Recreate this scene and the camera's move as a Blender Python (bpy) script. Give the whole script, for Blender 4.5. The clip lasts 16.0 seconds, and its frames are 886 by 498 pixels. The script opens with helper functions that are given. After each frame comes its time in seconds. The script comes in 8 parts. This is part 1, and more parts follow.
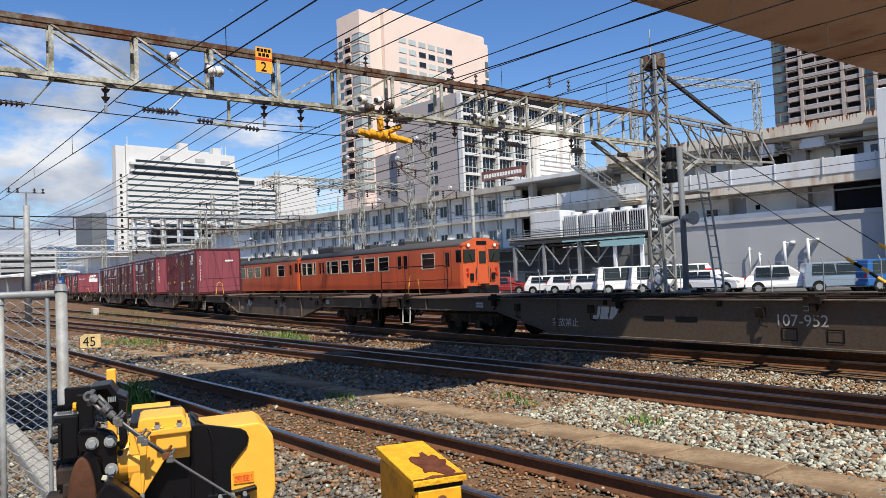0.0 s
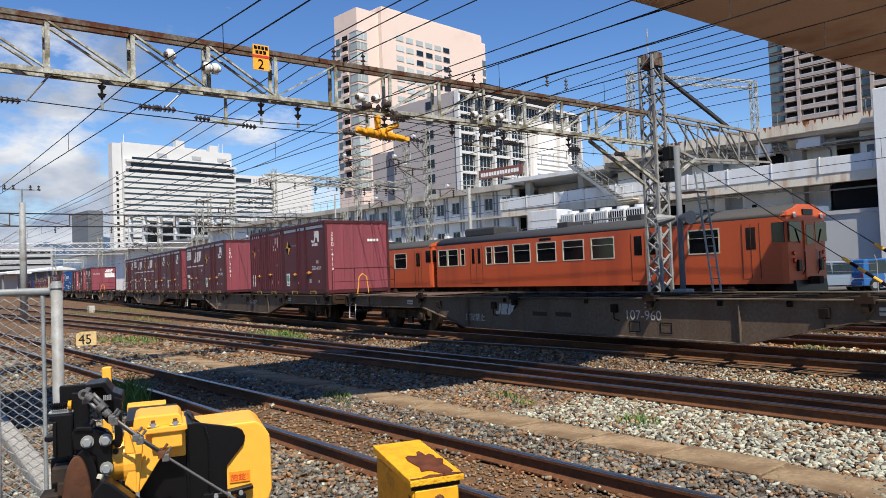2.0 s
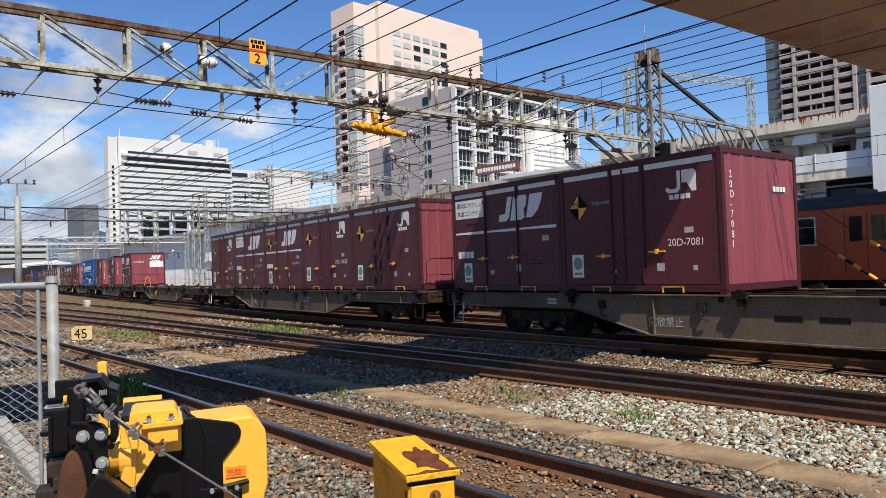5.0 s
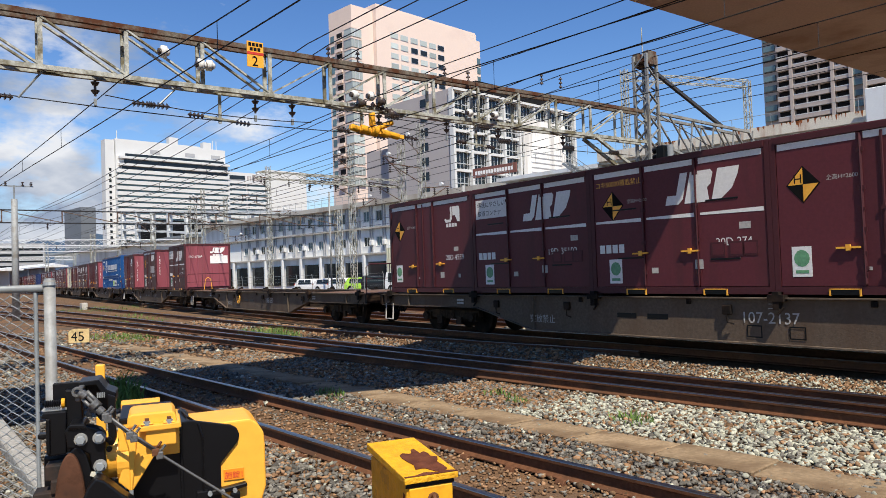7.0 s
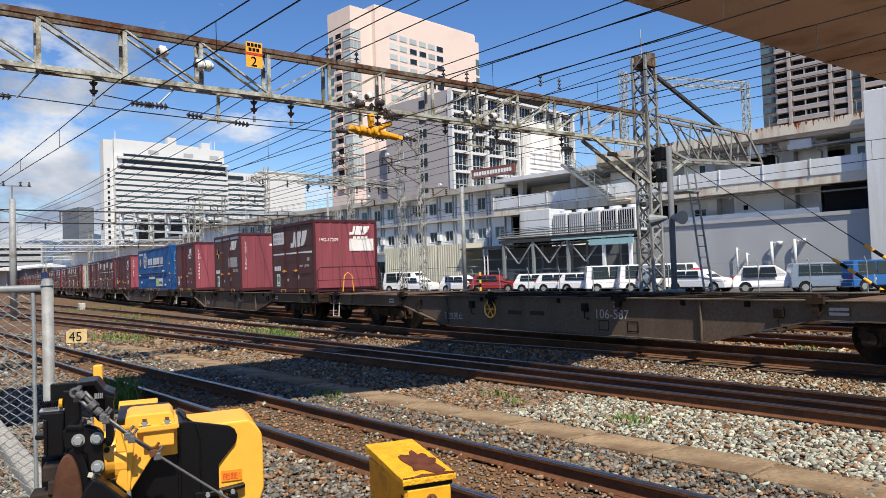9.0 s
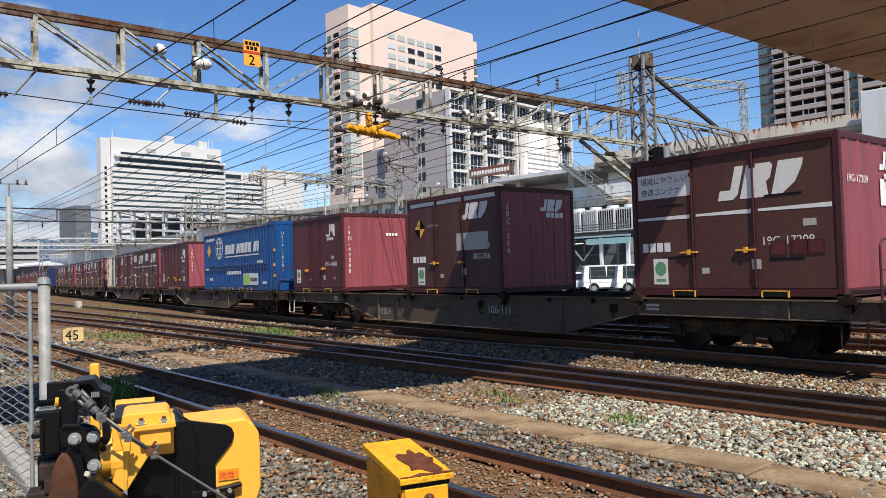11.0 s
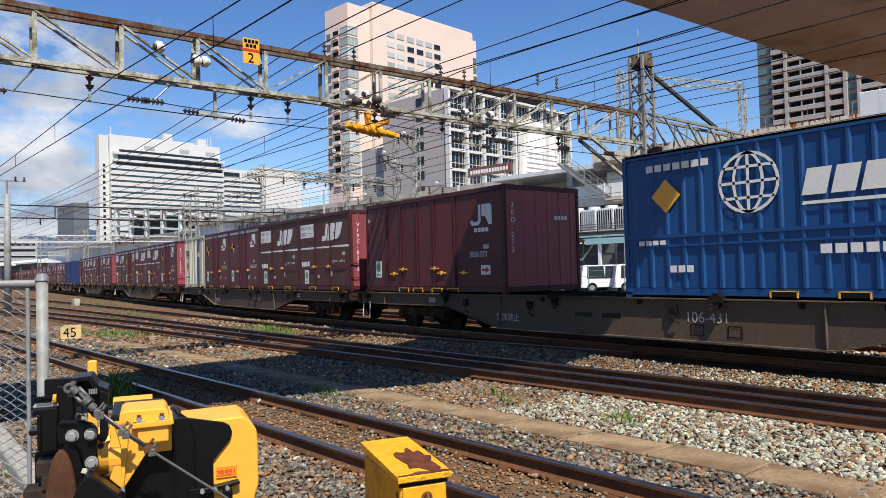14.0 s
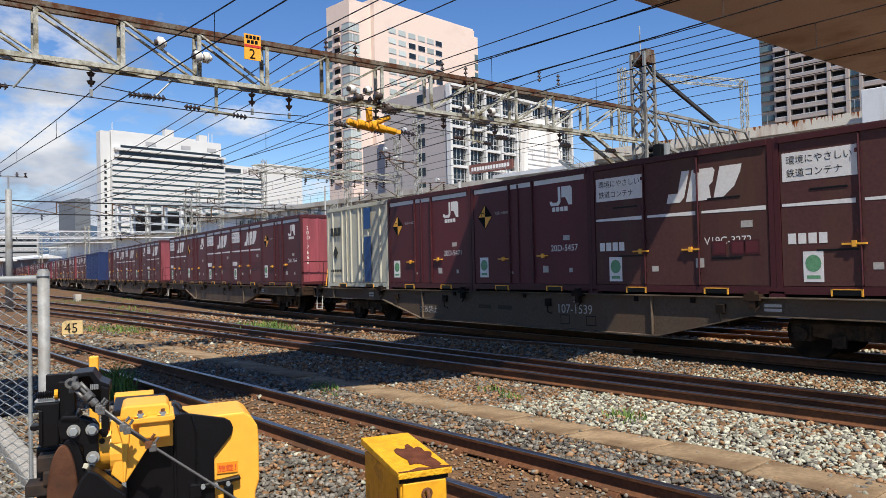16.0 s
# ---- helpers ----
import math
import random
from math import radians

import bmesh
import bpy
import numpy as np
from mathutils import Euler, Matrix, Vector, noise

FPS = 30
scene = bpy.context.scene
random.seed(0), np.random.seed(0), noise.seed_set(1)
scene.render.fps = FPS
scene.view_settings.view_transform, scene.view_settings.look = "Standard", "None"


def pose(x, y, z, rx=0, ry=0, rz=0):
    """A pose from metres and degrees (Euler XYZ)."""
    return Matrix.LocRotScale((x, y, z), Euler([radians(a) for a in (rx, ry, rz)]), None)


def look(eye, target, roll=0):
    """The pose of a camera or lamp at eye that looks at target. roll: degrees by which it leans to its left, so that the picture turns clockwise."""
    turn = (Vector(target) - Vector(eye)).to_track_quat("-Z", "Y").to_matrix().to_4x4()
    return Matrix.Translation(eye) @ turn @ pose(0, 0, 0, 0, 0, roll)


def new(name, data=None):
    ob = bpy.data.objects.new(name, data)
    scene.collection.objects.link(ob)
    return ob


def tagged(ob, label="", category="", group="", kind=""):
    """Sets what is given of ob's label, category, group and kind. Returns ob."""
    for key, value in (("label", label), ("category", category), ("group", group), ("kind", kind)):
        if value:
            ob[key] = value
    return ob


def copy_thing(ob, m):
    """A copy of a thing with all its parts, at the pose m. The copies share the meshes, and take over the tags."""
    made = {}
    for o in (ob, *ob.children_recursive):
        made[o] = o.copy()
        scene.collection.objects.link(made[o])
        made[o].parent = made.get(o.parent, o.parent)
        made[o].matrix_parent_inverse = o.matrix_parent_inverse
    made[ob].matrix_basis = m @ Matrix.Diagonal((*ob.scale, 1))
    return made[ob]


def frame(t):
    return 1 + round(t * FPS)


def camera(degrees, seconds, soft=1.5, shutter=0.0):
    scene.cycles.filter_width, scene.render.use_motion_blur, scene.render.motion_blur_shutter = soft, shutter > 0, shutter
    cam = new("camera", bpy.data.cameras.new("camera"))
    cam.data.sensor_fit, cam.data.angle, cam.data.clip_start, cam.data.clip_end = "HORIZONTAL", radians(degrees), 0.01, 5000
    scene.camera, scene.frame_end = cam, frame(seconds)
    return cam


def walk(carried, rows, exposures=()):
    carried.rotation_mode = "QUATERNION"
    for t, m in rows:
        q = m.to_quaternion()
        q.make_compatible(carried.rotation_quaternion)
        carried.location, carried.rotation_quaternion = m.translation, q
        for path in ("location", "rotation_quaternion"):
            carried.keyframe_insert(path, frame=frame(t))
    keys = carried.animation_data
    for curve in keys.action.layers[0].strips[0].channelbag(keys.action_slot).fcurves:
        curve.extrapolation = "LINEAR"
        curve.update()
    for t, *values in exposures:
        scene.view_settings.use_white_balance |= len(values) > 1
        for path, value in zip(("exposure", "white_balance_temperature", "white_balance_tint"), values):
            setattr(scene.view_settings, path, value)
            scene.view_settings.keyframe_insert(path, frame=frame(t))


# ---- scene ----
# ---- camera ----
EYE_Z = 1.6
POSES = (
    (0, 0.021, -0.005, -0.002, 143.804, 1.973, 2.343),
    (0.5, 0.018, -0.003, 0.001, 143.735, 2.001, 2.374),
    (1, 0.016, -0.003, 0.000, 143.654, 1.972, 2.345),
    (1.5, 0.013, -0.003, -0.002, 143.593, 1.928, 2.259),
    (2, 0.009, -0.001, -0.002, 143.558, 1.846, 2.166),
    (2.5, 0.007, 0.001, -0.004, 143.488, 1.789, 2.101),
    (3, 0.006, 0.001, -0.003, 143.446, 1.667, 2.010),
    (3.5, 0.008, 0.001, -0.002, 143.393, 1.532, 1.968),
    (4, 0.004, 0.001, -0.002, 143.345, 1.464, 1.941),
    (6.5, 0.011, -0.005, 0.002, 143.132, 1.596, 2.047),
    (7, 0.009, -0.005, -0.001, 143.093, 1.664, 2.017),
    (7.5, 0.008, -0.006, 0.001, 143.049, 1.689, 1.955),
    (8, 0.007, -0.005, 0.001, 143.017, 1.717, 1.927),
    (8.5, 0.007, -0.004, 0.001, 143.000, 1.744, 1.917),
    (9, 0.006, -0.005, -0.000, 142.960, 1.737, 1.878),
    (11.5, 0.002, -0.003, -0.000, 142.738, 1.663, 1.732),
    (12, 0.002, 0.001, -0.000, 142.714, 1.661, 1.743),
    (12.5, 0.000, -0.000, 0.000, 142.680, 1.655, 1.733),
    (13, -0.001, -0.002, -0.000, 142.667, 1.648, 1.688),
    (13.5, -0.002, -0.002, -0.003, 142.645, 1.635, 1.575),
    (14, -0.002, -0.004, -0.003, 142.644, 1.590, 1.480),
    (14.5, -0.007, -0.003, -0.004, 142.675, 1.537, 1.436),
    (15, -0.004, -0.004, -0.005, 142.697, 1.464, 1.362),
    (15.5, -0.004, -0.005, -0.005, 142.718, 1.394, 1.328),
    (16, 0.001, -0.005, -0.003, 142.734, 1.327, 1.334),
)


def heading(x, y, z, yaw, pitch, roll):
    c = math.cos(radians(pitch))
    way = Vector((math.cos(radians(yaw)) * c, math.sin(radians(yaw)) * c, math.sin(radians(pitch))))
    return look((x, y, z), Vector((x, y, z)) + 10 * way, roll)


cam = camera(62.977, 16.0, soft=0.75)
walk(cam, [(r[0], heading(r[1], r[2], EYE_Z + r[3], r[4], r[5], -r[6])) for r in POSES])

# ---- light ----
SUN = Vector((1.0, -0.33, 1.48)).normalized()
world = bpy.data.worlds.new("sky")
scene.world = world
world.use_nodes = True
wn, wl = world.node_tree.nodes, world.node_tree.links
wn.clear()
w_out = wn.new("ShaderNodeOutputWorld")
w_bg = wn.new("ShaderNodeBackground")
w_sky = wn.new("ShaderNodeTexSky")
w_sky.sky_type, w_sky.sun_disc = "NISHITA", False
w_sky.sun_elevation = math.asin(SUN.z)
w_sky.sun_rotation = math.atan2(SUN.x, SUN.y)
w_sky.air_density, w_sky.dust_density, w_sky.ozone_density = 1.0, 0.1, 3.5
w_co = wn.new("ShaderNodeTexCoord")
w_map = wn.new("ShaderNodeMapping")
w_map.inputs["Scale"].default_value = (1.0, 1.0, 2.2)
w_map.inputs["Location"].default_value = (0.35, 0.1, 0.0)
wl.new(w_co.outputs["Generated"], w_map.inputs["Vector"])
w_n1 = wn.new("ShaderNodeTexNoise")
w_n1.inputs["Scale"].default_value, w_n1.inputs["Detail"].default_value, w_n1.inputs["Roughness"].default_value = 5.2, 10.0, 0.60
wl.new(w_map.outputs["Vector"], w_n1.inputs["Vector"])
# more cloud towards the west and the horizon
w_sep = wn.new("ShaderNodeSeparateXYZ")
wl.new(w_co.outputs["Generated"], w_sep.inputs["Vector"])
w_bias = wn.new("ShaderNodeMath")
w_bias.operation = "MULTIPLY_ADD"
wl.new(w_sep.outputs["X"], w_bias.inputs[0])
w_bias.inputs[1].default_value, w_bias.inputs[2].default_value = -1.0, -0.825
w_alt = wn.new("ShaderNodeMath")
w_alt.operation = "MULTIPLY_ADD"
wl.new(w_sep.outputs["Z"], w_alt.inputs[0])
w_alt.inputs[1].default_value = -0.36
wl.new(w_bias.outputs[0], w_alt.inputs[2])
w_sum = wn.new("ShaderNodeMath")
wl.new(w_n1.outputs["Fac"], w_sum.inputs[0])
wl.new(w_alt.outputs[0], w_sum.inputs[1])
w_ramp = wn.new("ShaderNodeValToRGB")
w_ramp.color_ramp.elements[0].position, w_ramp.color_ramp.elements[1].position = 0.53, 0.66
w_ramp.color_ramp.elements[0].color, w_ramp.color_ramp.elements[1].color = (0, 0, 0, 1), (1, 1, 1, 1)
wl.new(w_sum.outputs[0], w_ramp.inputs["Fac"])
w_n2 = wn.new("ShaderNodeTexNoise")
w_n2.inputs["Scale"].default_value, w_n2.inputs["Detail"].default_value = 6.5, 8.0
wl.new(w_map.outputs["Vector"], w_n2.inputs["Vector"])
w_cr = wn.new("ShaderNodeValToRGB")
w_cr.color_ramp.elements[0].position, w_cr.color_ramp.elements[1].position = 0.40, 0.62
w_cr.color_ramp.elements[0].color, w_cr.color_ramp.elements[1].color = (2.9, 3.6, 4.9, 1), (7.8, 8.0, 8.4, 1)
wl.new(w_n2.outputs["Fac"], w_cr.inputs["Fac"])
w_mix = wn.new("ShaderNodeMix")
w_mix.data_type = "RGBA"
wl.new(w_ramp.outputs["Color"], w_mix.inputs[0])
w_sat = wn.new("ShaderNodeHueSaturation")
w_sat.inputs["Hue"].default_value = 0.509
w_sat.inputs["Saturation"].default_value, w_sat.inputs["Value"].default_value = 1.22, 1.33
wl.new(w_sky.outputs["Color"], w_sat.inputs["Color"])
wl.new(w_sat.outputs["Color"], w_mix.inputs[6])
wl.new(w_cr.outputs["Color"], w_mix.inputs[7])
wl.new(w_mix.outputs[2], w_bg.inputs["Color"])
w_bg.inputs["Strength"].default_value = 0.078
wl.new(w_bg.outputs[0], w_out.inputs["Surface"])

sun = new("sun", bpy.data.lights.new("sun", "SUN"))
sun.data.energy, sun.data.angle, sun.data.color = 5.0, radians(0.53), (1.0, 0.915, 0.77)
sun.matrix_world = look(SUN * 60, (0, 0, 0))
scene.view_settings.exposure = 0.46

# ---- materials ----


def mat(name, colour, rough=0.7, metal=0.0, vary=0.12, scale=3.0, stain=None, stain_amount=0.35, stain_scale=1.2, bump=0.0, bump_scale=40.0, pieces=0.0, objects=0.0, streaks=False, sharp=False):
    """A surface with fine grain, broad stains and, where asked for, a tint that varies from piece to piece."""
    m = bpy.data.materials.new(name)
    m.use_nodes = True
    nt = m.node_tree
    n, l = nt.nodes, nt.links
    b = n["Principled BSDF"]
    b.inputs["Roughness"].default_value, b.inputs["Metallic"].default_value = rough, metal
    b.inputs["Specular IOR Level"].default_value = 0.12 if rough > 0.72 else 0.3 if rough > 0.5 else 0.42
    co = n.new("ShaderNodeTexCoord")
    src = co.outputs["Object"]
    if streaks:
        mp = n.new("ShaderNodeMapping")
        mp.inputs["Scale"].default_value = (1.0, 1.0, 0.12)
        l.new(src, mp.inputs["Vector"])
        src = mp.outputs["Vector"]
    fine = n.new("ShaderNodeTexNoise")
    fine.inputs["Scale"].default_value, fine.inputs["Detail"].default_value, fine.inputs["Roughness"].default_value = scale * 6, 6.0, 0.65
    l.new(co.outputs["Object"], fine.inputs["Vector"])
    broad = n.new("ShaderNodeTexNoise")
    broad.inputs["Scale"].default_value, broad.inputs["Detail"].default_value, broad.inputs["Roughness"].default_value = stain_scale, 7.0, 0.6
    l.new(src, broad.inputs["Vector"])
    hsv = n.new("ShaderNodeHueSaturation")
    hsv.inputs["Color"].default_value = (*colour, 1)
    rng = n.new("ShaderNodeMapRange")
    rng.inputs["From Min"].default_value, rng.inputs["From Max"].default_value = 0.3, 0.7
    rng.inputs["To Min"].default_value, rng.inputs["To Max"].default_value = 1 - vary * 1.5, 1 + vary * 1.5
    l.new(fine.outputs["Fac"], rng.inputs["Value"])
    value = rng.outputs["Result"]
    if pieces or objects:
        if pieces:
            rnd = n.new("ShaderNodeNewGeometry").outputs["Random Per Island"]
        else:
            rnd = n.new("ShaderNodeObjectInfo").outputs["Random"]
        r2 = n.new("ShaderNodeMapRange")
        k = pieces or objects
        r2.inputs["To Min"].default_value, r2.inputs["To Max"].default_value = 1 - k, 1 + k
        l.new(rnd, r2.inputs["Value"])
        mul = n.new("ShaderNodeMath")
        mul.operation = "MULTIPLY"
        l.new(value, mul.inputs[0])
        l.new(r2.outputs["Result"], mul.inputs[1])
        value = mul.outputs[0]
    l.new(value, hsv.inputs["Value"])
    colour_out = hsv.outputs["Color"]
    if stain:
        mx = n.new("ShaderNodeMix")
        mx.data_type = "RGBA"
        sr = n.new("ShaderNodeMapRange")
        sr.inputs["From Min"].default_value, sr.inputs["From Max"].default_value = (0.62 - stain_amount * 0.2, 0.635 - stain_amount * 0.2) if sharp else (0.62 - stain_amount * 0.35, 0.72 - stain_amount * 0.2)
        l.new(broad.outputs["Fac"], sr.inputs["Value"])
        sm = n.new("ShaderNodeMath")
        sm.operation = "MULTIPLY"
        sm.inputs[1].default_value = min(1.0, stain_amount * 1.8)
        l.new(sr.outputs["Result"], sm.inputs[0])
        l.new(sm.outputs[0], mx.inputs[0])
        l.new(colour_out, mx.inputs[6])
        mx.inputs[7].default_value = (*stain, 1)
        colour_out = mx.outputs[2]
    l.new(colour_out, b.inputs["Base Color"])
    if bump:
        bp = n.new("ShaderNodeBump")
        bp.inputs["Strength"].default_value, bp.inputs["Distance"].default_value = bump, 0.02
        bn = n.new("ShaderNodeTexNoise")
        bn.inputs["Scale"].default_value, bn.inputs["Detail"].default_value = bump_scale, 5.0
        l.new(co.outputs["Object"], bn.inputs["Vector"])
        l.new(bn.outputs["Fac"], bp.inputs["Height"])
        l.new(bp.outputs["Normal"], b.inputs["Normal"])
    return m


RUST = (0.13, 0.055, 0.025)
M_BALLAST = mat("ballast_bed", (0.15, 0.085, 0.045), 0.95, vary=0.4, scale=7, stain=(0.10, 0.075, 0.055), stain_amount=0.5, stain_scale=0.6, bump=1.0, bump_scale=22)
M_STONE = mat("grey_stone", (0.155, 0.143, 0.122), 0.9, vary=0.25, scale=8, pieces=0.55)
M_STONE_BROWN = mat("rust_brown_stone", (0.205, 0.122, 0.068), 0.9, vary=0.25, scale=8, pieces=0.6)
M_STONE_PALE = mat("pale_stone", (0.34, 0.34, 0.275), 0.9, vary=0.2, scale=8, pieces=0.4)
M_RAIL_SIDE = mat("rusty_rail", (0.125, 0.055, 0.028), 0.8, vary=0.2, stain=(0.075, 0.04, 0.025), stain_amount=0.5, bump=0.3)
M_RAIL_TOP = mat("polished_rail_head", (0.32, 0.30, 0.29), 0.32, 1.0, vary=0.1)
M_SLEEPER = mat("weathered_sleeper", (0.14, 0.10, 0.07), 0.9, vary=0.25, stain=(0.08, 0.05, 0.035), stain_amount=0.5, bump=0.5, objects=0.2)
M_SLAB = mat("worn_concrete_slab", (0.27, 0.195, 0.12), 0.9, vary=0.18, stain=(0.15, 0.10, 0.06), stain_amount=0.5, stain_scale=2, bump=0.3, objects=0.12)
M_ASPHALT = mat("parking_asphalt", (0.10, 0.10, 0.10), 0.9, vary=0.2, stain=(0.07, 0.07, 0.07), stain_amount=0.4)
# Sides darker, ends lighter: shade and sun on the walls are in these maroons.
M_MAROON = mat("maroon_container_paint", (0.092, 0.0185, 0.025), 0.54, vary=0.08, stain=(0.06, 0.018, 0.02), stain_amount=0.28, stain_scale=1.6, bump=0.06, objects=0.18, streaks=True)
M_MAROON_END = mat("sunlit_maroon_paint", (0.25, 0.058, 0.076), 0.5, vary=0.08, stain=(0.14, 0.04, 0.045), stain_amount=0.3, stain_scale=1.6, bump=0.06, objects=0.14, streaks=True)
M_MAROON_DARK = mat("dark_maroon_frame", (0.06, 0.014, 0.018), 0.55, vary=0.1)
M_BROWN = mat("weathered_maroon_paint", (0.078, 0.030, 0.028), 0.6, vary=0.12, stain=(0.09, 0.045, 0.03), stain_amount=0.45, bump=0.06, objects=0.1, streaks=True)
M_BLUE = mat("blue_container_paint", (0.004, 0.058, 0.205), 0.48, vary=0.06, stain=(0.012, 0.06, 0.21), stain_amount=0.2, bump=0.04, streaks=True)
M_NAVY = mat("navy_container_paint", (0.012, 0.025, 0.09), 0.5, vary=0.08)
M_CREAM = mat("cream_container_paint", (0.52, 0.50, 0.40), 0.55, vary=0.06, stain=(0.4, 0.34, 0.25), stain_amount=0.3, streaks=True)
M_MARK = mat("white_marking_paint", (0.72, 0.71, 0.70), 0.6, vary=0.06)
M_MARK_OLD = mat("worn_grey_marking", (0.42, 0.40, 0.38), 0.7, vary=0.15)
M_WAGON = mat("grimy_wagon_grey", (0.118, 0.087, 0.064), 0.75, vary=0.15, stain=(0.10, 0.065, 0.045), stain_amount=0.45, stain_scale=1.3, bump=0.15, objects=0.2, streaks=True)
# Grime colour deepened to near-black to carry the shade below the decks too.
M_WAGON_DARK = mat("underframe_grime_and_shade", (0.010, 0.008, 0.007), 0.85, vary=0.3, stain=(0.04, 0.024, 0.016), stain_amount=0.5, stain_scale=2.5)
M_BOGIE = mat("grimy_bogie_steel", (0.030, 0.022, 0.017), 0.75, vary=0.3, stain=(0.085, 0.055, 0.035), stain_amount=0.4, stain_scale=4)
M_DECK = mat("rusty_deck_plate", (0.15, 0.085, 0.06), 0.8, vary=0.2, stain=(0.07, 0.05, 0.04), stain_amount=0.45, bump=0.2)
# Lighter brown stands in for light on the lower flange; data plates share it.
M_FLANGE = mat("lit_brown_steel", (0.13, 0.10, 0.075), 0.8, vary=0.2, stain=(0.06, 0.045, 0.036), stain_amount=0.5, stain_scale=1.5)
M_TRAIN_GLASS = mat("dark_train_window_glass", (0.006, 0.007, 0.008), 0.12, vary=0.05)
M_BLACK = mat("black_paint", (0.004, 0.004, 0.005), 0.36, vary=0.1)
M_BLACK.node_tree.nodes["Principled BSDF"].inputs["Specular IOR Level"].default_value = 0.25
M_MARK_BLACK = mat("matt_black_marking", (0.006, 0.006, 0.006), 0.9, vary=0.1)
M_RUST_DRIP = mat("rust_drip", (0.26, 0.085, 0.03), 0.9, vary=0.25)
M_SLATE = mat("slate_grey_cladding", (0.13, 0.145, 0.165), 0.7, vary=0.05)
M_YELLOW = mat("yellow_paint", (0.84, 0.405, 0.045), 0.42, vary=0.05, stain=(0.6, 0.29, 0.02), stain_amount=0.2)
M_YELLOW_RUSTY = mat("rust_eaten_yellow_paint", (0.66, 0.31, 0.012), 0.6, vary=0.12, stain=RUST, stain_amount=0.2, stain_scale=9, bump=0.35, bump_scale=30, sharp=True)
M_GALV = mat("galvanised_steel", (0.25, 0.27, 0.28), 0.5, 0.2, vary=0.12, stain=(0.17, 0.17, 0.165), stain_amount=0.3)
M_GANTRY = mat("weathered_gantry_steel", (0.40, 0.41, 0.38), 0.65, 0.1, vary=0.25, stain=(0.12, 0.10, 0.05), stain_amount=0.5, stain_scale=3.4)
M_GANTRY_RUST = mat("rusty_gantry_chord", (0.15, 0.13, 0.105), 0.8, vary=0.3, stain=(0.085, 0.034, 0.018), stain_amount=0.6, stain_scale=3.0)
M_MAST = mat("dull_grey_mast_steel", (0.27, 0.28, 0.28), 0.6, 0.1, vary=0.15, stain=(0.16, 0.14, 0.11), stain_amount=0.4, stain_scale=2.5)
M_CABLE = mat("dark_cable", (0.02, 0.02, 0.022), 0.6, vary=0.05)
M_INSULATOR = mat("dark_glazed_insulator", (0.06, 0.045, 0.04), 0.25, vary=0.1)
M_PORCELAIN = mat("white_porcelain", (0.7, 0.7, 0.68), 0.3, vary=0.05)
M_CONCRETE = mat("weathered_concrete", (0.46, 0.44, 0.40), 0.85, vary=0.08, stain=(0.28, 0.24, 0.2), stain_amount=0.45, stain_scale=0.35, bump=0.2, streaks=True)
M_CONCRETE_RUSTY = mat("rust_streaked_concrete", (0.60, 0.56, 0.48), 0.85, vary=0.08, stain=(0.30, 0.12, 0.05), stain_amount=0.3, stain_scale=1.3, streaks=True)
M_SOFFIT = mat("stained_concrete_soffit", (0.60, 0.49, 0.40), 0.85, vary=0.08, stain=(0.36, 0.25, 0.17), stain_amount=0.45, stain_scale=0.5, bump=0.1)
M_WHITE_WALL = mat("white_rendered_wall", (0.82, 0.82, 0.80), 0.8, vary=0.05, stain=(0.5, 0.48, 0.45), stain_amount=0.4, stain_scale=0.4, streaks=True)
M_GREY_WALL = mat("pale_grey_wall", (0.36, 0.37, 0.385), 0.7, vary=0.04, stain=(0.31, 0.32, 0.35), stain_amount=0.3, stain_scale=0.25, streaks=True)
M_PARAPET = mat("white_painted_parapet", (0.61, 0.635, 0.66), 0.6, vary=0.05, stain=(0.5, 0.47, 0.43), stain_amount=0.35, stain_scale=0.7, streaks=True)
M_PINK_TILE = mat("pale_pink_tile", (0.70, 0.575, 0.51), 0.75, vary=0.04, stain=(0.6, 0.47, 0.42), stain_amount=0.2, stain_scale=0.1)
M_GREY_TILE = mat("warm_grey_tile", (0.40, 0.37, 0.37), 0.75, vary=0.05, stain=(0.34, 0.31, 0.31), stain_amount=0.2, stain_scale=0.1)
M_OFFICE = mat("office_white_panel", (0.60, 0.61, 0.61), 0.6, vary=0.03, stain=(0.52, 0.51, 0.5), stain_amount=0.2, stain_scale=0.05)
M_APART = mat("apartment_brown_grey", (0.40, 0.355, 0.33), 0.75, vary=0.05)
# Near-black that stands in for shade in openings; also used on dark trim.
M_DARK = mat("painted_shade_and_dark_trim", (0.012, 0.012, 0.013), 0.8, vary=0.1)
M_GLASS = mat("dark_window_glass", (0.016, 0.021, 0.024), 0.08, vary=0.05)
M_GLASS_PALE = mat("curtained_window_glass", (0.10, 0.16, 0.18), 0.12, vary=0.1, objects=0.3)
M_ALU = mat("aluminium_frame", (0.6, 0.6, 0.6), 0.4, 0.4, vary=0.04)
M_ORANGE = mat("vermilion_train_paint", (0.53, 0.096, 0.03), 0.42, vary=0.05, stain=(0.33, 0.06, 0.025), stain_amount=0.35, stain_scale=0.5, streaks=True)
M_ROOF_GREY = mat("dark_grey_train_roof", (0.045, 0.045, 0.048), 0.7, vary=0.1)
M_CAR_WHITE = mat("white_car_paint", (0.75, 0.75, 0.76), 0.25, vary=0.02)
M_CAR_SILVER = mat("silver_blue_car_paint", (0.30, 0.36, 0.44), 0.3, 0.5, vary=0.02)
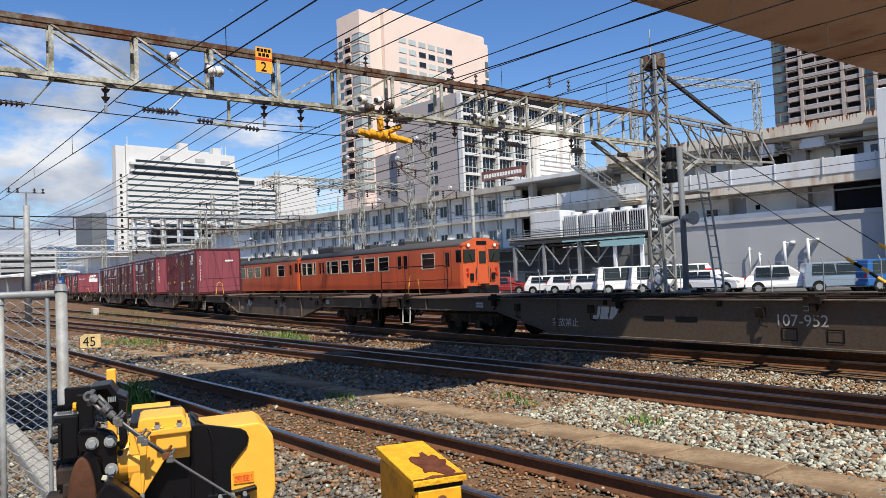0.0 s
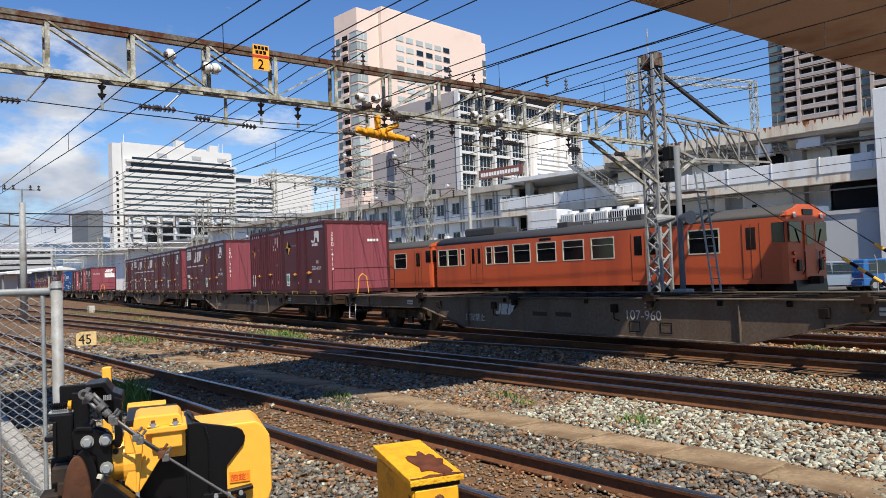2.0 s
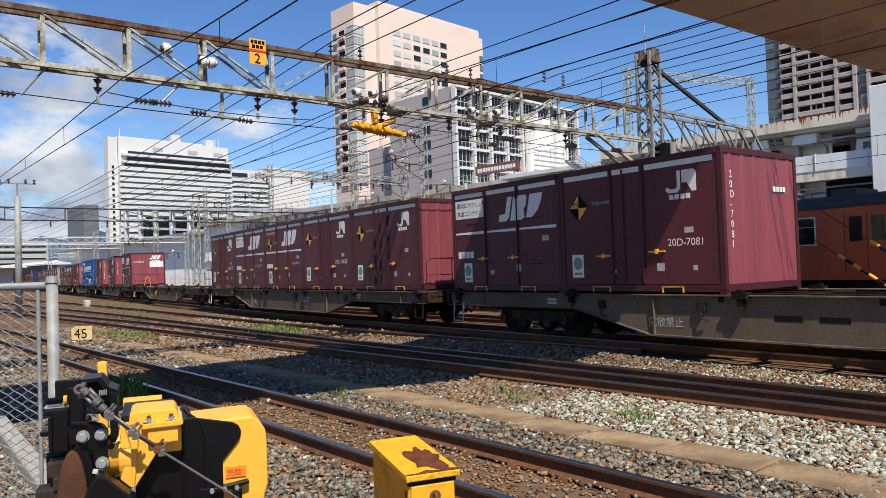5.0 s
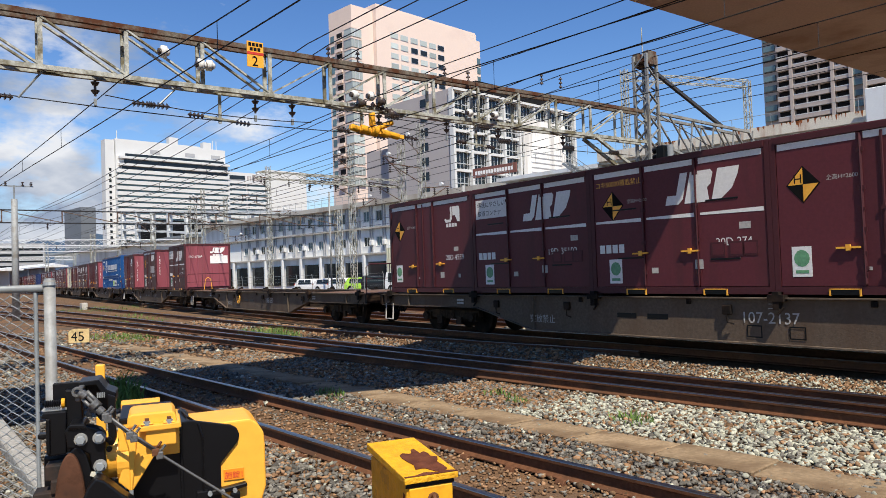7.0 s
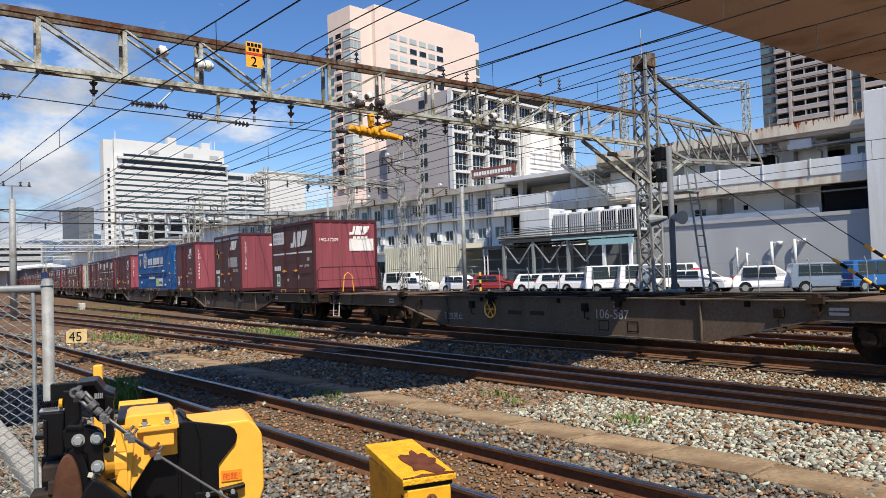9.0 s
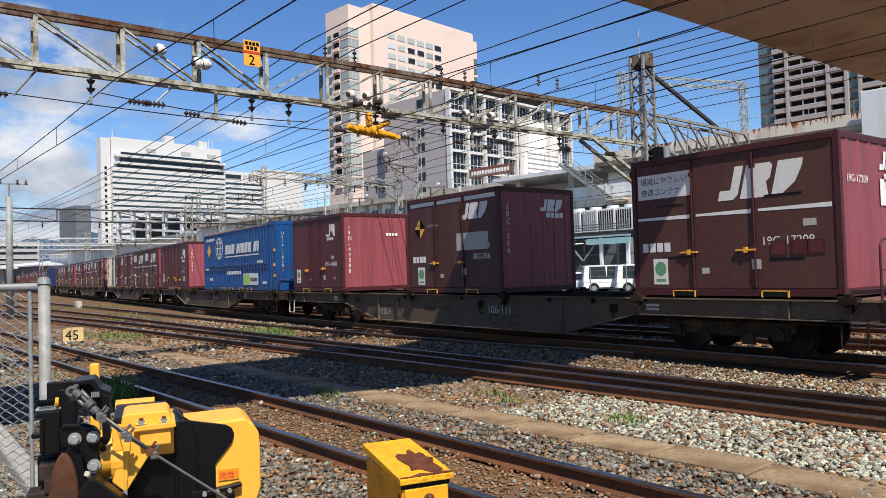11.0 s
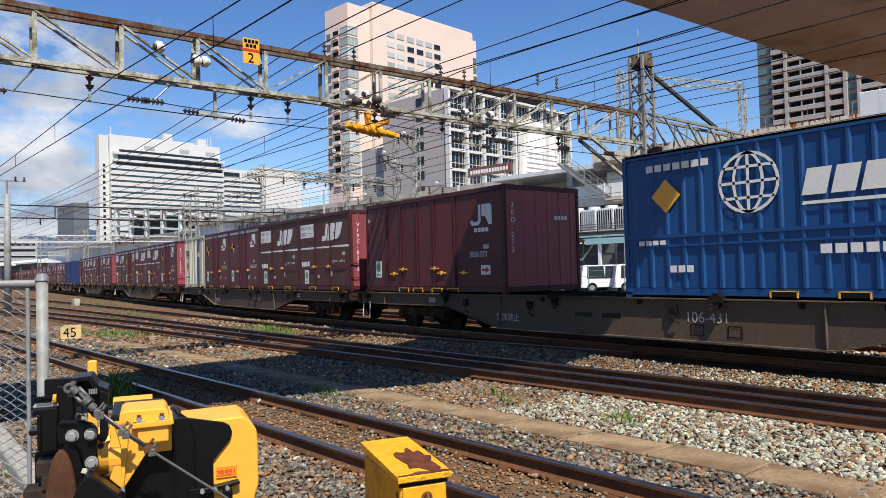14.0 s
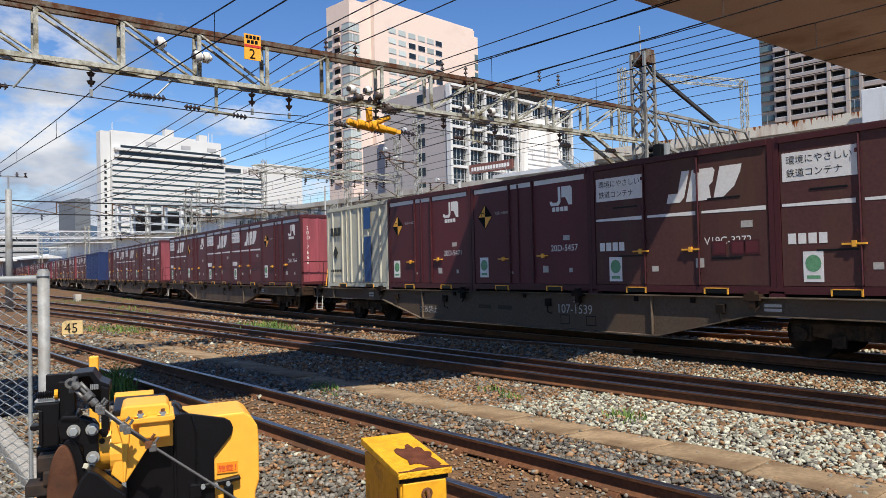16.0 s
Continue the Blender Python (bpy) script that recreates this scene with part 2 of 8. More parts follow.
M_CAR_BLUE = mat("deep_blue_car_paint", (0.02, 0.10, 0.30), 0.25, vary=0.02)
M_CAR_RED = mat("dark_red_car_paint", (0.25, 0.03, 0.03), 0.25, vary=0.02)
M_CAR_GREEN = mat("lime_green_car_paint", (0.35, 0.62, 0.06), 0.3, vary=0.02)
M_CAR_BLACK = mat("black_car_paint", (0.02, 0.02, 0.024), 0.2, vary=0.02)
M_TYRE = mat("tyre_rubber", (0.02, 0.02, 0.02), 0.85, vary=0.1)
M_RED_LIGHT = mat("red_lamp_lens", (0.5, 0.015, 0.01), 0.2, vary=0.03)
M_RED = mat("red_paint", (0.55, 0.04, 0.025), 0.5, vary=0.05)
M_GREEN_STICKER = mat("green_sticker", (0.12, 0.30, 0.16), 0.5, vary=0.2)
M_SIGN_BROWN = mat("brown_sign_board", (0.16, 0.06, 0.045), 0.5, vary=0.05)
M_CREAM_SIGN = mat("faded_cream_sign", (0.62, 0.46, 0.22), 0.7, vary=0.08, stain=(0.45, 0.28, 0.12), stain_amount=0.3, stain_scale=6)
M_LEAF = mat("weed_leaf", (0.10, 0.17, 0.035), 0.7, vary=0.2, pieces=0.4)
# The blue of distance haze is mixed into the hill's base colour.
M_HILL = mat("hazy_wooded_hill", (0.075, 0.125, 0.20), 0.9, vary=0.2)
M_TEAL = mat("teal_painted_steel", (0.25, 0.42, 0.45), 0.5, vary=0.05)

# ---- mesh helpers ----


def box(bm, x0, y0, z0, x1, y1, z1, m=None):
    v = [bm.verts.new(c if m is None else m @ Vector(c)) for c in ((x0, y0, z0), (x1, y0, z0), (x1, y1, z0), (x0, y1, z0), (x0, y0, z1), (x1, y0, z1), (x1, y1, z1), (x0, y1, z1))]
    for i in ((3, 2, 1, 0), (4, 5, 6, 7), (0, 1, 5, 4), (1, 2, 6, 5), (2, 3, 7, 6), (3, 0, 4, 7)):
        bm.faces.new([v[k] for k in i])
    return bm


def prism(bm, outline, axis, a, b):
    """An outline of (u, v) pairs pushed along x, y or z from a to b."""
    def at(u, w, d):
        return {"x": (d, u, w), "y": (u, d, w), "z": (u, w, d)}[axis]
    n = len(outline)
    lo = [bm.verts.new(at(u, w, a)) for u, w in outline]
    hi = [bm.verts.new(at(u, w, b)) for u, w in outline]
    bm.faces.new(lo[::-1])
    bm.faces.new(hi)
    for i in range(n):
        bm.faces.new((lo[i], lo[(i + 1) % n], hi[(i + 1) % n], hi[i]))
    bmesh.ops.recalc_face_normals(bm, faces=bm.faces)
    return bm


def basis(p, q):
    w = (Vector(q) - Vector(p)).normalized()
    u = w.cross(Vector((0, 0, 1))) if abs(w.z) < 0.95 else w.cross(Vector((1, 0, 0)))
    u.normalize()
    return u, w.cross(u).normalized()


def rod(bm, p, q, r, n=8, r2=None):
    u, v = basis(p, q)
    p, q = Vector(p), Vector(q)
    r2 = r if r2 is None else r2
    a = [bm.verts.new(p + (u * math.cos(2 * math.pi * i / n) + v * math.sin(2 * math.pi * i / n)) * r) for i in range(n)]
    b = [bm.verts.new(q + (u * math.cos(2 * math.pi * i / n) + v * math.sin(2 * math.pi * i / n)) * r2) for i in range(n)]
    for i in range(n):
        bm.faces.new((a[i], a[(i + 1) % n], b[(i + 1) % n], b[i]))
    bm.faces.new(a[::-1])
    bm.faces.new(b)
    return bm


def bar(bm, p, q, w, h=None):
    """A square or flat bar from p to q."""
    h = h or w
    u, v = basis(p, q)
    p, q = Vector(p), Vector(q)
    c = [u * sx * w / 2 + v * sy * h / 2 for sx, sy in ((-1, -1), (1, -1), (1, 1), (-1, 1))]
    a, b = [bm.verts.new(p + k) for k in c], [bm.verts.new(q + k) for k in c]
    for i in range(4):
        bm.faces.new((a[i], a[(i + 1) % 4], b[(i + 1) % 4], b[i]))
    bm.faces.new(a[::-1])
    bm.faces.new(b)
    return bm


def tube(bm, pts, r, n=6):
    """One connected tube through the points."""
    pts = [Vector(p) for p in pts]
    loops = []
    u0 = None
    for i, p in enumerate(pts):
        d = (pts[min(i + 1, len(pts) - 1)] - pts[max(i - 1, 0)]).normalized()
        if u0 is None:
            u0, _ = basis((0, 0, 0), d)
        u = (u0 - d * u0.dot(d)).normalized()
        v = d.cross(u)
        u0 = u
        loops.append([bm.verts.new(p + (u * math.cos(2 * math.pi * k / n) + v * math.sin(2 * math.pi * k / n)) * r) for k in range(n)])
    for a, b in zip(loops, loops[1:]):
        for k in range(n):
            bm.faces.new((a[k], a[(k + 1) % n], b[(k + 1) % n], b[k]))
    bm.faces.new(loops[0][::-1])
    bm.faces.new(loops[-1])
    return bm


def ring(bm, c, axis, r, t, n=18, k=6):
    """A torus of radius r and thickness t round c, its axle along x or y."""
    loops = []
    for i in range(n):
        a = 2 * math.pi * i / n
        loop = []
        for j in range(k):
            b = 2 * math.pi * j / k
            d = r + t * math.cos(b)
            s = t * math.sin(b)
            q = (d * math.cos(a), s, d * math.sin(a)) if axis == "y" else (s, d * math.cos(a), d * math.sin(a))
            loop.append(bm.verts.new(Vector(c) + Vector(q)))
        loops.append(loop)
    for i in range(n):
        for j in range(k):
            bm.faces.new((loops[i][j], loops[(i + 1) % n][j], loops[(i + 1) % n][(j + 1) % k], loops[i][(j + 1) % k]))
    return bm


def bevel(bm, w=0.02, seg=2):
    bmesh.ops.bevel(bm, geom=list(bm.edges), offset=w, segments=seg, profile=0.6, affect="EDGES", clamp_overlap=True)
    return bm


def mesh_of(name, bm, material, smooth=False):
    me = bpy.data.meshes.new(name)
    bm.normal_update()
    bm.to_mesh(me)
    bm.free()
    me.materials.append(material)
    if smooth:
        for f in me.polygons:
            f.use_smooth = True
    return me


def part(name, bm, material, parent=None, label="", smooth=False, m=None):
    ob = new(name, mesh_of(name, bm, material, smooth))
    if parent:
        ob.parent = parent
    if m is not None:
        ob.matrix_basis = m
    if label:
        ob["label"] = label
    return ob


def piece(name, me, parent, m=None):
    """Another object on mesh data that is there already."""
    ob = new(name, me)
    ob.parent = parent
    if m is not None:
        ob.matrix_basis = m
    return ob


def empty(name, m, label="", category="", group="", kind=""):
    ob = new(name)
    ob.matrix_basis = m
    return tagged(ob, label, category, group, kind)


def B():
    return bmesh.new()


def writing(name, text, size, material, parent, m, label=""):
    """Flat painted characters, their baseline's left end at m's origin, in m's x-y plane."""
    cu = bpy.data.curves.new(name, "FONT")
    cu.body, cu.size = text, size
    tmp = bpy.data.objects.new(name, cu)
    scene.collection.objects.link(tmp)
    me = bpy.data.meshes.new_from_object(tmp)
    bpy.data.objects.remove(tmp)
    me.materials.clear()
    me.materials.append(material)
    ob = new(name, me)
    ob.parent = parent
    ob.matrix_basis = m
    if label:
        ob["label"] = label
    return ob


SIDE = Matrix(((1, 0, 0, 0), (0, 0, -1, 0), (0, 1, 0, 0), (0, 0, 0, 1)))   # x stays, y goes up: faces -y
FRONT = Matrix(((0, 0, 1, 0), (1, 0, 0, 0), (0, 1, 0, 0), (0, 0, 0, 1)))   # x to +y, y goes up: faces +x
# ---- ground ----


def ground_z(y):
    for y0, z0, y1, z1 in ((-9999, -0.31, 10.0, -0.31), (10.0, -0.31, 11.0, -0.20), (11.0, -0.20, 14.0, -0.20), (14.0, -0.20, 27.0, -0.40)):
        if y <= y1:
            return z0 + (z1 - z0) * max(0.0, (y - y0) / (y1 - y0))
    return -0.40


def build_ground():
    bm = B()
    xs = [-3500, -1200, -500, -250, -120, -70, -40, -30, -24, -20, -16, -12, -8, -4, 0, 4, 10, 20, 60, 200, 900, 3500]
    ys = [-3500, -900, -200, -60, -20, -8, 0, 2, 4, 6, 8, 10, 11, 14, 19, 23, 27, 33, 38, 44, 60, 120, 300, 900, 3500]
    rows = [[bm.verts.new((x, y, ground_z(y))) for x in xs] for y in ys]
    for a, b in zip(rows, rows[1:]):
        for i in range(len(xs) - 1):
            bm.faces.new((a[i], a[i + 1], b[i + 1], b[i]))
    g = part("ground", bm, M_BALLAST)
    tagged(g, "brown ballast and dirt of a railway yard", "ground", kind="structure")
    bm = B()
    box(bm, -160, -10, -0.45, 60, -0.6, -0.375, STATION)
    p = part("parking_lot", bm, M_ASPHALT)
    tagged(p, "grey asphalt parking lot beside the station", "pavement", kind="structure")


# the station's own axes: x along its front, y into the building
STATION = Matrix.Translation((-20.5, 50, 0)) @ Matrix.Rotation(radians(8), 4, "Z")

RAILS = {
    "near": (-0.13, [[(-120, -4.0), (-60, 0.15), (-15.3, 2.97), (-5.96, 3.50), (8, 4.33)], [(-120, -2.87), (-60, 1.28), (-14.0, 4.06), (-5.53, 4.62), (8, 5.46)]]),
    "middle": (-0.10, [[(-110, 0.1), (-60, 3.9), (-38, 5.68), (-29.6, 6.4), (-16.6, 7.35), (-3.75, 8.33), (8, 9.3)], [(-60, 5.05), (-38, 6.8), (-29.6, 7.55), (-20, 8.1), (-12.8, 8.42), (-3.93, 8.86), (8, 9.65)],
                       [(-90, 6.2), (-51.5, 7.75), (-38, 8.35), (-29, 8.55), (-19.2, 8.75), (-14.8, 8.9), (-4.2, 9.45), (8, 10.2)], [(-90, 9.6), (-60, 10.3), (-38, 10.5), (-28, 10.42), (-20, 10.5), (-13, 10.95), (-9, 11.42)]]),
    "back": (-0.05, [[(-200, 22.5), (-60, 15.6), (-20, 14.75), (10, 14.75)], [(-200, 23.63), (-60, 16.73), (-20, 15.88), (10, 15.88)], [(-200, 18.6), (-60, 18.6), (10, 18.0)], [(-200, 19.7), (-60, 19.7), (10, 19.1)]]),
}


def freight_off(x):
    k, x0, s = 0.00160, 11.0, 0.0692
    d = max(0.0, -x - x0)
    dm = s / (2 * k)
    return k * d * d if d < dm else k * dm * dm + s * (d - dm)


FREIGHT_Y, DMU_Y = 12.17, 25.9


def dense(pts, step=3.0):
    """Points along a smooth line through the given ones."""
    out = []
    n = len(pts)
    for i in range(n - 1):
        p0, p1, p2, p3 = pts[max(0, i - 1)], pts[i], pts[i + 1], pts[min(n - 1, i + 2)]
        d = math.dist(p1, p2)
        k = max(1, int(d / step))
        m1 = [(p2[j] - p0[j]) / max(1e-6, p2[0] - p0[0]) * (p2[0] - p1[0]) for j in (0, 1)]
        m2 = [(p3[j] - p1[j]) / max(1e-6, p3[0] - p1[0]) * (p2[0] - p1[0]) for j in (0, 1)]
        for a in range(k):
            u = a / k
            h = (2 * u**3 - 3 * u**2 + 1, u**3 - 2 * u**2 + u, -2 * u**3 + 3 * u**2, u**3 - u**2)
            out.append(tuple(h[0] * p1[j] + h[1] * m1[j] + h[2] * p2[j] + h[3] * m2[j] for j in (0, 1)))
    out.append(tuple(pts[-1]))
    return out


RAIL_FOOT = [(-0.061, -0.153), (0.061, -0.153), (0.061, -0.142), (0.010, -0.122), (0.009, -0.045), (0.032, -0.034), (0.033, -0.010), (-0.033, -0.010), (-0.032, -0.034), (-0.009, -0.045), (-0.010, -0.122), (-0.061, -0.142)]
RAIL_HEAD = [(-0.033, -0.0098), (0.033, -0.0098), (0.031, -0.004), (0.022, 0.0), (-0.022, 0.0), (-0.031, -0.004)]


def sweep(bm, pts, z, outline):
    n = len(outline)
    rings = []
    for i, p in enumerate(pts):
        a, b = pts[max(0, i - 1)], pts[min(len(pts) - 1, i + 1)]
        d = Vector((b[0] - a[0], b[1] - a[1], 0)).normalized()
        s = Vector((-d.y, d.x, 0))
        rings.append([bm.verts.new(Vector((p[0], p[1], z + w)) + s * u) for u, w in outline])
    for r, q in zip(rings, rings[1:]):
        for i in range(n):
            bm.faces.new((r[i], r[(i + 1) % n], q[(i + 1) % n], q[i]))
    bm.faces.new(rings[0][::-1])
    bm.faces.new(rings[-1])
    return bm


def build_rail(pts, z, label):
    line = dense(pts)
    r = part("rail", sweep(B(), line, z, RAIL_FOOT), M_RAIL_SIDE)
    part("rail_head", sweep(B(), line, z, RAIL_HEAD), M_RAIL_TOP, r, "shiny worn running surface")
    return tagged(r, label, "rail", "yard rails", "structure")


def build_tracks():
    for z, lines in RAILS.values():
        for pts in lines:
            build_rail(pts, z, "rusty brown steel rail with a worn top")
    xs = [-260, -160, -110, -80, -60, -45, -36, -29, -23, -18, -13, -8, 0, 12, 30]
    for s in (-0.567, 0.567):
        build_rail([(x, FREIGHT_Y + s + freight_off(x)) for x in xs], 0.0, "rusty brown steel rail under the freight train")
        build_rail([(-260, DMU_Y + s), (-60, DMU_Y + s), (30, DMU_Y + s)], -0.05, "steel rail of the railcar's track")
    bm = B()
    box(bm, -0.11, -1.05, -0.14, 0.11, 1.05, 0.0)
    bevel(bm, 0.015, 1)
    sleeper = mesh_of("sleeper", bm, M_SLEEPER)
    clip = mesh_of("rail_clip", bevel(prism(B(), [(-0.045, 0.0), (0.045, 0.0), (0.04, 0.03), (0.015, 0.055), (-0.015, 0.055), (-0.04, 0.03)], "x", -0.05, 0.05), 0.006, 1), M_RAIL_SIDE)

    def sleepers(line, z, x0, x1, label):
        pts = dense(line, 0.62)
        for a, b in zip(pts, pts[1:]):
            if x0 < a[0] < x1:
                ob = new("sleeper", sleeper)
                ob.matrix_basis = pose(a[0], a[1], z - 0.186 + random.uniform(-0.014, 0.0), 0, 0, math.degrees(math.atan2(b[1] - a[1], b[0] - a[0])) + random.uniform(-1, 1))
                tagged(ob, label, "sleeper", "sleepers of the yard tracks")
                if z < -0.12:
                    for s in (-0.667, -0.467, 0.467, 0.667):
                        piece("rail_clip", clip, ob, Matrix.Translation((0, s, 0)))
    near = [((a[0] + b[0]) / 2, (a[1] + b[1]) / 2) for a, b in zip(*RAILS["near"][1])]
    sleepers(near, -0.13, -26, 3, "worn brown wooden sleeper half sunk in ballast")
    mid = [(a[0], a[1] + 0.567) for a in RAILS["middle"][1][0]]
    sleepers(mid, -0.10, -24, 2, "dark oily sleeper under the switch tracks")
    mid = [(a[0], a[1] + 0.62) for a in RAILS["middle"][1][2]]
    sleepers(mid, -0.10, -24, -12, "dark oily sleeper under the switch tracks")
    sleepers([(x, FREIGHT_Y + freight_off(x)) for x in xs], 0.0, -26, 4, "dark sleeper under the freight train's track")


build_ground()
build_tracks()

# ---- freight train ----
S0, S1, S2, PITCH = -37.359, 8.7027, -0.0074, 20.4
LOAD_SHIFT = (-0.4, -0.2, -0.717, -0.375, 0.0, -0.178, -0.014, 0.823, 0.613, -0.1)
WAGON_SHIFT = (-0.6, -0.5, -0.45, -0.35, -0.2, -0.1, 0.1, 0.45, 0.45, 0.3)


def shift(table, w):
    return table[min(w + 2, len(table) - 1)]


def lead(t):
    return S0 + S1 * t + S2 * t * t


def on_track(x, half=7.1):
    """The pose of a rigid body of that half wheelbase, its middle at x."""
    a, b = Vector((x - half, freight_off(x - half), 0)), Vector((x + half, freight_off(x + half), 0))
    d = b - a
    return Matrix.Translation((x, FREIGHT_Y + (a.y + b.y) / 2, 0)) @ Matrix.Rotation(math.atan2(d.y, d.x), 4, "Z")


STEPS = [i * 0.5 for i in range(33)]
MOVING = []


def wagon_pose(w, t):
    return on_track(lead(t) - PITCH * w - 10.2 + shift(WAGON_SHIFT, w))


def girder_outline(h=0.73):
    return [(-9.75, 0.98), (-9.75, 0.72), (-8.9, 0.70), (-5.5, 0.68), (-3.7, 0.98 - h), (3.7, 0.98 - h), (5.5, 0.68), (8.9, 0.70), (9.75, 0.70), (9.75, 0.98)]


def build_wheelset(bm):
    for s in (-1, 1):
        rod(bm, (0, s * 0.50, 0.405), (0, s * 0.60, 0.405), 0.405, 20)
        rod(bm, (0, s * 0.475, 0.405), (0, s * 0.50, 0.405), 0.43, 20)
    rod(bm, (0, -0.95, 0.405), (0, 0.95, 0.405), 0.07, 10)
    return bm


WHEEL_MESH = None


def build_bogie(parent, x):
    bm = B()
    for s in (-1, 1):
        prism(bm, [(-1.15, 0.42), (-1.15, 0.60), (-0.5, 0.66), (0.5, 0.66), (1.15, 0.60), (1.15, 0.42), (0.55, 0.34), (-0.55, 0.34)], "y", s * 0.80 - 0.06, s * 0.80 + 0.06)
        for a in (-0.95, 0.95):
            box(bm, a - 0.14, s * 0.80 - 0.12, 0.30, a + 0.14, s * 0.80 + 0.13, 0.52)
            rod(bm, (a, s * 0.93, 0.405), (a, s * 0.99, 0.405), 0.11, 12)
        for a in (-0.12, 0.12):
            rod(bm, (a, s * 0.82, 0.36), (a, s * 0.82, 0.62), 0.08, 10)
        box(bm, -0.5, s * 0.86, 0.22, -0.3, s * 0.93, 0.40)
        box(bm, 0.3, s * 0.86, 0.22, 0.5, s * 0.93, 0.40)
    box(bm, -0.25, -0.85, 0.45, 0.25, 0.85, 0.68)
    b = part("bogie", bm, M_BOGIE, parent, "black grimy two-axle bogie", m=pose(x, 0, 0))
    for a in (-0.95, 0.95):
        w = piece("wheelset", WHEEL_MESH, b, Matrix.Translation((a, 0, 0.405)))
        w["label"] = "steel wheels on an axle"
    return b


def build_wagon():
    """A long container flat wagon; its middle on the rails is the origin."""
    global WHEEL_MESH
    bm = build_wheelset(B())
    for v in bm.verts:
        v.co.z -= 0.405
    WHEEL_MESH = mesh_of("wheelset", bm, M_WAGON_DARK)
    w = empty("flat_wagon", pose(0, 0, 0), "grimy grey container flat wagon", "freight wagon", "wagons of the freight train")
    for s in (-1, 1):
        bm = prism(B(), girder_outline(), "y", s * 1.22 - 0.012, s * 1.22 + 0.012)
        g = part("side_girder", bm, M_WAGON, w, "fish-bellied side girder")
        bm = B()
        box(bm, -9.75, s * 1.22 - 0.09, 0.965, 9.75, s * 1.22 + 0.09, 0.985)
        for a, b in ((-9.75, -5.5), (5.5, 9.75)):
            box(bm, a, s * 1.22 - 0.07, 0.672, b, s * 1.22 + 0.07, 0.69)
        box(bm, -3.7, s * 1.22 - 0.09, 0.240, 3.7, s * 1.22 + 0.09, 0.262)
        for a in (-1, 1):
            bar(bm, (a * 3.7, s * 1.22, 0.251), (a * 5.5, s * 1.22, 0.68), 0.18, 0.02)
            for x in (3.6, 8.4):
                box(bm, a * x - 0.008, s * 1.22 - 0.07, 0.69 if x > 4 else 0.27, a * x + 0.008, s * 1.22 + 0.07, 0.97)
        part("girder_flange", bm, M_FLANGE, g, "brown flange, lighter as if lit")
    bm = B()
    for x in [i * 1.22 - 9.76 for i in range(17)]:
        box(bm, x - 0.06, -1.2, 0.86, x + 0.06, 1.2, 0.972)
    for s in (-0.35, 0.35):
        box(bm, -9.7, s - 0.05, 0.72, 9.7, s + 0.05, 0.968)
    for a in (-1, 1):
        box(bm, a * 9.75 - 0.05, -1.3, 0.70, a * 9.75 + 0.05, 1.3, 0.99)
        part("end_deck", box(B(), a * 7.75 - 1.9, -1.12, 0.975, a * 7.75 + 1.9, 1.12, 0.99), M_DECK, w, "rust-brown chequered end deck")
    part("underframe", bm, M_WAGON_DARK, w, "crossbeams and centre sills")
    bm = B()
    for i in range(4):
        box(bm, -1.5 + i * 0.8, -0.5, 0.35, -0.9 + i * 0.8, 0.5, 0.75)
    rod(bm, (-3.4, -0.5, 0.55), (-2.2, -0.5, 0.55), 0.17, 12)
    tube(bm, [(-9.0, -0.9, 0.6), (9.0, -0.9, 0.6)], 0.03, 6)
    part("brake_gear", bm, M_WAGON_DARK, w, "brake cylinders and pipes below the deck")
    for x in (-1.35, -0.65):
        part("girder_slot", bevel(box(B(), x, -1.237, 0.58, x + 0.45, -1.231, 0.67), 0.002, 1), M_BLACK, w, "dark oval slot")
    for x in (-2.3, 0.2, 3.2, 4.4):
        part("pipe_bracket", bevel(box(B(), x, -1.27, 0.86, x + 0.09, -1.232, 0.95), 0.008, 1), M_WAGON_DARK, w)
    for i in range(6):
        for s in (-1, 1):
            x = -9.3 + i * 3.72
            bm = B()
            box(bm, x - 0.13, s * 1.26 - 0.1, 0.93, x + 0.13, s * 1.26 + 0.07, 1.03)
            box(bm, x - 0.05, s * 1.30 - 0.05, 0.80, x + 0.05, s * 1.30 + 0.05, 1.08)
            rod(bm, (x + 0.1, s * 1.30, 0.84), (x + 0.02, s * 1.34, 0.72), 0.018, 6)
            part("container_lock", bm, M_WAGON_DARK, w, "cast steel container clamp")
    for a in (-1, 1):
        build_bogie(w, a * 7.1)
        bm = B()
        box(bm, a * 9.75 if a > 0 else a * 10.05, -0.14, 0.74, a * 10.05 if a > 0 else a * 9.75, 0.14, 1.0)
        box(bm, min(a * 10.02, a * 10.18), -0.20, 0.70, max(a * 10.02, a * 10.18), 0.20, 1.02)
        part("coupler", bm, M_WAGON_DARK, w, "automatic knuckle coupler")
        for s in (-0.55, -0.3, 0.6):
            bm = B()
            tube(bm, [(a * 9.78, s, 0.85), (a * 9.95, s, 0.55), (a * 10.1, s, 0.42), (a * 10.18, s, 0.5)], 0.022, 6)
            part("brake_hose", bm, M_BLACK, w, "drooping rubber hose")
        for s in (-1, 1):
            bm = B()
            x = a * 9.35
            tube(bm, [(x - 0.18, s * 1.27, 0.72), (x - 0.18, s * 1.30, 0.30), (x + 0.18, s * 1.30, 0.30), (x + 0.18, s * 1.27, 0.72)], 0.02, 6)
            part("step_iron", bm, M_MARK_OLD if s * a > 0 else M_WAGON_DARK, w, "bent steel step")
    # end rail at the rear
    bm = B()
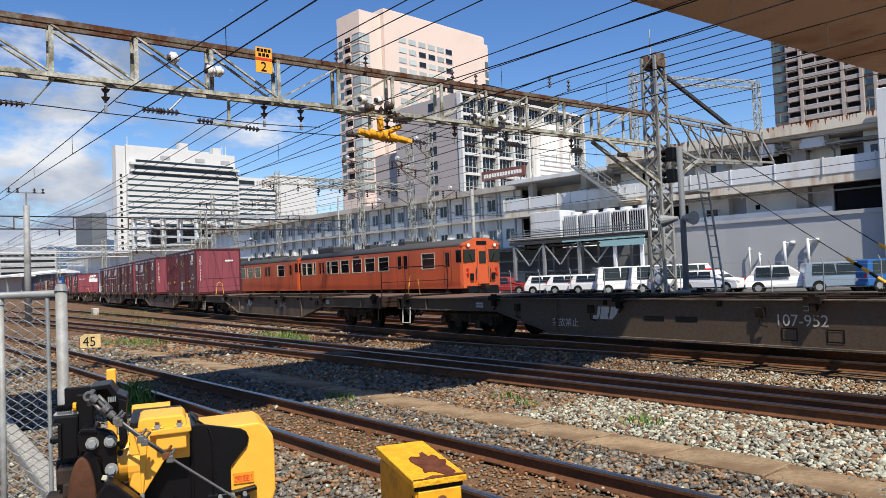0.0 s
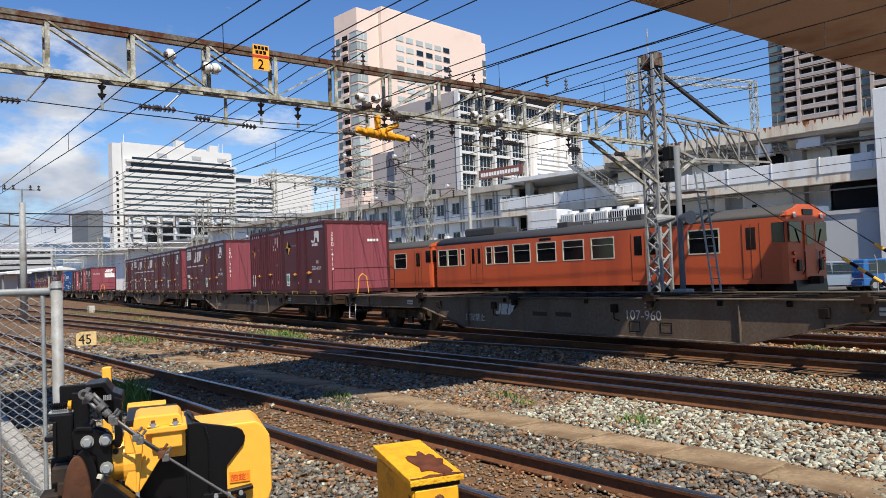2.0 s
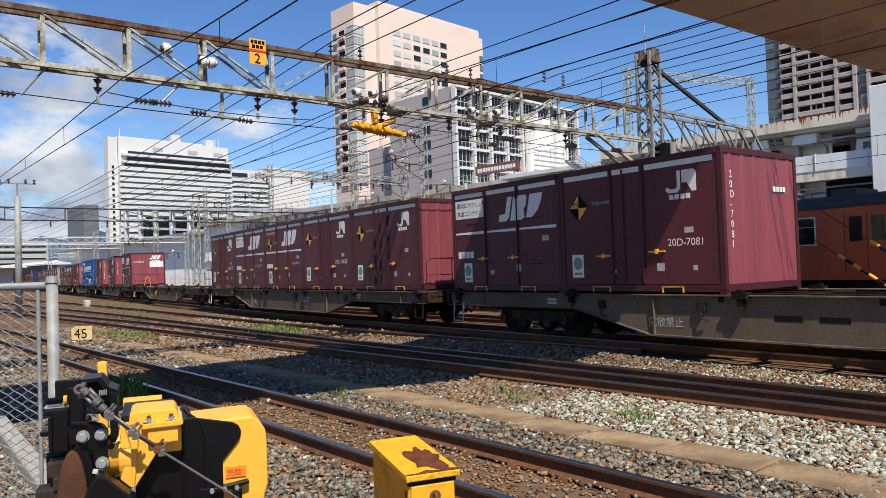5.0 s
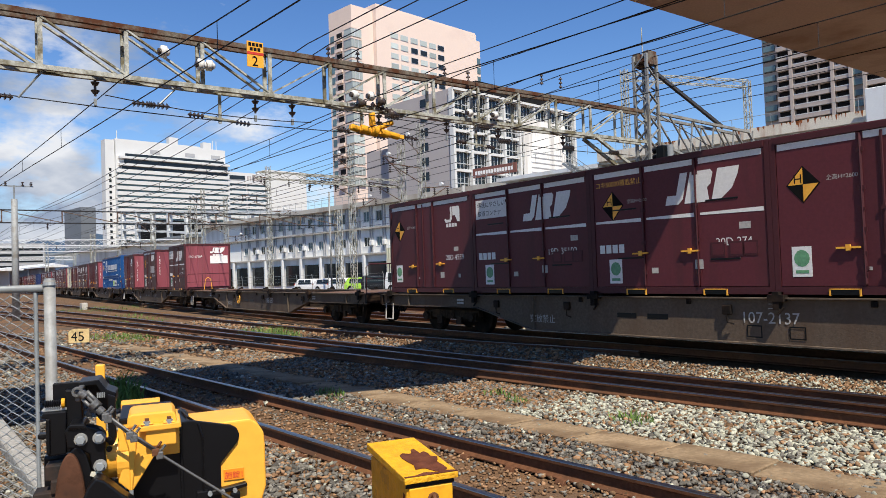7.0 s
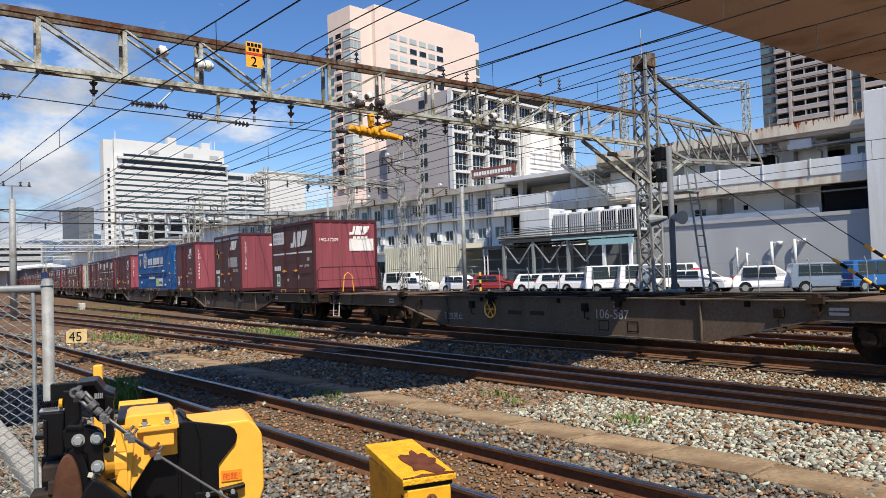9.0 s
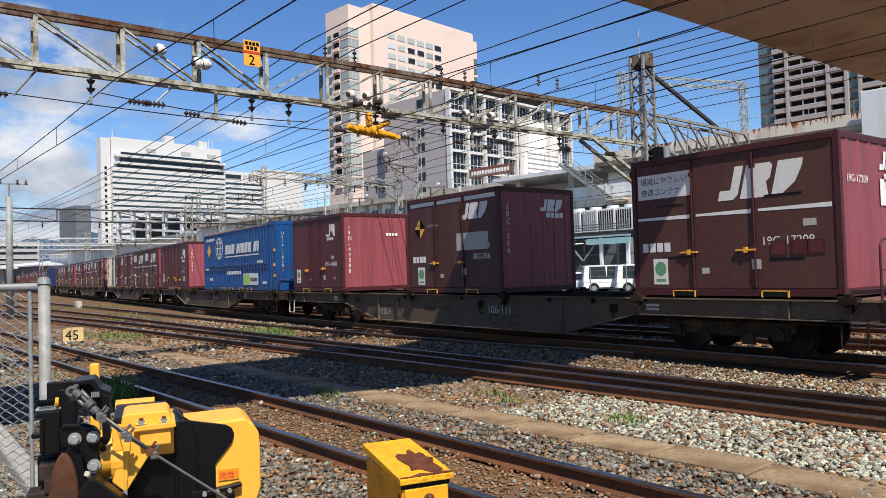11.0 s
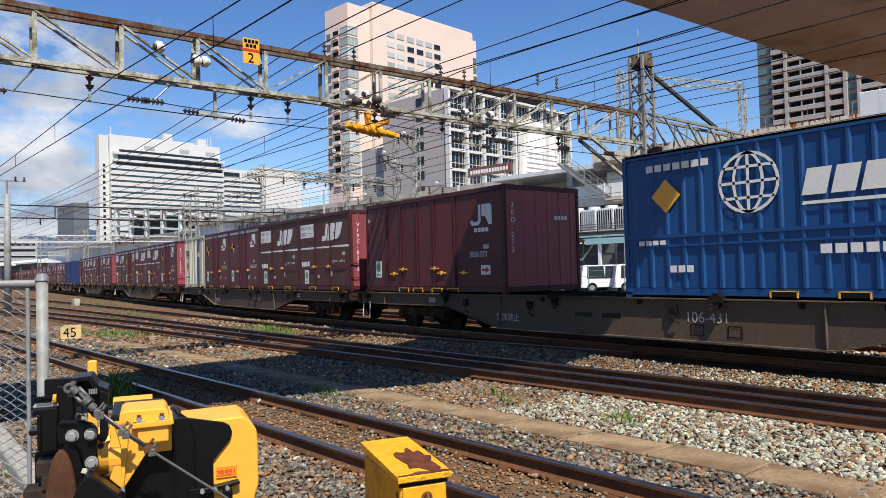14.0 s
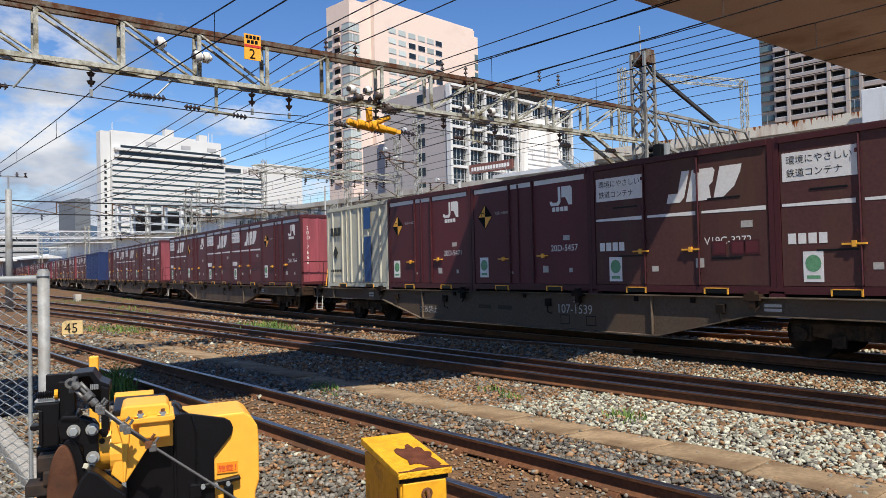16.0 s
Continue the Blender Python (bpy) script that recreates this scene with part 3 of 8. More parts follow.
    tube(bm, [(9.72, -1.25, 0.98), (9.72, -1.25, 1.75), (9.72, -1.15, 1.85), (9.72, 0.0, 1.85), (9.72, 0.95, 1.85), (9.72, 1.05, 1.75), (9.72, 1.05, 0.98)], 0.017, 6)
    tube(bm, [(9.72, -0.45, 0.98), (9.72, -0.45, 1.85)], 0.014, 6)
    tube(bm, [(9.72, -1.25, 1.42), (9.72, 1.05, 1.42)], 0.012, 6)
    part("grab_iron", tube(B(), [(9.70, -0.35, 1.0), (9.70, -0.28, 1.55), (9.70, -0.15, 1.66), (9.70, 0.0, 1.55), (9.70, 0.06, 1.0)], 0.018, 6), M_YELLOW, w, "ochre grab iron")
    part("end_rail", bm, M_MAROON_DARK, w, "thin steel end handrail")
    for x in (-4.9, -2.7, 0.9, 4.9):
        bm = bevel(box(B(), x, -1.30, 0.70, x + 0.16, -1.236, 0.86), 0.012, 1)
        tube(bm, [(x + 0.08, -1.29, 0.72), (x + 0.1, -1.30, 0.58), (x + 0.2, -1.28, 0.55)], 0.014, 6)
        part("cock_valve", bm, M_WAGON_DARK, w, "dark brake valve")
    for x, ww in ((-6.35, 0.32), (5.7, 0.34), (7.9, 0.3), (8.3, 0.3)):
        p = part("plate", box(B(), x, -1.245, 0.74, x + ww, -1.236, 0.90), M_FLANGE, w, "weathered data plate")
        if x < 7:
            for z in (0.76, 0.83):
                part("plate_line", box(B(), x + 0.03, -1.249, z, x + ww - 0.03, -1.2455, z + 0.045), M_MARK_OLD, p, "faded pale lettering line")
    return w


def wagon_marks(w, number, dark=False):
    # kind and number amidships, warning words at the rear half
    writing("kind_mark", "コキ", 0.13, M_MARK_OLD, w, Matrix.Translation((1.65, -1.24, 0.80)) @ SIDE)
    writing("number_mark", number, 0.255, M_MARK_OLD, w, Matrix.Translation((1.2, -1.24, 0.575)) @ SIDE, "worn white wagon number")
    writing("warning_mark", "突放禁止", 0.19, M_MARK_OLD, w, Matrix.Translation((-3.75, -1.24, 0.42)) @ SIDE, "worn painted warning words")
    for x in (1.3, 2.0):
        bm = B()
        v = [bm.verts.new((x + a, y, 0.34 + b)) for y in (-1.240, -1.2345) for a, b in ((0, 0), (0.26, 0), (0.26, 0.2), (0, 0.2), (0.02, 0.02), (0.24, 0.02), (0.24, 0.18), (0.02, 0.18))]
        for i in range(4):
            j = (i + 1) % 4
            bm.faces.new((v[i], v[j], v[4 + j], v[4 + i]))
        part("mark_frame", bm, M_BLACK, w, "dark painted square outline")


# ---- containers ----
def flat_mark(bm, outline, m, depth=0.003):
    """A thin painted shape: an outline in m's x-y plane."""
    lo = [bm.verts.new(m @ Vector((u, v, 0))) for u, v in outline]
    hi = [bm.verts.new(m @ Vector((u, v, depth))) for u, v in outline]
    n = len(outline)
    bm.faces.new(hi)
    for i in range(n):
        bm.faces.new((lo[i], lo[(i + 1) % n], hi[(i + 1) % n], hi[i]))
    return bm


def rect(x, y, w, h):
    return [(x, y), (x + w, y), (x + w, y + h), (x, y + h)]


def emblem_round(bm, m, s):
    """A plain hooked stroke beside a notched block."""
    for o in ([(0, 0.16), (0.10, 0.16), (0.13, 0.11), (0.33, 0.11), (0.38, 0.17), (0.38, 0.62), (0.49, 0.62), (0.49, 0.12), (0.40, 0), (0.08, 0), (0, 0.07)],
              [(0.54, 0.62), (0.93, 0.62), (1.0, 0.55), (1.0, 0.0), (0.86, 0.0), (0.70, 0.26), (0.54, 0.26)]):
        flat_mark(bm, [(u * s, v * s) for u, v in o], m)
    return bm


def emblem_slant(bm, m, s):
    """Three plain blocks that lean to the right."""
    def lean(o):
        return [((u + v * 0.25) * s, v * s) for u, v in o]
    for o in ([(0, 0), (0.20, 0), (0.25, 0.06), (0.25, 0.40), (0.14, 0.40), (0.14, 0.12), (0, 0.12)],
              [(0.29, 0), (0.65, 0), (0.58, 0.18), (0.62, 0.22), (0.62, 0.36), (0.58, 0.40), (0.29, 0.40)],
              [(0.68, 0), (0.79, 0), (0.93, 0.14), (0.97, 0.30), (0.97, 0.40), (0.68, 0.40)]):
        flat_mark(bm, lean(o), m)
    return bm


def bars_mark(bm, m, w, h, n=5):
    """Small unreadable writing as plain bars."""
    k = w / n
    for i in range(n):
        flat_mark(bm, rect(i * k, 0, k * 0.78, h), m)
    return bm


def box_shell(c, L, W, H, skin, end_skin, ribs_side, ribs_end, doors):
    """The common body: posts and rails, roof, sides, ends, fork pockets; origin under the middle of the floor."""
    hx, hy = L / 2, W / 2
    bm = B()
    for a in (-1, 1):
        for b in (-1, 1):
            box(bm, a * hx - 0.045 * (1 + a), b * hy - 0.045 * (1 + b), 0.06, a * hx + 0.045 * (1 - a), b * hy + 0.045 * (1 - b), H - 0.02)
            box(bm, a * hx - 0.06 * (1 + a), b * hy - 0.06 * (1 + b), 0.0, a * hx + 0.06 * (1 - a), b * hy + 0.06 * (1 - b), 0.09)
    for b in (-1, 1):
        box(bm, -hx + 0.09, b * hy - 0.05 - 0.03 * b, H - 0.11, hx - 0.09, b * hy + 0.03 - 0.01 * b if b < 0 else b * hy - 0.005, H - 0.025)
        box(bm, -hx + 0.09, b * hy - (0.0 if b < 0 else 0.08), 0.05, hx - 0.09, b * hy + (0.08 if b < 0 else 0.0), 0.17)
    for a in (-1, 1):
        box(bm, a * hx - (0.08 if a > 0 else 0), -hy + 0.09, 0.05, a * hx + (0.08 if a < 0 else 0), hy - 0.09, 0.17)
        box(bm, a * hx - (0.08 if a > 0 else 0), -hy + 0.09, H - 0.11, a * hx + (0.08 if a < 0 else 0), hy - 0.09, H - 0.025)
    part("frame", bm, M_MAROON_DARK if skin in (M_MAROON, M_BROWN) else skin, c, "corner posts and rails")
    bm = B()
    box(bm, -hx + 0.02, -hy + 0.02, H - 0.03, hx - 0.02, hy - 0.02, H)
    part("roof", bm, skin, c)
    # sides in panels, the camera-side one split into door leaves
    for b in (-1, 1):
        edges = [-hx + 0.09] + [-hx + L * d for d in doors] + [hx - 0.09]
        for i, (x0, x1) in enumerate(zip(edges, edges[1:])):
            bm = B()
            y0, y1 = b * hy - b * 0.07, b * hy - b * 0.012
            line = [(x0 + 0.012, y0), (x0 + 0.012, y1)]
            if ribs_side:
                n = max(2, int((x1 - x0) / ribs_side))
                for k in range(n):
                    x = x0 + (k + 0.5) * (x1 - x0) / n
                    line += [(x - 0.05, y1), (x - 0.022, y1 + b * 0.03), (x + 0.022, y1 + b * 0.03), (x + 0.05, y1)]
            line += [(x1 - 0.012, y1), (x1 - 0.012, y0)]
            prism(bm, line, "z", 0.18, H - 0.115)
            part("side_panel", bm, skin, c)
        if b < 0:
            bm = B()
            for d in doors:
                x = -hx + L * d
                rod(bm, (x, -hy - 0.012, 0.2), (x, -hy - 0.012, H - 0.14), 0.016, 6)
                for z in (0.4, 0.95, 1.55, 2.1):
                    if z < H - 0.2:
                        box(bm, x - 0.05, -hy - 0.02, z, x + 0.05, -hy - 0.005, z + 0.06)
            part("door_hinge", bm, M_MAROON_DARK if skin in (M_MAROON, M_BROWN) else skin, c, "hinges and lock rods between the door leaves")
    # maroon boxes pass a lighter end_skin with the sunlight painted into it
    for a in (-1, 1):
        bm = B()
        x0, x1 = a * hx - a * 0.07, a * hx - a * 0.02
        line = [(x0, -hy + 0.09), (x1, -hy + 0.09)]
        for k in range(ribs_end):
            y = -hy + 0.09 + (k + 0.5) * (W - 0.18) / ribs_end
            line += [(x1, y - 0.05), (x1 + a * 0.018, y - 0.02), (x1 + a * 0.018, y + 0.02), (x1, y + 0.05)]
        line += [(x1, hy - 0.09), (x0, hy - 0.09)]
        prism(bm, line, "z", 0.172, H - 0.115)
        part("end_panel", bm, end_skin, c, "ribbed end wall, sunlight painted in on maroon boxes")
    for x in ((-0.22 * L, 0.22 * L) if L < 5 else (-0.18 * L, -0.07 * L, 0.07 * L, 0.18 * L)):
        bm = B()
        box(bm, x - 0.2, -hy - 0.006, 0.045, x + 0.2, -hy + 0.2, 0.125)
        p = part("fork_pocket", bm, M_BLACK, c, "black fork pocket edged in yellow")
        bm = B()
        box(bm, x - 0.22, -hy - 0.012, 0.125, x + 0.22, -hy + 0.02, 0.14)
        box(bm, x - 0.225, -hy - 0.012, 0.03, x - 0.2, -hy + 0.02, 0.14)
        box(bm, x + 0.2, -hy - 0.012, 0.03, x + 0.225, -hy + 0.02, 0.14)
        part("pocket_edge", bm, M_YELLOW, p, "yellow edging")
    return c


def face(c, L, W, x, z):
    """On the camera-side wall: x from its left end, z from the floor."""
    return Matrix.Translation((-L / 2 + x, -W / 2 + 0.011, z)) @ SIDE


def end_face(L, W, y, z):
    return Matrix.Translation((L / 2 - 0.018 + 0.019, -W / 2 + y, z)) @ FRONT


def handles(c, L, W, spots):
    for x, z in spots:
        bm = B()
        box(bm, -L / 2 + x, -W / 2 - 0.03, z, -L / 2 + x + 0.34, -W / 2 + 0.005, z + 0.028)
        box(bm, -L / 2 + x + 0.14, -W / 2 - 0.035, z - 0.03, -L / 2 + x + 0.2, -W / 2 + 0.005, z + 0.06)
        part("door_handle", bm, M_YELLOW, c, "yellow door latch")


def stickers(c, L, W, tree=(0.28, 0.32)):
    x, z = tree
    bm = flat_mark(B(), rect(0, 0, 0.30, 0.46), face(c, L, W, x, z), 0.004)
    s = part("sticker", bm, M_MARK, c, "pale sticker with a green round mark")
    bm = B()
    flat_mark(bm, [(0.15 + 0.12 * math.cos(i * 0.5236), 0.28 + 0.13 * math.sin(i * 0.5236)) for i in range(12)], face(c, L, W, x, z) @ Matrix.Translation((0, 0, 0.004)), 0.002)
    flat_mark(bm, rect(0.05, 0.05, 0.2, 0.05), face(c, L, W, x, z) @ Matrix.Translation((0, 0, 0.004)), 0.002)
    part("sticker_print", bm, M_GREEN_STICKER, s, "green print")


def height_diamond(c, L, W, x, z, s=0.26):
    m = face(c, L, W, x, z)
    d = part("diamond_mark", flat_mark(B(), [(0, -s * 1.1), (s, 0), (0, s * 1.1), (-s, 0)], m, 0.003), M_MARK_BLACK, c, "black and orange warning diamond")
    part("diamond_half", flat_mark(B(), [(-s * 0.9, 0), (0, 0), (0, s)], m @ Matrix.Translation((0, 0, 0.003)), 0.002), M_YELLOW, d, "orange quarter")
    part("diamond_foot", flat_mark(B(), [(0, -s), (s * 0.9, 0), (0, 0)], m @ Matrix.Translation((0, 0, 0.003)), 0.002), M_YELLOW, d, "orange quarter")
    writing("diamond_letter", "H", 0.2, M_MARK_BLACK, d, m @ Matrix.Translation((-0.15, 0.02, 0.006)))
    writing("height_text", "全高H=2600", 0.085, M_MARK_OLD, c, face(c, L, W, x + s + 0.08, z + 0.03))


def number_marks(c, L, W, H, side, end, x=None, z=0.86):
    if side:
        writing("number_mark", side, 0.185, M_MARK, c, face(c, L, W, (L - 0.18 - 0.118 * len(side)) if x is None else x, z), "white container number")
    if end:
        writing("end_number", "\n".join(end), 0.17, M_MARK, c, end_face(L, W, 0.22, H - 0.52), "white number down the end wall")


def small_marks(c, L, W, spots):
    for x, z, w, h in spots:
        part("data_plate", flat_mark(B(), rect(0, 0, w, h), face(c, L, W, x, z), 0.003), M_MARK_OLD, c, "small pale data plate")


def top_stripe(c, L, W, H, spans):
    for a, b in spans:
        part("stripe", flat_mark(B(), rect(0, 0, b - a, 0.10), face(c, L, W, a, H - 0.222), 0.003), M_MARK, c, "white top stripe")


def new_container(name_label, L, W, H, skin, end_skin, ribs_side, ribs_end, doors, group="containers on the train"):
    c = empty("freight_container", pose(0, 0, 0), name_label, "freight container", group)
    return box_shell(c, L, W, H, skin, end_skin, ribs_side, ribs_end, doors)


L12, W12, H12 = 3.715, 2.45, 2.5


def container_round(number, end, ribs=0, diamond=True, stripe=True, extra=True, skin=None):
    """Twelve-foot maroon box with the rounded emblem."""
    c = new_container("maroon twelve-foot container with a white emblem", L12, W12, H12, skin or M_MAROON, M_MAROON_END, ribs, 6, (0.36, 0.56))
    part("emblem", emblem_round(B(), face(c, L12, W12, 2.6, 1.80), 0.62), M_MARK, c, "plain white two-stroke emblem")
    part("emblem_mark", bars_mark(B(), face(c, L12, W12, 2.66, 1.68), 0.46, 0.09, 4), M_MARK, c, "small white bars")
    part("end_mark", bars_mark(B(), end_face(L12, W12, 1.6, 1.78), 0.45, 0.09, 4), M_MARK, c, "small white bars")
    if stripe:
        top_stripe(c, L12, W12, H12, ((0.12, 1.28), (1.38, 2.02), (2.14, 3.55)))
    if diamond:
        height_diamond(c, L12, W12, 0.5, 1.72)
    number_marks(c, L12, W12, H12, number, end)
    handles(c, L12, W12, ((0.95, 0.72), (2.2, 0.76)))
    for x in (1.34, 1.62, 2.08):
        rib = part("door_rib", bevel(box(B(), -L12 / 2 + x - 0.018, -W12 / 2 - 0.012, 0.2, -L12 / 2 + x + 0.018, -W12 / 2 + 0.015, H12 - 0.14), 0.006, 1), M_MAROON_DARK, c, "folded door edge")
        for z in (0.32, 0.62, 1.25):
            part("rib_clip", box(B(), -L12 / 2 + x - 0.035, -W12 / 2 - 0.022, z, -L12 / 2 + x + 0.035, -W12 / 2 - 0.011, z + 0.05), M_MAROON_DARK, rib)
    stickers(c, L12, W12)
    small_marks(c, L12, W12, ((2.95, 1.08, 0.18, 0.1), (2.35, 0.42, 0.16, 0.14), (3.1, 0.42, 0.09, 0.09), (1.3, 0.4, 0.12, 0.05)))
    return c


def container_slant(number, end, skin=None, stripe=True, word_plate=True, block=False, caution=False):
    """Twelve-foot maroon box with the slanted emblem and a white line."""
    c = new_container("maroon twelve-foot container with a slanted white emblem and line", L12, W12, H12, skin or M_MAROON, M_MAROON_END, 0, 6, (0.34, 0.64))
    part("emblem", emblem_slant(B(), face(c, L12, W12, 2.3, 1.82) if block else face(c, L12, W12, 1.75, 1.62), 0.95 if block else 1.35), M_MARK, c, "plain white slanted emblem")
    if block:
        height_diamond(c, L12, W12, 0.55, 1.7)
        part("white_block", flat_mark(B(), rect(0, 0, 1.2, 0.42), face(c, L12, W12, 2.1, 1.08), 0.003), M_MARK_OLD, c, "pale painted-over block")
    else:
        for a, b in ((0.12, 1.2), (1.32, 2.32), (2.44, 3.58)):
            part("white_line", flat_mark(B(), [(0, 0.02), (b - a, 0), (b - a, 0.07), (0, 0.06)], face(c, L12, W12, a, 1.38), 0.003), M_MARK, c, "white waist line")
    if word_plate:
        p = part("word_plate", flat_mark(B(), rect(0, 0, 1.1, 0.44), face(c, L12, W12, 0.14, 1.78), 0.003), M_MARK, c, "white plate with two rows of words")
        for i, words in enumerate(("環境にやさしい", "鉄道コンテナ")):
            writing("plate_row", words, 0.14, M_BLACK, p, face(c, L12, W12, 0.20, 2.05 - 0.2 * i) @ Matrix.Translation((0, 0, 0.005)))
    if stripe:
        top_stripe(c, L12, W12, H12, ((0.12, 1.2), (1.32, 2.32), (2.44, 3.58)))
    part("emblem_mark", bars_mark(B(), face(c, L12, W12, 0.2, 0.82), 0.62, 0.16, 4), M_MARK, c, "white bars")
    number_marks(c, L12, W12, H12, number, end)
    handles(c, L12, W12, ((1.0, 0.78), (2.05, 0.78)))
    if not block:
        for x, z, w in ((0.55, 1.62, 0.55), (2.55, 1.62, 0.6), (0.62, 0.7, 0.6), (2.6, 0.62, 0.55)):
            part("vent_slot", bevel(box(B(), -L12 / 2 + x, -W12 / 2 + 0.004, z, -L12 / 2 + x + w, -W12 / 2 + 0.02, z + 0.03), 0.004, 1), M_BLACK, c, "dark vent slot")
        for x in (2.62, 2.95, 3.2):
            f = part("card_frame", flat_mark(B(), rect(0, 0, 0.26, 0.24), face(c, L12, W12, x, 0.68), 0.006), M_MAROON_DARK, c, "dark card frame")
            part("card", flat_mark(B(), rect(0.03, 0.03, 0.20, 0.18), face(c, L12, W12, x, 0.68) @ Matrix.Translation((0, 0, 0.006)), 0.002), M_MAROON, f)
    if caution:
        height_diamond(c, L12, W12, 0.55, 1.72)
        writing("caution_text", "コキ50000積載禁止", 0.13, M_YELLOW, c, face(c, L12, W12, 0.14, 2.10), "ochre caution words")
    stickers(c, L12, W12, (0.42, 0.24))
    small_marks(c, L12, W12, ((3.15, 1.12, 0.2, 0.11), (2.3, 0.48, 0.16, 0.16), (1.4, 0.42, 0.14, 0.1)))
    part("end_mark", bars_mark(B(), end_face(L12, W12, 1.5, 1.8), 0.6, 0.12, 4), M_MARK, c, "small white bars")
    return c


def container_twenty():
    """Twenty-foot maroon box."""
    L, W, H = 6.058, 2.45, 2.5
    c = new_container("maroon twenty-foot container with a white emblem", L, W, H, M_MAROON, M_MAROON_END, 0, 6, (0.185, 0.30, 0.43, 0.555, 0.70))
    part("emblem", emblem_round(B(), face(c, L, W, 4.85, 1.62), 0.78), M_MARK, c, "plain white two-stroke emblem")
    part("emblem_mark", bars_mark(B(), face(c, L, W, 4.98, 1.46), 0.55, 0.10, 4), M_MARK, c, "small white bars")
    part("end_mark", bars_mark(B(), end_face(L, W, 1.6, 1.72), 0.45, 0.09, 4), M_MARK, c, "small white bars")
    number_marks(c, L, W, H, "30D-273", "30D-273", 4.78, 0.88)
    handles(c, L, W, ((1.3, 0.5), (1.75, 0.62), (3.2, 0.62), (3.5, 0.5), (4.4, 0.5)))
    stickers(c, L, W, (0.5, 0.42))
    p = part("arrow_plate", flat_mark(B(), rect(0, 0, 0.34, 0.22), face(c, L, W, 5.2, 0.46), 0.003), M_MARK, c, "white plate with a red arrow")
    part("arrow", flat_mark(B(), [(0.04, 0.08), (0.18, 0.08), (0.18, 0.03), (0.30, 0.11), (0.18, 0.19), (0.18, 0.14), (0.04, 0.14)], face(c, L, W, 5.2, 0.46) @ Matrix.Translation((0, 0, 0.003)), 0.003), M_RED, p, "red arrow")
    small_marks(c, L, W, ((5.3, 1.06, 0.2, 0.1), (0.1, 2.0, 0.12, 0.1)))
    return c


def container_blue():
    """Thirty-one-foot blue box with close ribs and a lower band."""
    L, W, H = 9.41, 2.49, 2.62
    c = new_container("blue thirty-one-foot container with a globe mark", L, W, H, M_BLUE, M_BLUE, 0.34, 8, (0.92,))
    bm = B()
    for a, b, z in ((-L / 2 + 0.05, L / 2 - 0.8, 1.06),):
        box(bm, a, -W / 2 - 0.025, z, b, -W / 2 + 0.01, z + 0.06)
        box(bm, a, -W / 2 - 0.025, z - 0.16, b, -W / 2 + 0.01, z - 0.12)
    part("waist_rail", bm, M_BLUE, c, "raised double waist rail")
    bm = B()
    box(bm, -L / 2 + 0.05, -W / 2 - 0.02, H - 0.06, L / 2 - 0.8, -W / 2 + 0.03, H - 0.02)
    part("top_edge", bm, M_YELLOW, c, "yellow edging along the top")
    # globe: rings and meridians
    g = Matrix.Translation((-L / 2 + 2.5, -W / 2 - 0.022, 1.88)) @ SIDE
    bm = B()

    def arc_band(rx, ry, w, n=28):
        for i in range(n):
            a0, a1 = 2 * math.pi * i / n, 2 * math.pi * (i + 1) / n
            flat_mark(bm, [((rx - w) * math.cos(a0), (ry - w) * math.sin(a0)), (rx * math.cos(a0), ry * math.sin(a0)), (rx * math.cos(a1), ry * math.sin(a1)), ((rx - w) * math.cos(a1), (ry - w) * math.sin(a1))], g)
    arc_band(0.52, 0.50, 0.05)
    arc_band(0.27, 0.50, 0.05)
    flat_mark(bm, rect(-0.025, -0.48, 0.05, 0.96), g)
    for z in (-0.25, 0.0, 0.25):
        h = math.sqrt(0.5**2 - z * z)
        flat_mark(bm, rect(-h, z - 0.02, 2 * h, 0.045), g)
    part("globe_mark", bm, M_MARK, c, "white globe mark")
    bm = B()
    x = 3.35
    for i, w in enumerate((0.36, 0.34, 0.40, 0.0, 0.30, 0.14, 0.38, 0.34, 0.36, 0.0, 0.36, 0.18)):
        if w:
            o = [(0, 0), (w, 0), (w + 0.10, 0.40), (0.10, 0.40)]
            flat_mark(bm, o, Matrix.Translation((-L / 2 + x, -W / 2 - 0.022, 1.58)) @ SIDE)
        x += (w or 0.16) + 0.07
    flat_mark(bm, [(0, 0), (4.3, 0), (4.32, 0.05), (0.02, 0.05)], Matrix.Translation((-L / 2 + 3.35, -W / 2 - 0.022, 1.44)) @ SIDE)
    part("name_mark", bm, M_MARK, c, "leaning white bars and underline")
    bm = B()
    for xx, z, w, h, n in ((0.55, 2.25, 1.3, 0.12, 7), (0.35, 0.92, 0.6, 0.1, 4), (3.6, 0.70, 1.9, 0.14, 9), (7.4, 1.12, 0.7, 0.09, 4), (8.0, 0.30, 0.45, 0.09, 4), (1.0, 0.45, 0.5, 0.12, 3)):
        bars_mark(bm, Matrix.Translation((-L / 2 + xx, -W / 2 - 0.022, z)) @ SIDE, w, h, n)
    part("word_mark", bm, M_MARK, c, "small white bars")
    writing("end_number", "\n".join("U47A-38301"), 0.15, M_MARK_OLD, c, Matrix.Translation((L / 2 - 0.36, -W / 2 - 0.004, H - 0.5)) @ SIDE, "pale number down the side")
    writing("end_number", "\n".join("U47A-38301"), 0.15, M_MARK_OLD, c, end_face(L, W, 0.22, H - 0.5))
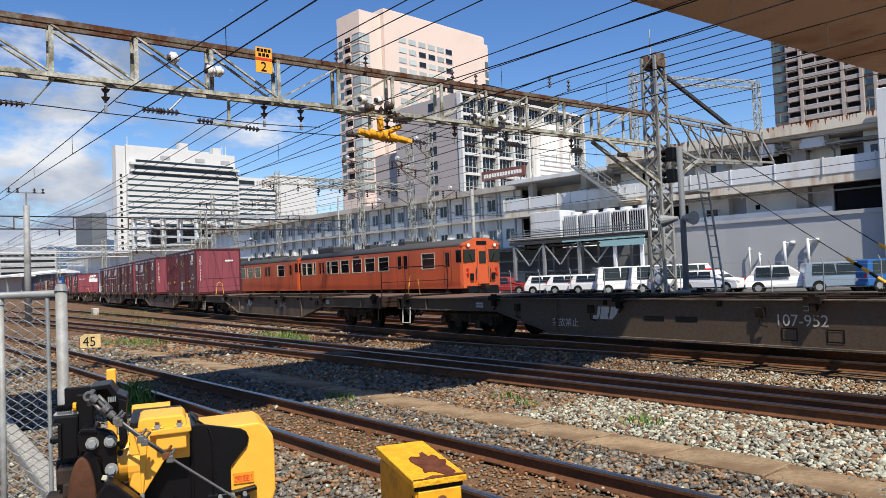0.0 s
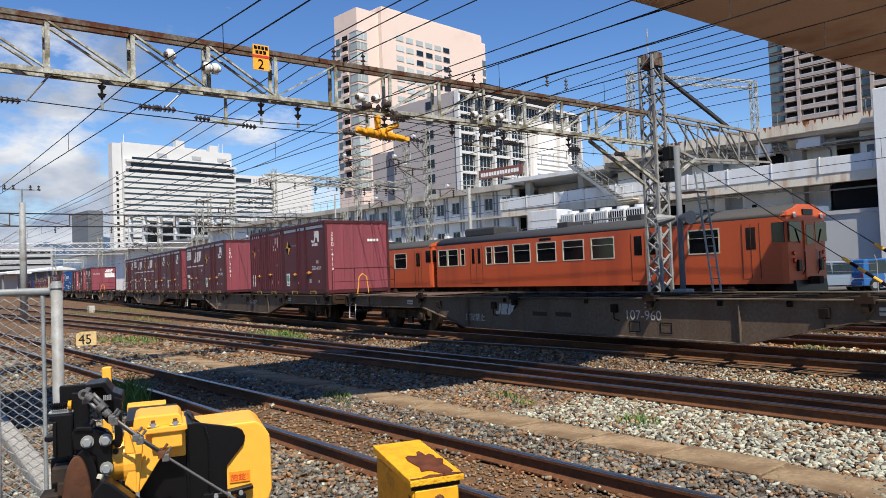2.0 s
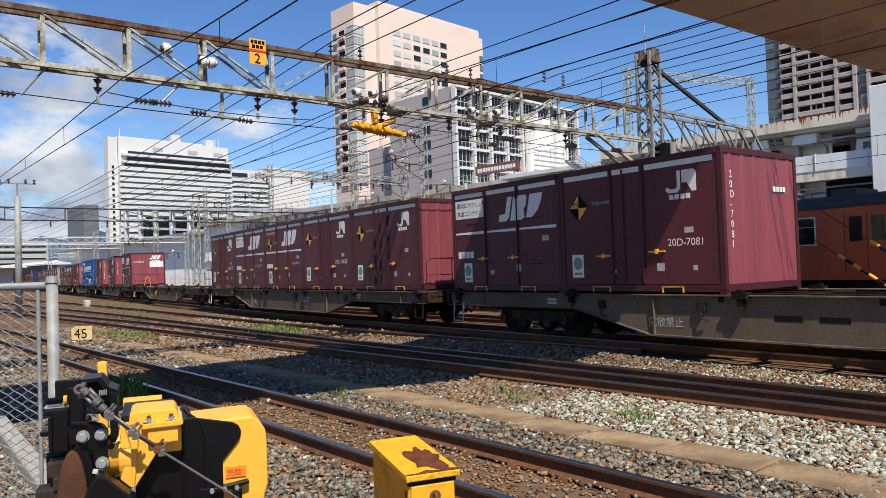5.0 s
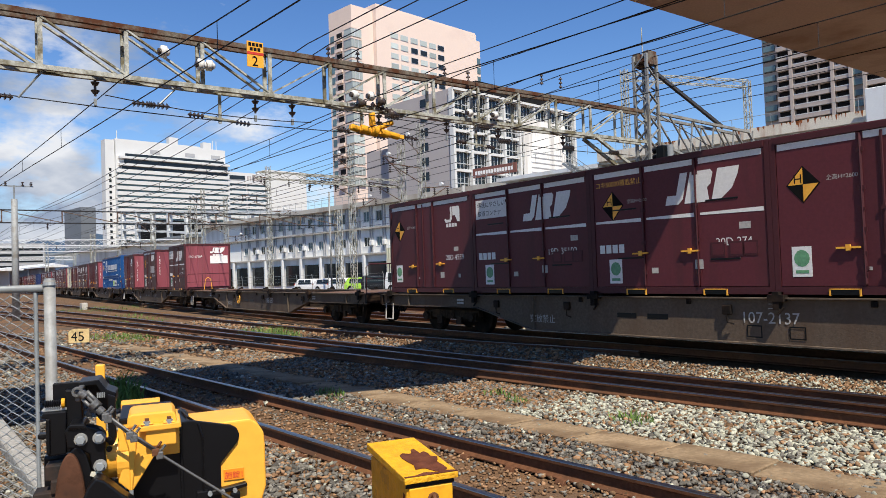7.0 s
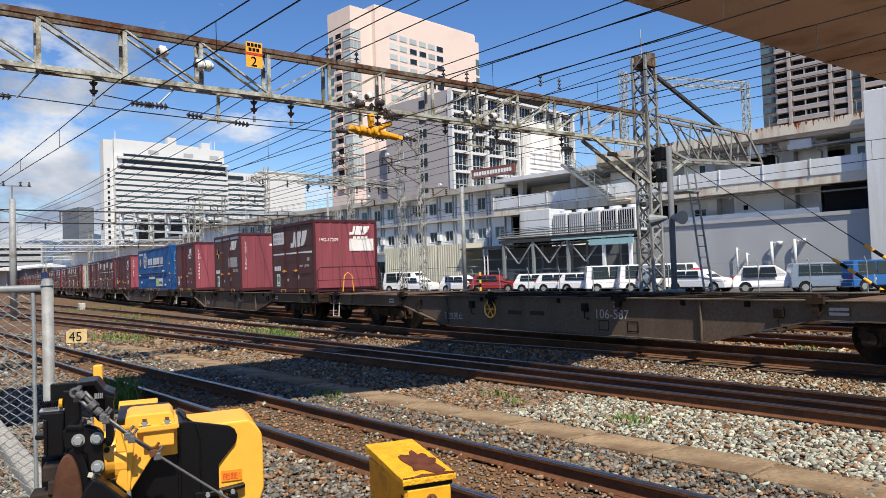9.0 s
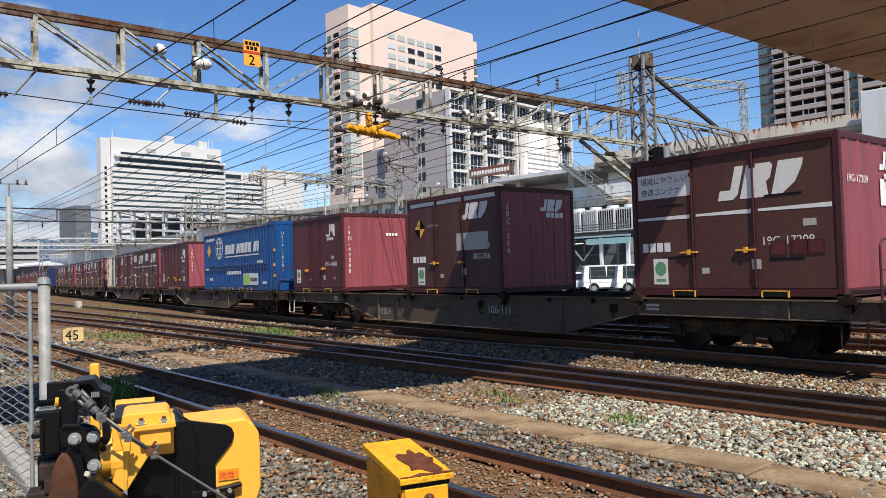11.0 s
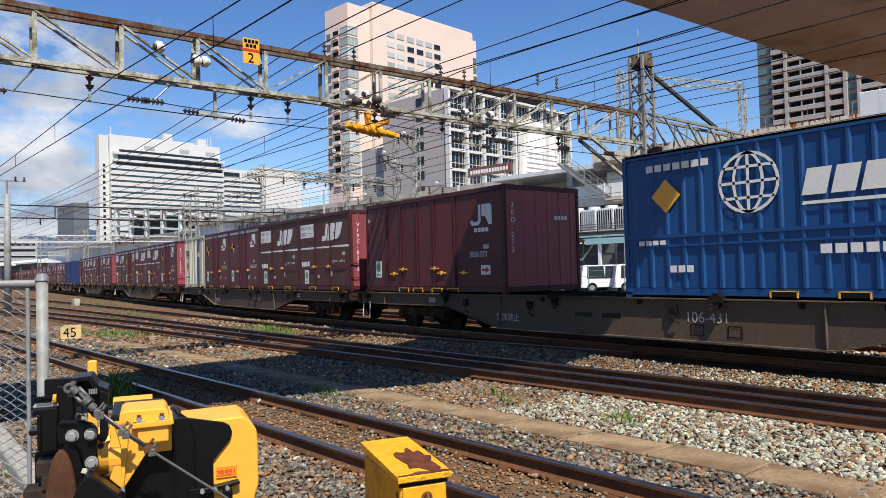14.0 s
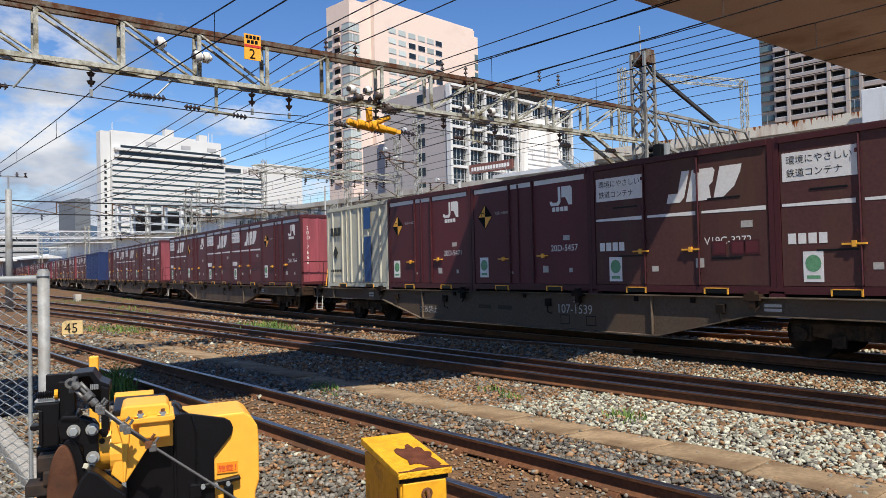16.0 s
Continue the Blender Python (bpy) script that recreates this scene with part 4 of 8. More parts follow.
    p = part("green_plate", flat_mark(B(), rect(0, 0, 1.75, 0.46), Matrix.Translation((-L / 2 + 5.75, -W / 2 - 0.022, 0.26)) @ SIDE), M_MARK, c, "white plate with a lime block")
    part("lime_block", flat_mark(B(), rect(0.05, 0.04, 0.7, 0.38), Matrix.Translation((-L / 2 + 5.75, -W / 2 - 0.022, 0.26)) @ SIDE @ Matrix.Translation((0, 0, 0.003)), 0.002), M_CAR_GREEN, p, "lime green block")
    part("plate_bars", bars_mark(B(), Matrix.Translation((-L / 2 + 6.6, -W / 2 - 0.026, 0.40)) @ SIDE, 0.8, 0.14, 6), M_BLACK, p, "dark bars")
    d = 0.3
    m = Matrix.Translation((-L / 2 + 0.95, -W / 2 - 0.022, 1.8)) @ SIDE
    part("diamond_mark", flat_mark(B(), [(0, -d), (d, 0), (0, d), (-d, 0)], m), M_YELLOW, c, "yellow diamond")
    bm = B()
    for z in (0.5, 1.25, 2.0):
        box(bm, L / 2 - 0.02, -0.35, z, L / 2 + 0.05, -0.2, z + 0.1)
    for y in (-0.6, -0.2, 0.2, 0.6):
        rod(bm, (L / 2 + 0.02, y, 0.2), (L / 2 + 0.02, y, H - 0.2), 0.018, 6)
    part("lock_rods", bm, M_BLUE, c, "door lock rods")
    bm = B()
    for z in (0.55, 0.95, 1.5):
        box(bm, L / 2 - 0.25, -W / 2 - 0.02, z, L / 2 - 0.12, -W / 2 + 0.01, z + 0.1)
    part("yellow_plates", bm, M_YELLOW, c, "small yellow plates")
    return c


def container_cream():
    c = new_container("cream twelve-foot container with a blue band", L12, W12, H12, M_CREAM, M_CREAM, 0.62, 6, (0.36, 0.62))
    part("blue_band", flat_mark(B(), rect(0, 0, 0.40, 1.32), Matrix.Translation((-L12 / 2 + 2.42, -W12 / 2 - 0.021, 0.2)) @ SIDE), M_BLUE, c, "blue painted band")
    part("blue_block", flat_mark(B(), rect(0, 0, 0.40, 0.62), Matrix.Translation((-L12 / 2 + 2.42, -W12 / 2 - 0.021, 1.74)) @ SIDE), M_BLUE, c, "blue painted block")
    bm = B()
    bars_mark(bm, Matrix.Translation((-L12 / 2 + 0.3, -W12 / 2 - 0.021, 1.62)) @ SIDE, 0.7, 0.26, 3)
    flat_mark(bm, [(0, 0), (0.16, 0.2), (0, 0.4), (-0.16, 0.2)], Matrix.Translation((-L12 / 2 + 0.62, -W12 / 2 - 0.021, 0.9)) @ SIDE)
    bars_mark(bm, Matrix.Translation((-L12 / 2 + 0.3, -W12 / 2 - 0.021, 0.5)) @ SIDE, 0.7, 0.07, 6)
    part("dark_mark", bm, M_BLACK, c, "dark bars and a diamond")
    return c


def container_navy():
    return new_container("navy blue twelve-foot container", L12, W12, H12, M_NAVY, M_NAVY, 0.3, 6, (0.5,))


def load(c, w, r, L):
    """Puts a container on wagon w, its leading end r metres behind the wagon's nominal front."""
    back = r + L / 2

    def at(t):
        x = lead(t) - PITCH * w - back + shift(LOAD_SHIFT, w)
        return on_track(x, 3.0) @ Matrix.Translation((0, 0, 0.985))
    c.matrix_basis = at(0)
    MOVING.append((c, at))
    return c


GAP, SLOT = 0.93, 3.72


def build_train():
    base = build_wagon()
    numbers = {-2: "107-952", -1: "107-960", 0: "104-2525", 1: "107-2137", 2: "106-587", 3: "106-111", 4: "106-431", 5: "107-1539"}
    for w in range(-3, 17):
        wagon = base if w == -3 else copy_thing(base, pose(0, 0, 0))
        if w in numbers:
            wagon_marks(wagon, numbers[w])
        if w in (-1, -2):
            part("emblem", emblem_slant(B(), Matrix.Translation((-2.6, -1.236, 0.58)) @ SIDE, 0.62), M_MARK_OLD, wagon, "plain pale slanted emblem")
        if w == 2:
            bm = ring(B(), (-1.9, -1.30, 0.68), "y", 0.19, 0.018)
            for i in range(3):
                a = i * math.pi / 3
                rod(bm, (-1.9 - 0.18 * math.cos(a), -1.30, 0.68 - 0.18 * math.sin(a)), (-1.9 + 0.18 * math.cos(a), -1.30, 0.68 + 0.18 * math.sin(a)), 0.014, 6)
            rod(bm, (-1.9, -1.22, 0.68), (-1.9, -1.31, 0.68), 0.035, 8)
            part("brake_wheel", bm, M_YELLOW, wagon, "ochre spoked hand-brake wheel")
        wagon.matrix_basis = wagon_pose(w, 0)
        MOVING.append((wagon, lambda t, w=w: wagon_pose(w, t)))
    # loads
    a = container_round("20D-4119", "20D-4119")
    load(a, 0, GAP, L12)
    b = container_round("", "", ribs=0.22)
    load(b, 0, GAP + SLOT, L12)
    load(container_round("20D-7081", "20D-7081"), 0, GAP + 3 * SLOT, L12)
    jrf = container_slant("", "")
    load(jrf, 0, GAP + 4 * SLOT, L12)
    plain = container_round("", "")
    load(plain, 1, GAP, L12)
    load(container_round("20D-11629", ""), 1, GAP + SLOT, L12)
    load(container_slant("20D-274", "", word_plate=False, caution=True), 1, GAP + 2 * SLOT, L12)
    load(container_slant("19D-35102", ""), 1, GAP + 3 * SLOT, L12)
    load(container_round("20D-4559", ""), 1, GAP + 4 * SLOT, L12)
    g = container_slant("19G-17209", "", skin=M_BROWN, stripe=False)
    writing("end_number_row", "19G-17209", 0.16, M_MARK, g, end_face(L12, W12, 0.2, 1.75), "white number across the end wall")
    part("end_plate", flat_mark(B(), rect(0, 0, 0.95, 0.42), end_face(L12, W12, 1.35, 1.42)), M_MARK, g, "white plate on the end wall")
    part("end_emblem", emblem_slant(B(), end_face(L12, W12, 1.35, 1.98), 0.75), M_MARK, g, "plain white slanted emblem")
    load(g, 3, GAP, L12)
    g = container_slant("20C-256", "20C-256", skin=M_BROWN, word_plate=False, block=True)
    part("end_emblem", emblem_slant(B(), end_face(L12, W12, 1.3, 1.95), 0.72), M_MARK, g, "plain white slanted emblem")
    load(g, 3, GAP + 2 * SLOT, L12)
    load(container_round("19D-44088", "19D-44088", diamond=False, stripe=False), 3, GAP + 4 * SLOT, L12)
    load(container_blue(), 4, GAP - 0.22, 9.41)
    load(container_twenty(), 4, GAP + 5 * SLOT - 6.06, 6.058)
    load(container_slant("V19C-8326", "V19C-8326", stripe=False, skin=M_BROWN), 5, GAP, L12)
    load(container_slant("V19C-3272", "", stripe=False, skin=M_BROWN), 5, GAP + SLOT, L12)
    load(container_round("20D-5457", ""), 5, GAP + 2 * SLOT, L12)
    load(container_round("20D-5471", ""), 5, GAP + 3 * SLOT, L12)
    load(container_cream(), 5, GAP + 4 * SLOT, L12)
    load(container_round("20D-7666", "20D-7666"), 6, GAP, L12)
    navy = None
    for w in range(6, 17):
        for s in range(5):
            if w == 6 and s == 0 or (w * 5 + s) % 11 == 7:
                continue
            if w == 8 and s < 3:
                c = copy_thing(navy, pose(0, 0, 0)) if navy else container_navy()
                navy = navy or c
            else:
                c = copy_thing(jrf if (w * 3 + s * 2) % 5 < 3 else plain, pose(0, 0, 0))
            load(c, w, GAP + s * SLOT, L12)


build_train()
# ---- overhead line and gantries ----
GX = -15.1


def lattice(bm, p, q, w, panel, chord=0.05, lace=0.03, up=Vector((0, 0, 1))):
    """A four-chord lattice column or boom from p to q."""
    p, q = Vector(p), Vector(q)
    d = (q - p).normalized()
    u = d.cross(up if abs(d.dot(up)) < 0.9 else Vector((1, 0, 0))).normalized()
    v = d.cross(u).normalized()
    n = max(1, round((q - p).length / panel))
    corners = [(u * a + v * b) * w / 2 for a, b in ((-1, -1), (1, -1), (1, 1), (-1, 1))]
    for c in corners:
        bar(bm, p + c, q + c, chord)
    for i in range(n):
        a, b = p.lerp(q, i / n), p.lerp(q, (i + 1) / n)
        for k in range(4):
            c0, c1 = corners[k], corners[(k + 1) % 4]
            if i % 2:
                c0, c1 = c1, c0
            bar(bm, a + c0, b + c1, lace, lace * 0.6)
    return bm


def insulator(bm, p, q, n=4, r=0.075):
    p, q = Vector(p), Vector(q)
    rod(bm, p, q, r * 0.3, 6)
    for i in range(n):
        a = p.lerp(q, (i + 0.3) / n)
        b = p.lerp(q, (i + 0.7) / n)
        rod(bm, a, b, r, 10, r * 0.55)
    return bm


def build_gantry():
    g = empty("catenary_gantry", pose(GX, 20.1, ground_z(20)), "weathered steel lattice gantry spanning the tracks", "gantry")
    z0 = -ground_z(20)

    def at(y, z, dx=0.0):
        return (dx, y - 20.1, z + z0)
    for dx in (-0.15, 0.15):
        bm = B()
        bar(bm, at(0.2, 6.6, dx), at(19.7, 6.6, dx), 0.09, 0.10)
        part("top_chord", bm, M_GANTRY_RUST, g, "rust-stained top chord")
        bm = B()
        bar(bm, at(0.2, 5.6, dx), at(18.6, 5.6, dx), 0.09, 0.09)
        bar(bm, at(18.6, 5.6, dx), at(19.85, 5.6, dx), 0.09, 0.09)
        part("bottom_chord", bm, M_GANTRY, g, "mossy pale bottom chord")
        ys = [0.6 + 1.5 * i for i in range(13)]
        for i, y in enumerate(ys):
            bm = bar(B(), at(y, 5.62, dx), at(y, 6.57, dx), 0.08, 0.045)
            part("upright", bm, M_GANTRY, g)
            if i + 1 < len(ys):
                a, b = (6.55, 5.64) if y < 6.5 else (5.64, 6.55)
                bm = bar(B(), at(y, a, dx), at(ys[i + 1], b, dx), 0.07, 0.035)
                part("diagonal", bm, M_GANTRY if y < 6.5 else M_GANTRY, g)
    for i in range(13):
        y = 0.6 + 1.5 * i
        for z in (5.6, 6.6):
            part("cross_bar", bar(B(), at(y, z, -0.11), at(y, z, 0.11), 0.05, 0.04), M_GANTRY, g)
        if i < 12:
            part("lacing", bar(B(), at(y + 0.04, 5.6, -0.1), at(y + 1.46, 5.6, 0.1), 0.04, 0.03), M_GANTRY, g)
    # mast
    bm = lattice(B(), at(20.1, -0.1), at(20.1, 8.55), 0.52, 0.42, 0.085, 0.065)
    part("mast", bm, M_MAST, g, "grey lattice mast")
    bm = B()
    box(bm, -0.29, -0.29, 8.30 + z0, 0.29, 0.29, 8.37 + z0)
    for a in (-0.22, 0.22):
        box(bm, a - 0.1, -0.22, 8.2 + z0, a + 0.1, 0.22, 8.65 + z0)
    part("mast_cap", bm, M_GANTRY_RUST, g, "rusty cap of the mast")
    bm = rod(B(), at(20.0, 8.5), at(20.0, 9.5), 0.018, 6)
    part("spike", bm, M_GANTRY, g)
    # bracket over the far track
    for dx in (-0.25, 0.25):
        bm = B()
        bar(bm, at(20.4, 6.6, dx), at(25.9, 6.45, dx), 0.09)
        bar(bm, at(25.9, 6.45, dx), at(26.9, 5.38, dx), 0.08)
        bar(bm, at(20.4, 5.6, dx), at(22.0, 5.2, dx), 0.0 + 0.08)
        bar(bm, at(22.0, 5.2, dx), at(26.9, 5.38, dx), 0.08)
        part("bracket_chord", bm, M_MAST, g, "grey bracket chord")
        for i in range(4):
            y = 21.0 + i * 1.3
            part("bracket_web", bar(B(), at(y, 6.55, dx), at(y + 1.1, 5.35, dx), 0.05), M_MAST, g)
            part("bracket_web", bar(B(), at(y + 1.1, 5.35, dx), at(y + 1.3, 6.5, dx), 0.045), M_MAST, g)
    part("stay", bar(B(), at(20.3, 8.2), at(24.6, 6.55), 0.11), M_ROOF_GREY, g, "dark sloping stay")
    for dx in (-0.25, 0.25):
        part("knee_brace", bar(B(), at(17.2, 5.55, dx), at(19.8, 4.3, dx), 0.09), M_GANTRY, g)
        part("knee_brace", bar(B(), at(20.4, 4.3, dx), at(22.0, 5.2, dx), 0.09), M_GANTRY, g)
    # the other leg, at the fence side
    part("mast", lattice(B(), at(0.1, -0.1), at(0.1, 6.7), 0.52, 0.42, 0.07, 0.05), M_GANTRY, g, "grey lattice mast")
    # fittings
    for y in (3.05, 6.3, 7.18, 9.5, 11.6, 13.4, 16.0):
        p = part("insulator", insulator(B(), at(y, 5.52), at(y, 5.2), 2, 0.085), M_INSULATOR, g, "dark ribbed insulator")
        part("insulator_clamp", bar(B(), at(y, 5.15), at(y, 5.02), 0.05), M_GALV, p)
    for y, z, r in ((4.22, 6.18, 0.125), (4.96, 6.02, 0.125), (5.14, 6.03, 0.115), (8.6, 5.82, 0.11), (9.05, 5.84, 0.11), (12.1, 5.75, 0.10), (13.0, 5.78, 0.10)):
        b = part("round_bell", rod(rod(B(), at(y, z, 0.3), at(y + 0.10, z, 0.3), r, 14), at(y + 0.10, z, 0.3), at(y + 0.17, z, 0.3), r * 0.85, 14, r * 0.4), M_PORCELAIN, g, "white bell insulator", True)
        part("bell_pin", rod(B(), at(y - 0.06, z, 0.3), at(y, z, 0.3), 0.06, 10), M_INSULATOR, b, "dark cap")
    # number board
    s = part("number_board", box(B(), 0.36, 5.99 - 20.1, 6.115 + z0, 0.38, 6.36 - 20.1, 6.67 + z0), M_YELLOW, g, "yellow number board with a red band")
    part("red_band", box(B(), 0.381, 5.99 - 20.1, 6.385 + z0, 0.386, 6.36 - 20.1, 6.44 + z0), M_RED, s, "red band")
    writing("board_number", "2", 0.30, M_BLACK, s, Matrix.Translation((0.387, 6.09 - 20.1, 6.145 + z0)) @ FRONT)
    part("board_bars", bars_mark(B(), Matrix.Translation((0.383, 6.02 - 20.1, 6.57 + z0)) @ FRONT, 0.33, 0.07, 4), M_BLACK, s)
    part("board_bars", bars_mark(B(), Matrix.Translation((0.383, 6.05 - 20.1, 6.47 + z0)) @ FRONT, 0.26, 0.07, 3), M_BLACK, s)
    return g


def sag(p, q, drop, n=10):
    p, q = Vector(p), Vector(q)
    return [p.lerp(q, i / n) - Vector((0, 0, drop * 4 * (i / n) * (1 - i / n))) for i in range(n + 1)]


def build_wire(pts, r, label="thin dark overhead wire"):
    w = part("overhead_wire", tube(B(), pts, r, 5), M_CABLE)
    return tagged(w, label, "wire", "overhead wires")


def build_contact(y_of, label, zc=5.05, zm=5.75):
    """Contact wire, messenger and droppers over one track."""
    spans = [-160, -110, -62, GX, 32]
    w = empty("contact_line", pose(spans[0], y_of(spans[0]), zc), label, "overhead line", "overhead wires")
    o = Vector((spans[0], y_of(spans[0]), zc))
    bm = B()
    for a, b in zip(spans, spans[1:]):
        pa, pb = Vector((a, y_of(a), zc)), Vector((b, y_of(b), zc))
        tube(bm, [pa - o, pb - o], 0.011, 5)
        up = sag(pa + Vector((0, 0, zm - zc)), pb + Vector((0, 0, zm - zc)), 0.42, 10)
        part("messenger_wire", tube(B(), [q - o for q in up], 0.011, 5), M_CABLE, w)
        for i in range(1, 10):
            low = pa.lerp(pb, i / 10)
            part("dropper", rod(B(), low - o, up[i] - o, 0.006, 4), M_CABLE, w)
    part("contact_wire", bm, M_CABLE, w)


def build_cantilever(y, label):
    """Yellow-bodied bracket with insulators that holds the wire over the freight track."""
    c = empty("wire_bracket", pose(GX + 0.3, y, 4.9), label, "wire bracket")
    part("bracket_body", bar(bar(B(), (0, -0.75, 0.15), (0, 0.75, 0.02), 0.09), (0, -0.1, 0.1), (0, -0.1, 0.55), 0.07), M_YELLOW, c, "yellow wrapped bracket")
    for a, h, r, z in ((-0.62, 0.10, 0.085, 0.13), (-0.34, 0.13, 0.11, 0.11), (-0.08, 0.09, 0.13, 0.10), (0.2, 0.12, 0.10, 0.07), (0.48, 0.14, 0.085, 0.04)):
        part("sleeve", bevel(rod(B(), (0, a - h, z + 0.02), (0, a + h, z - 0.02), r, 10), 0.02, 1), M_YELLOW_RUSTY, c, "yellow insulating sleeve")
    part("sleeve", bevel(rod(B(), (0.02, 0.0, 0.16), (0.05, 0.42, 0.36), 0.07, 10), 0.02, 1), M_YELLOW_RUSTY, c, "raised yellow sleeve")
    part("sleeve", bevel(rod(B(), (0, -0.12, 0.22), (0, -0.14, 0.52), 0.085, 10), 0.02, 1), M_YELLOW_RUSTY, c, "upright yellow sleeve")
    for a, z in ((-0.45, 0.72), (0.1, 0.82), (0.4, 0.55)):
        part("guard_bell", rod(B(), (0.08, a - 0.09, z), (0.08, a + 0.09, z), 0.12, 12, 0.07), M_INSULATOR, c, "dark bell insulator", True)
    part("insulator", insulator(B(), (0, 0.75, 0.05), (0, 1.2, 0.0), 4, 0.06), M_INSULATOR, c)
    part("insulator", insulator(B(), (0, -0.15, 0.75), (0, 0.5, 0.62), 5, 0.075), M_INSULATOR, c)


build_gantry()
build_contact(lambda x: FREIGHT_Y + freight_off(x), "contact and messenger wires over the freight track")
build_contact(lambda x: 3.8 + 0.061 * (x + 10), "contact and messenger wires over the near track", 4.95, 5.55)
build_contact(lambda x: 9.2 + 0.055 * (x + 10), "contact and messenger wires over the middle track")
build_contact(lambda x: DMU_Y - 0.2, "contact and messenger wires over the railcar's track", 4.8, 5.6)
build_cantilever(9.25, "yellow wire bracket hung from the gantry")
for y, z in ((20.1, 8.45), (19.6, 7.75), (20.6, 7.75), (20.1, 7.1), (12.4, 7.0), (11.6, 7.05), (8.9, 7.0), (8.2, 7.05), (7.6, 6.95), (15.2, 7.3), (16.0, 7.35), (22.6, 7.4), (23.2, 7.2)):
    for a, b in ((-110, -62), (-62, GX), (GX, 32)):
        build_wire(sag((a, y + 0.0 * a, z), (b, y, z), 0.45), 0.013)
for y, z in ((12.0, 7.0), (8.55, 7.0), (15.6, 7.3)):
    for k in (-0.4, 0.4):
        p = insulator(B(), (GX, y + k, z - 0.35), (GX, y + k, z), 3, 0.06)
        tagged(part("post_insulator", p, M_INSULATOR), "small dark post insulator on the gantry", "insulator", "insulators on the gantry")

# ---- overpass ----


def build_overpass():
    bm = B()
    prism(bm, [(-9.35, -40), (-6.3, -40), (-6.3, 0), (-4.7, 5.4), (-4.7, 36), (-9.35, 36)], "z", 7.0, 7.9)
    o = part("overpass", bm, M_SOFFIT)
    bm = B()
    box(bm, -9.35, -40, 7.9, -9.15, 36, 8.6)
    part("parapet", bm, M_CONCRETE, o, "concrete parapet")
    bm = B()
    box(bm, -6.5, -40, 7.9, -6.3, 0, 8.2)
    part("parapet", bm, M_CONCRETE, o, "concrete parapet")
    tagged(o, "stained brown concrete overpass crossing above the tracks", "overpass", kind="structure")
    for y in (-4.0, 31.0):
        bm = bevel(box(B(), -8.4, y - 0.6, -0.4, -6.8, y + 0.6, 6.998), 0.05, 2)
        if y < 0:
            tagged(part("overpass_pier", bm, M_CONCRETE), "square concrete pier of the overpass", "pier", kind="structure")
        else:
            bm.free()


build_overpass()


def build_span_wires():
    """Cross-track wires below the gantry with their insulator strings."""
    for z, y0, y1, dx, spots in ((5.0, 0.2, 9.5, 0.0, (1.25,)), (5.35, 6.5, 14.0, 0.45, (9.4, 12.3)), (5.0, 9.0, 18.5, 0.6, (12.9, 15.4, 17.4)), (5.1, 3.2, 7.6, 0.1, (3.7, 4.0))):
        w = part("span_wire", tube(B(), sag((GX + dx, y0, z + 0.12), (GX + dx, y1, z), 0.1, 6), 0.011, 5), M_CABLE)
        tagged(w, "thin cross-track wire with dark insulator strings", "wire", "overhead wires")
        for y in spots:
            i = part("insulator", insulator(B(), (GX + dx, y, z + 0.02), (GX + dx, y + 0.42, z + 0.02), 5, 0.075), M_INSULATOR, w, "dark ribbed insulator string")
        part("pull_rod", rod(B(), (GX + dx, spots[0] + 0.5, z + 0.02), (GX + 0.1, spots[0] + 0.9, 5.56), 0.02, 6), M_GALV, w)
    for y in (5.5, 9.0, 12.6):
        h = part("wire_hanger", bar(B(), (GX, y, 5.55), (GX, y, 4.9), 0.06, 0.04), M_GANTRY)
        tagged(h, "short mossy hanger below the gantry", "hanger", "gantry hangers")
        part("hanger_arm", bar(B(), (GX, y - 0.35, 5.02), (GX, y + 0.35, 4.96), 0.05), M_GANTRY, h)
        part("insulator", insulator(B(), (GX, y + 0.35, 4.96), (GX, y + 0.68, 4.94), 4, 0.065), M_INSULATOR, h)
        part("insulator", insulator(B(), (GX, y - 0.35, 5.02), (GX, y - 0.68, 5.03), 4, 0.065), M_INSULATOR, h)


def build_guys():
    """Guy wires of the mast with striped guard tubes at their feet."""
    for z, x1 in ((5.55, -6.6), (6.6, -5.4)):
        p, q = Vector((GX + 0.3, 20.1, z)), Vector((x1, 20.1, ground_z(20.1)))
        w = part("guy_wire", tube(B(), [p, q], 0.013, 5), M_CABLE)
        tagged(w, "taut guy wire with a striped guard at its foot", "wire", "guy wires")
        a = p.lerp(q, 0.68)
        n = 14
        for i in range(n):
            part("guard_band", rod(B(), a.lerp(q, i / n), a.lerp(q, (i + 1) / n), 0.045, 8), M_BLACK if i % 2 else M_YELLOW, w)


build_span_wires()
build_guys()
# ---- station and city ----


def window_unit(parent, m, w, h, glass, bars=1):
    f = piece("window", FRAME_MESH[(w, h)], parent, m)
    g = piece("pane", PANE_MESH[(w, h, glass.name)], f)
    return f


FRAME_MESH, PANE_MESH = {}, {}


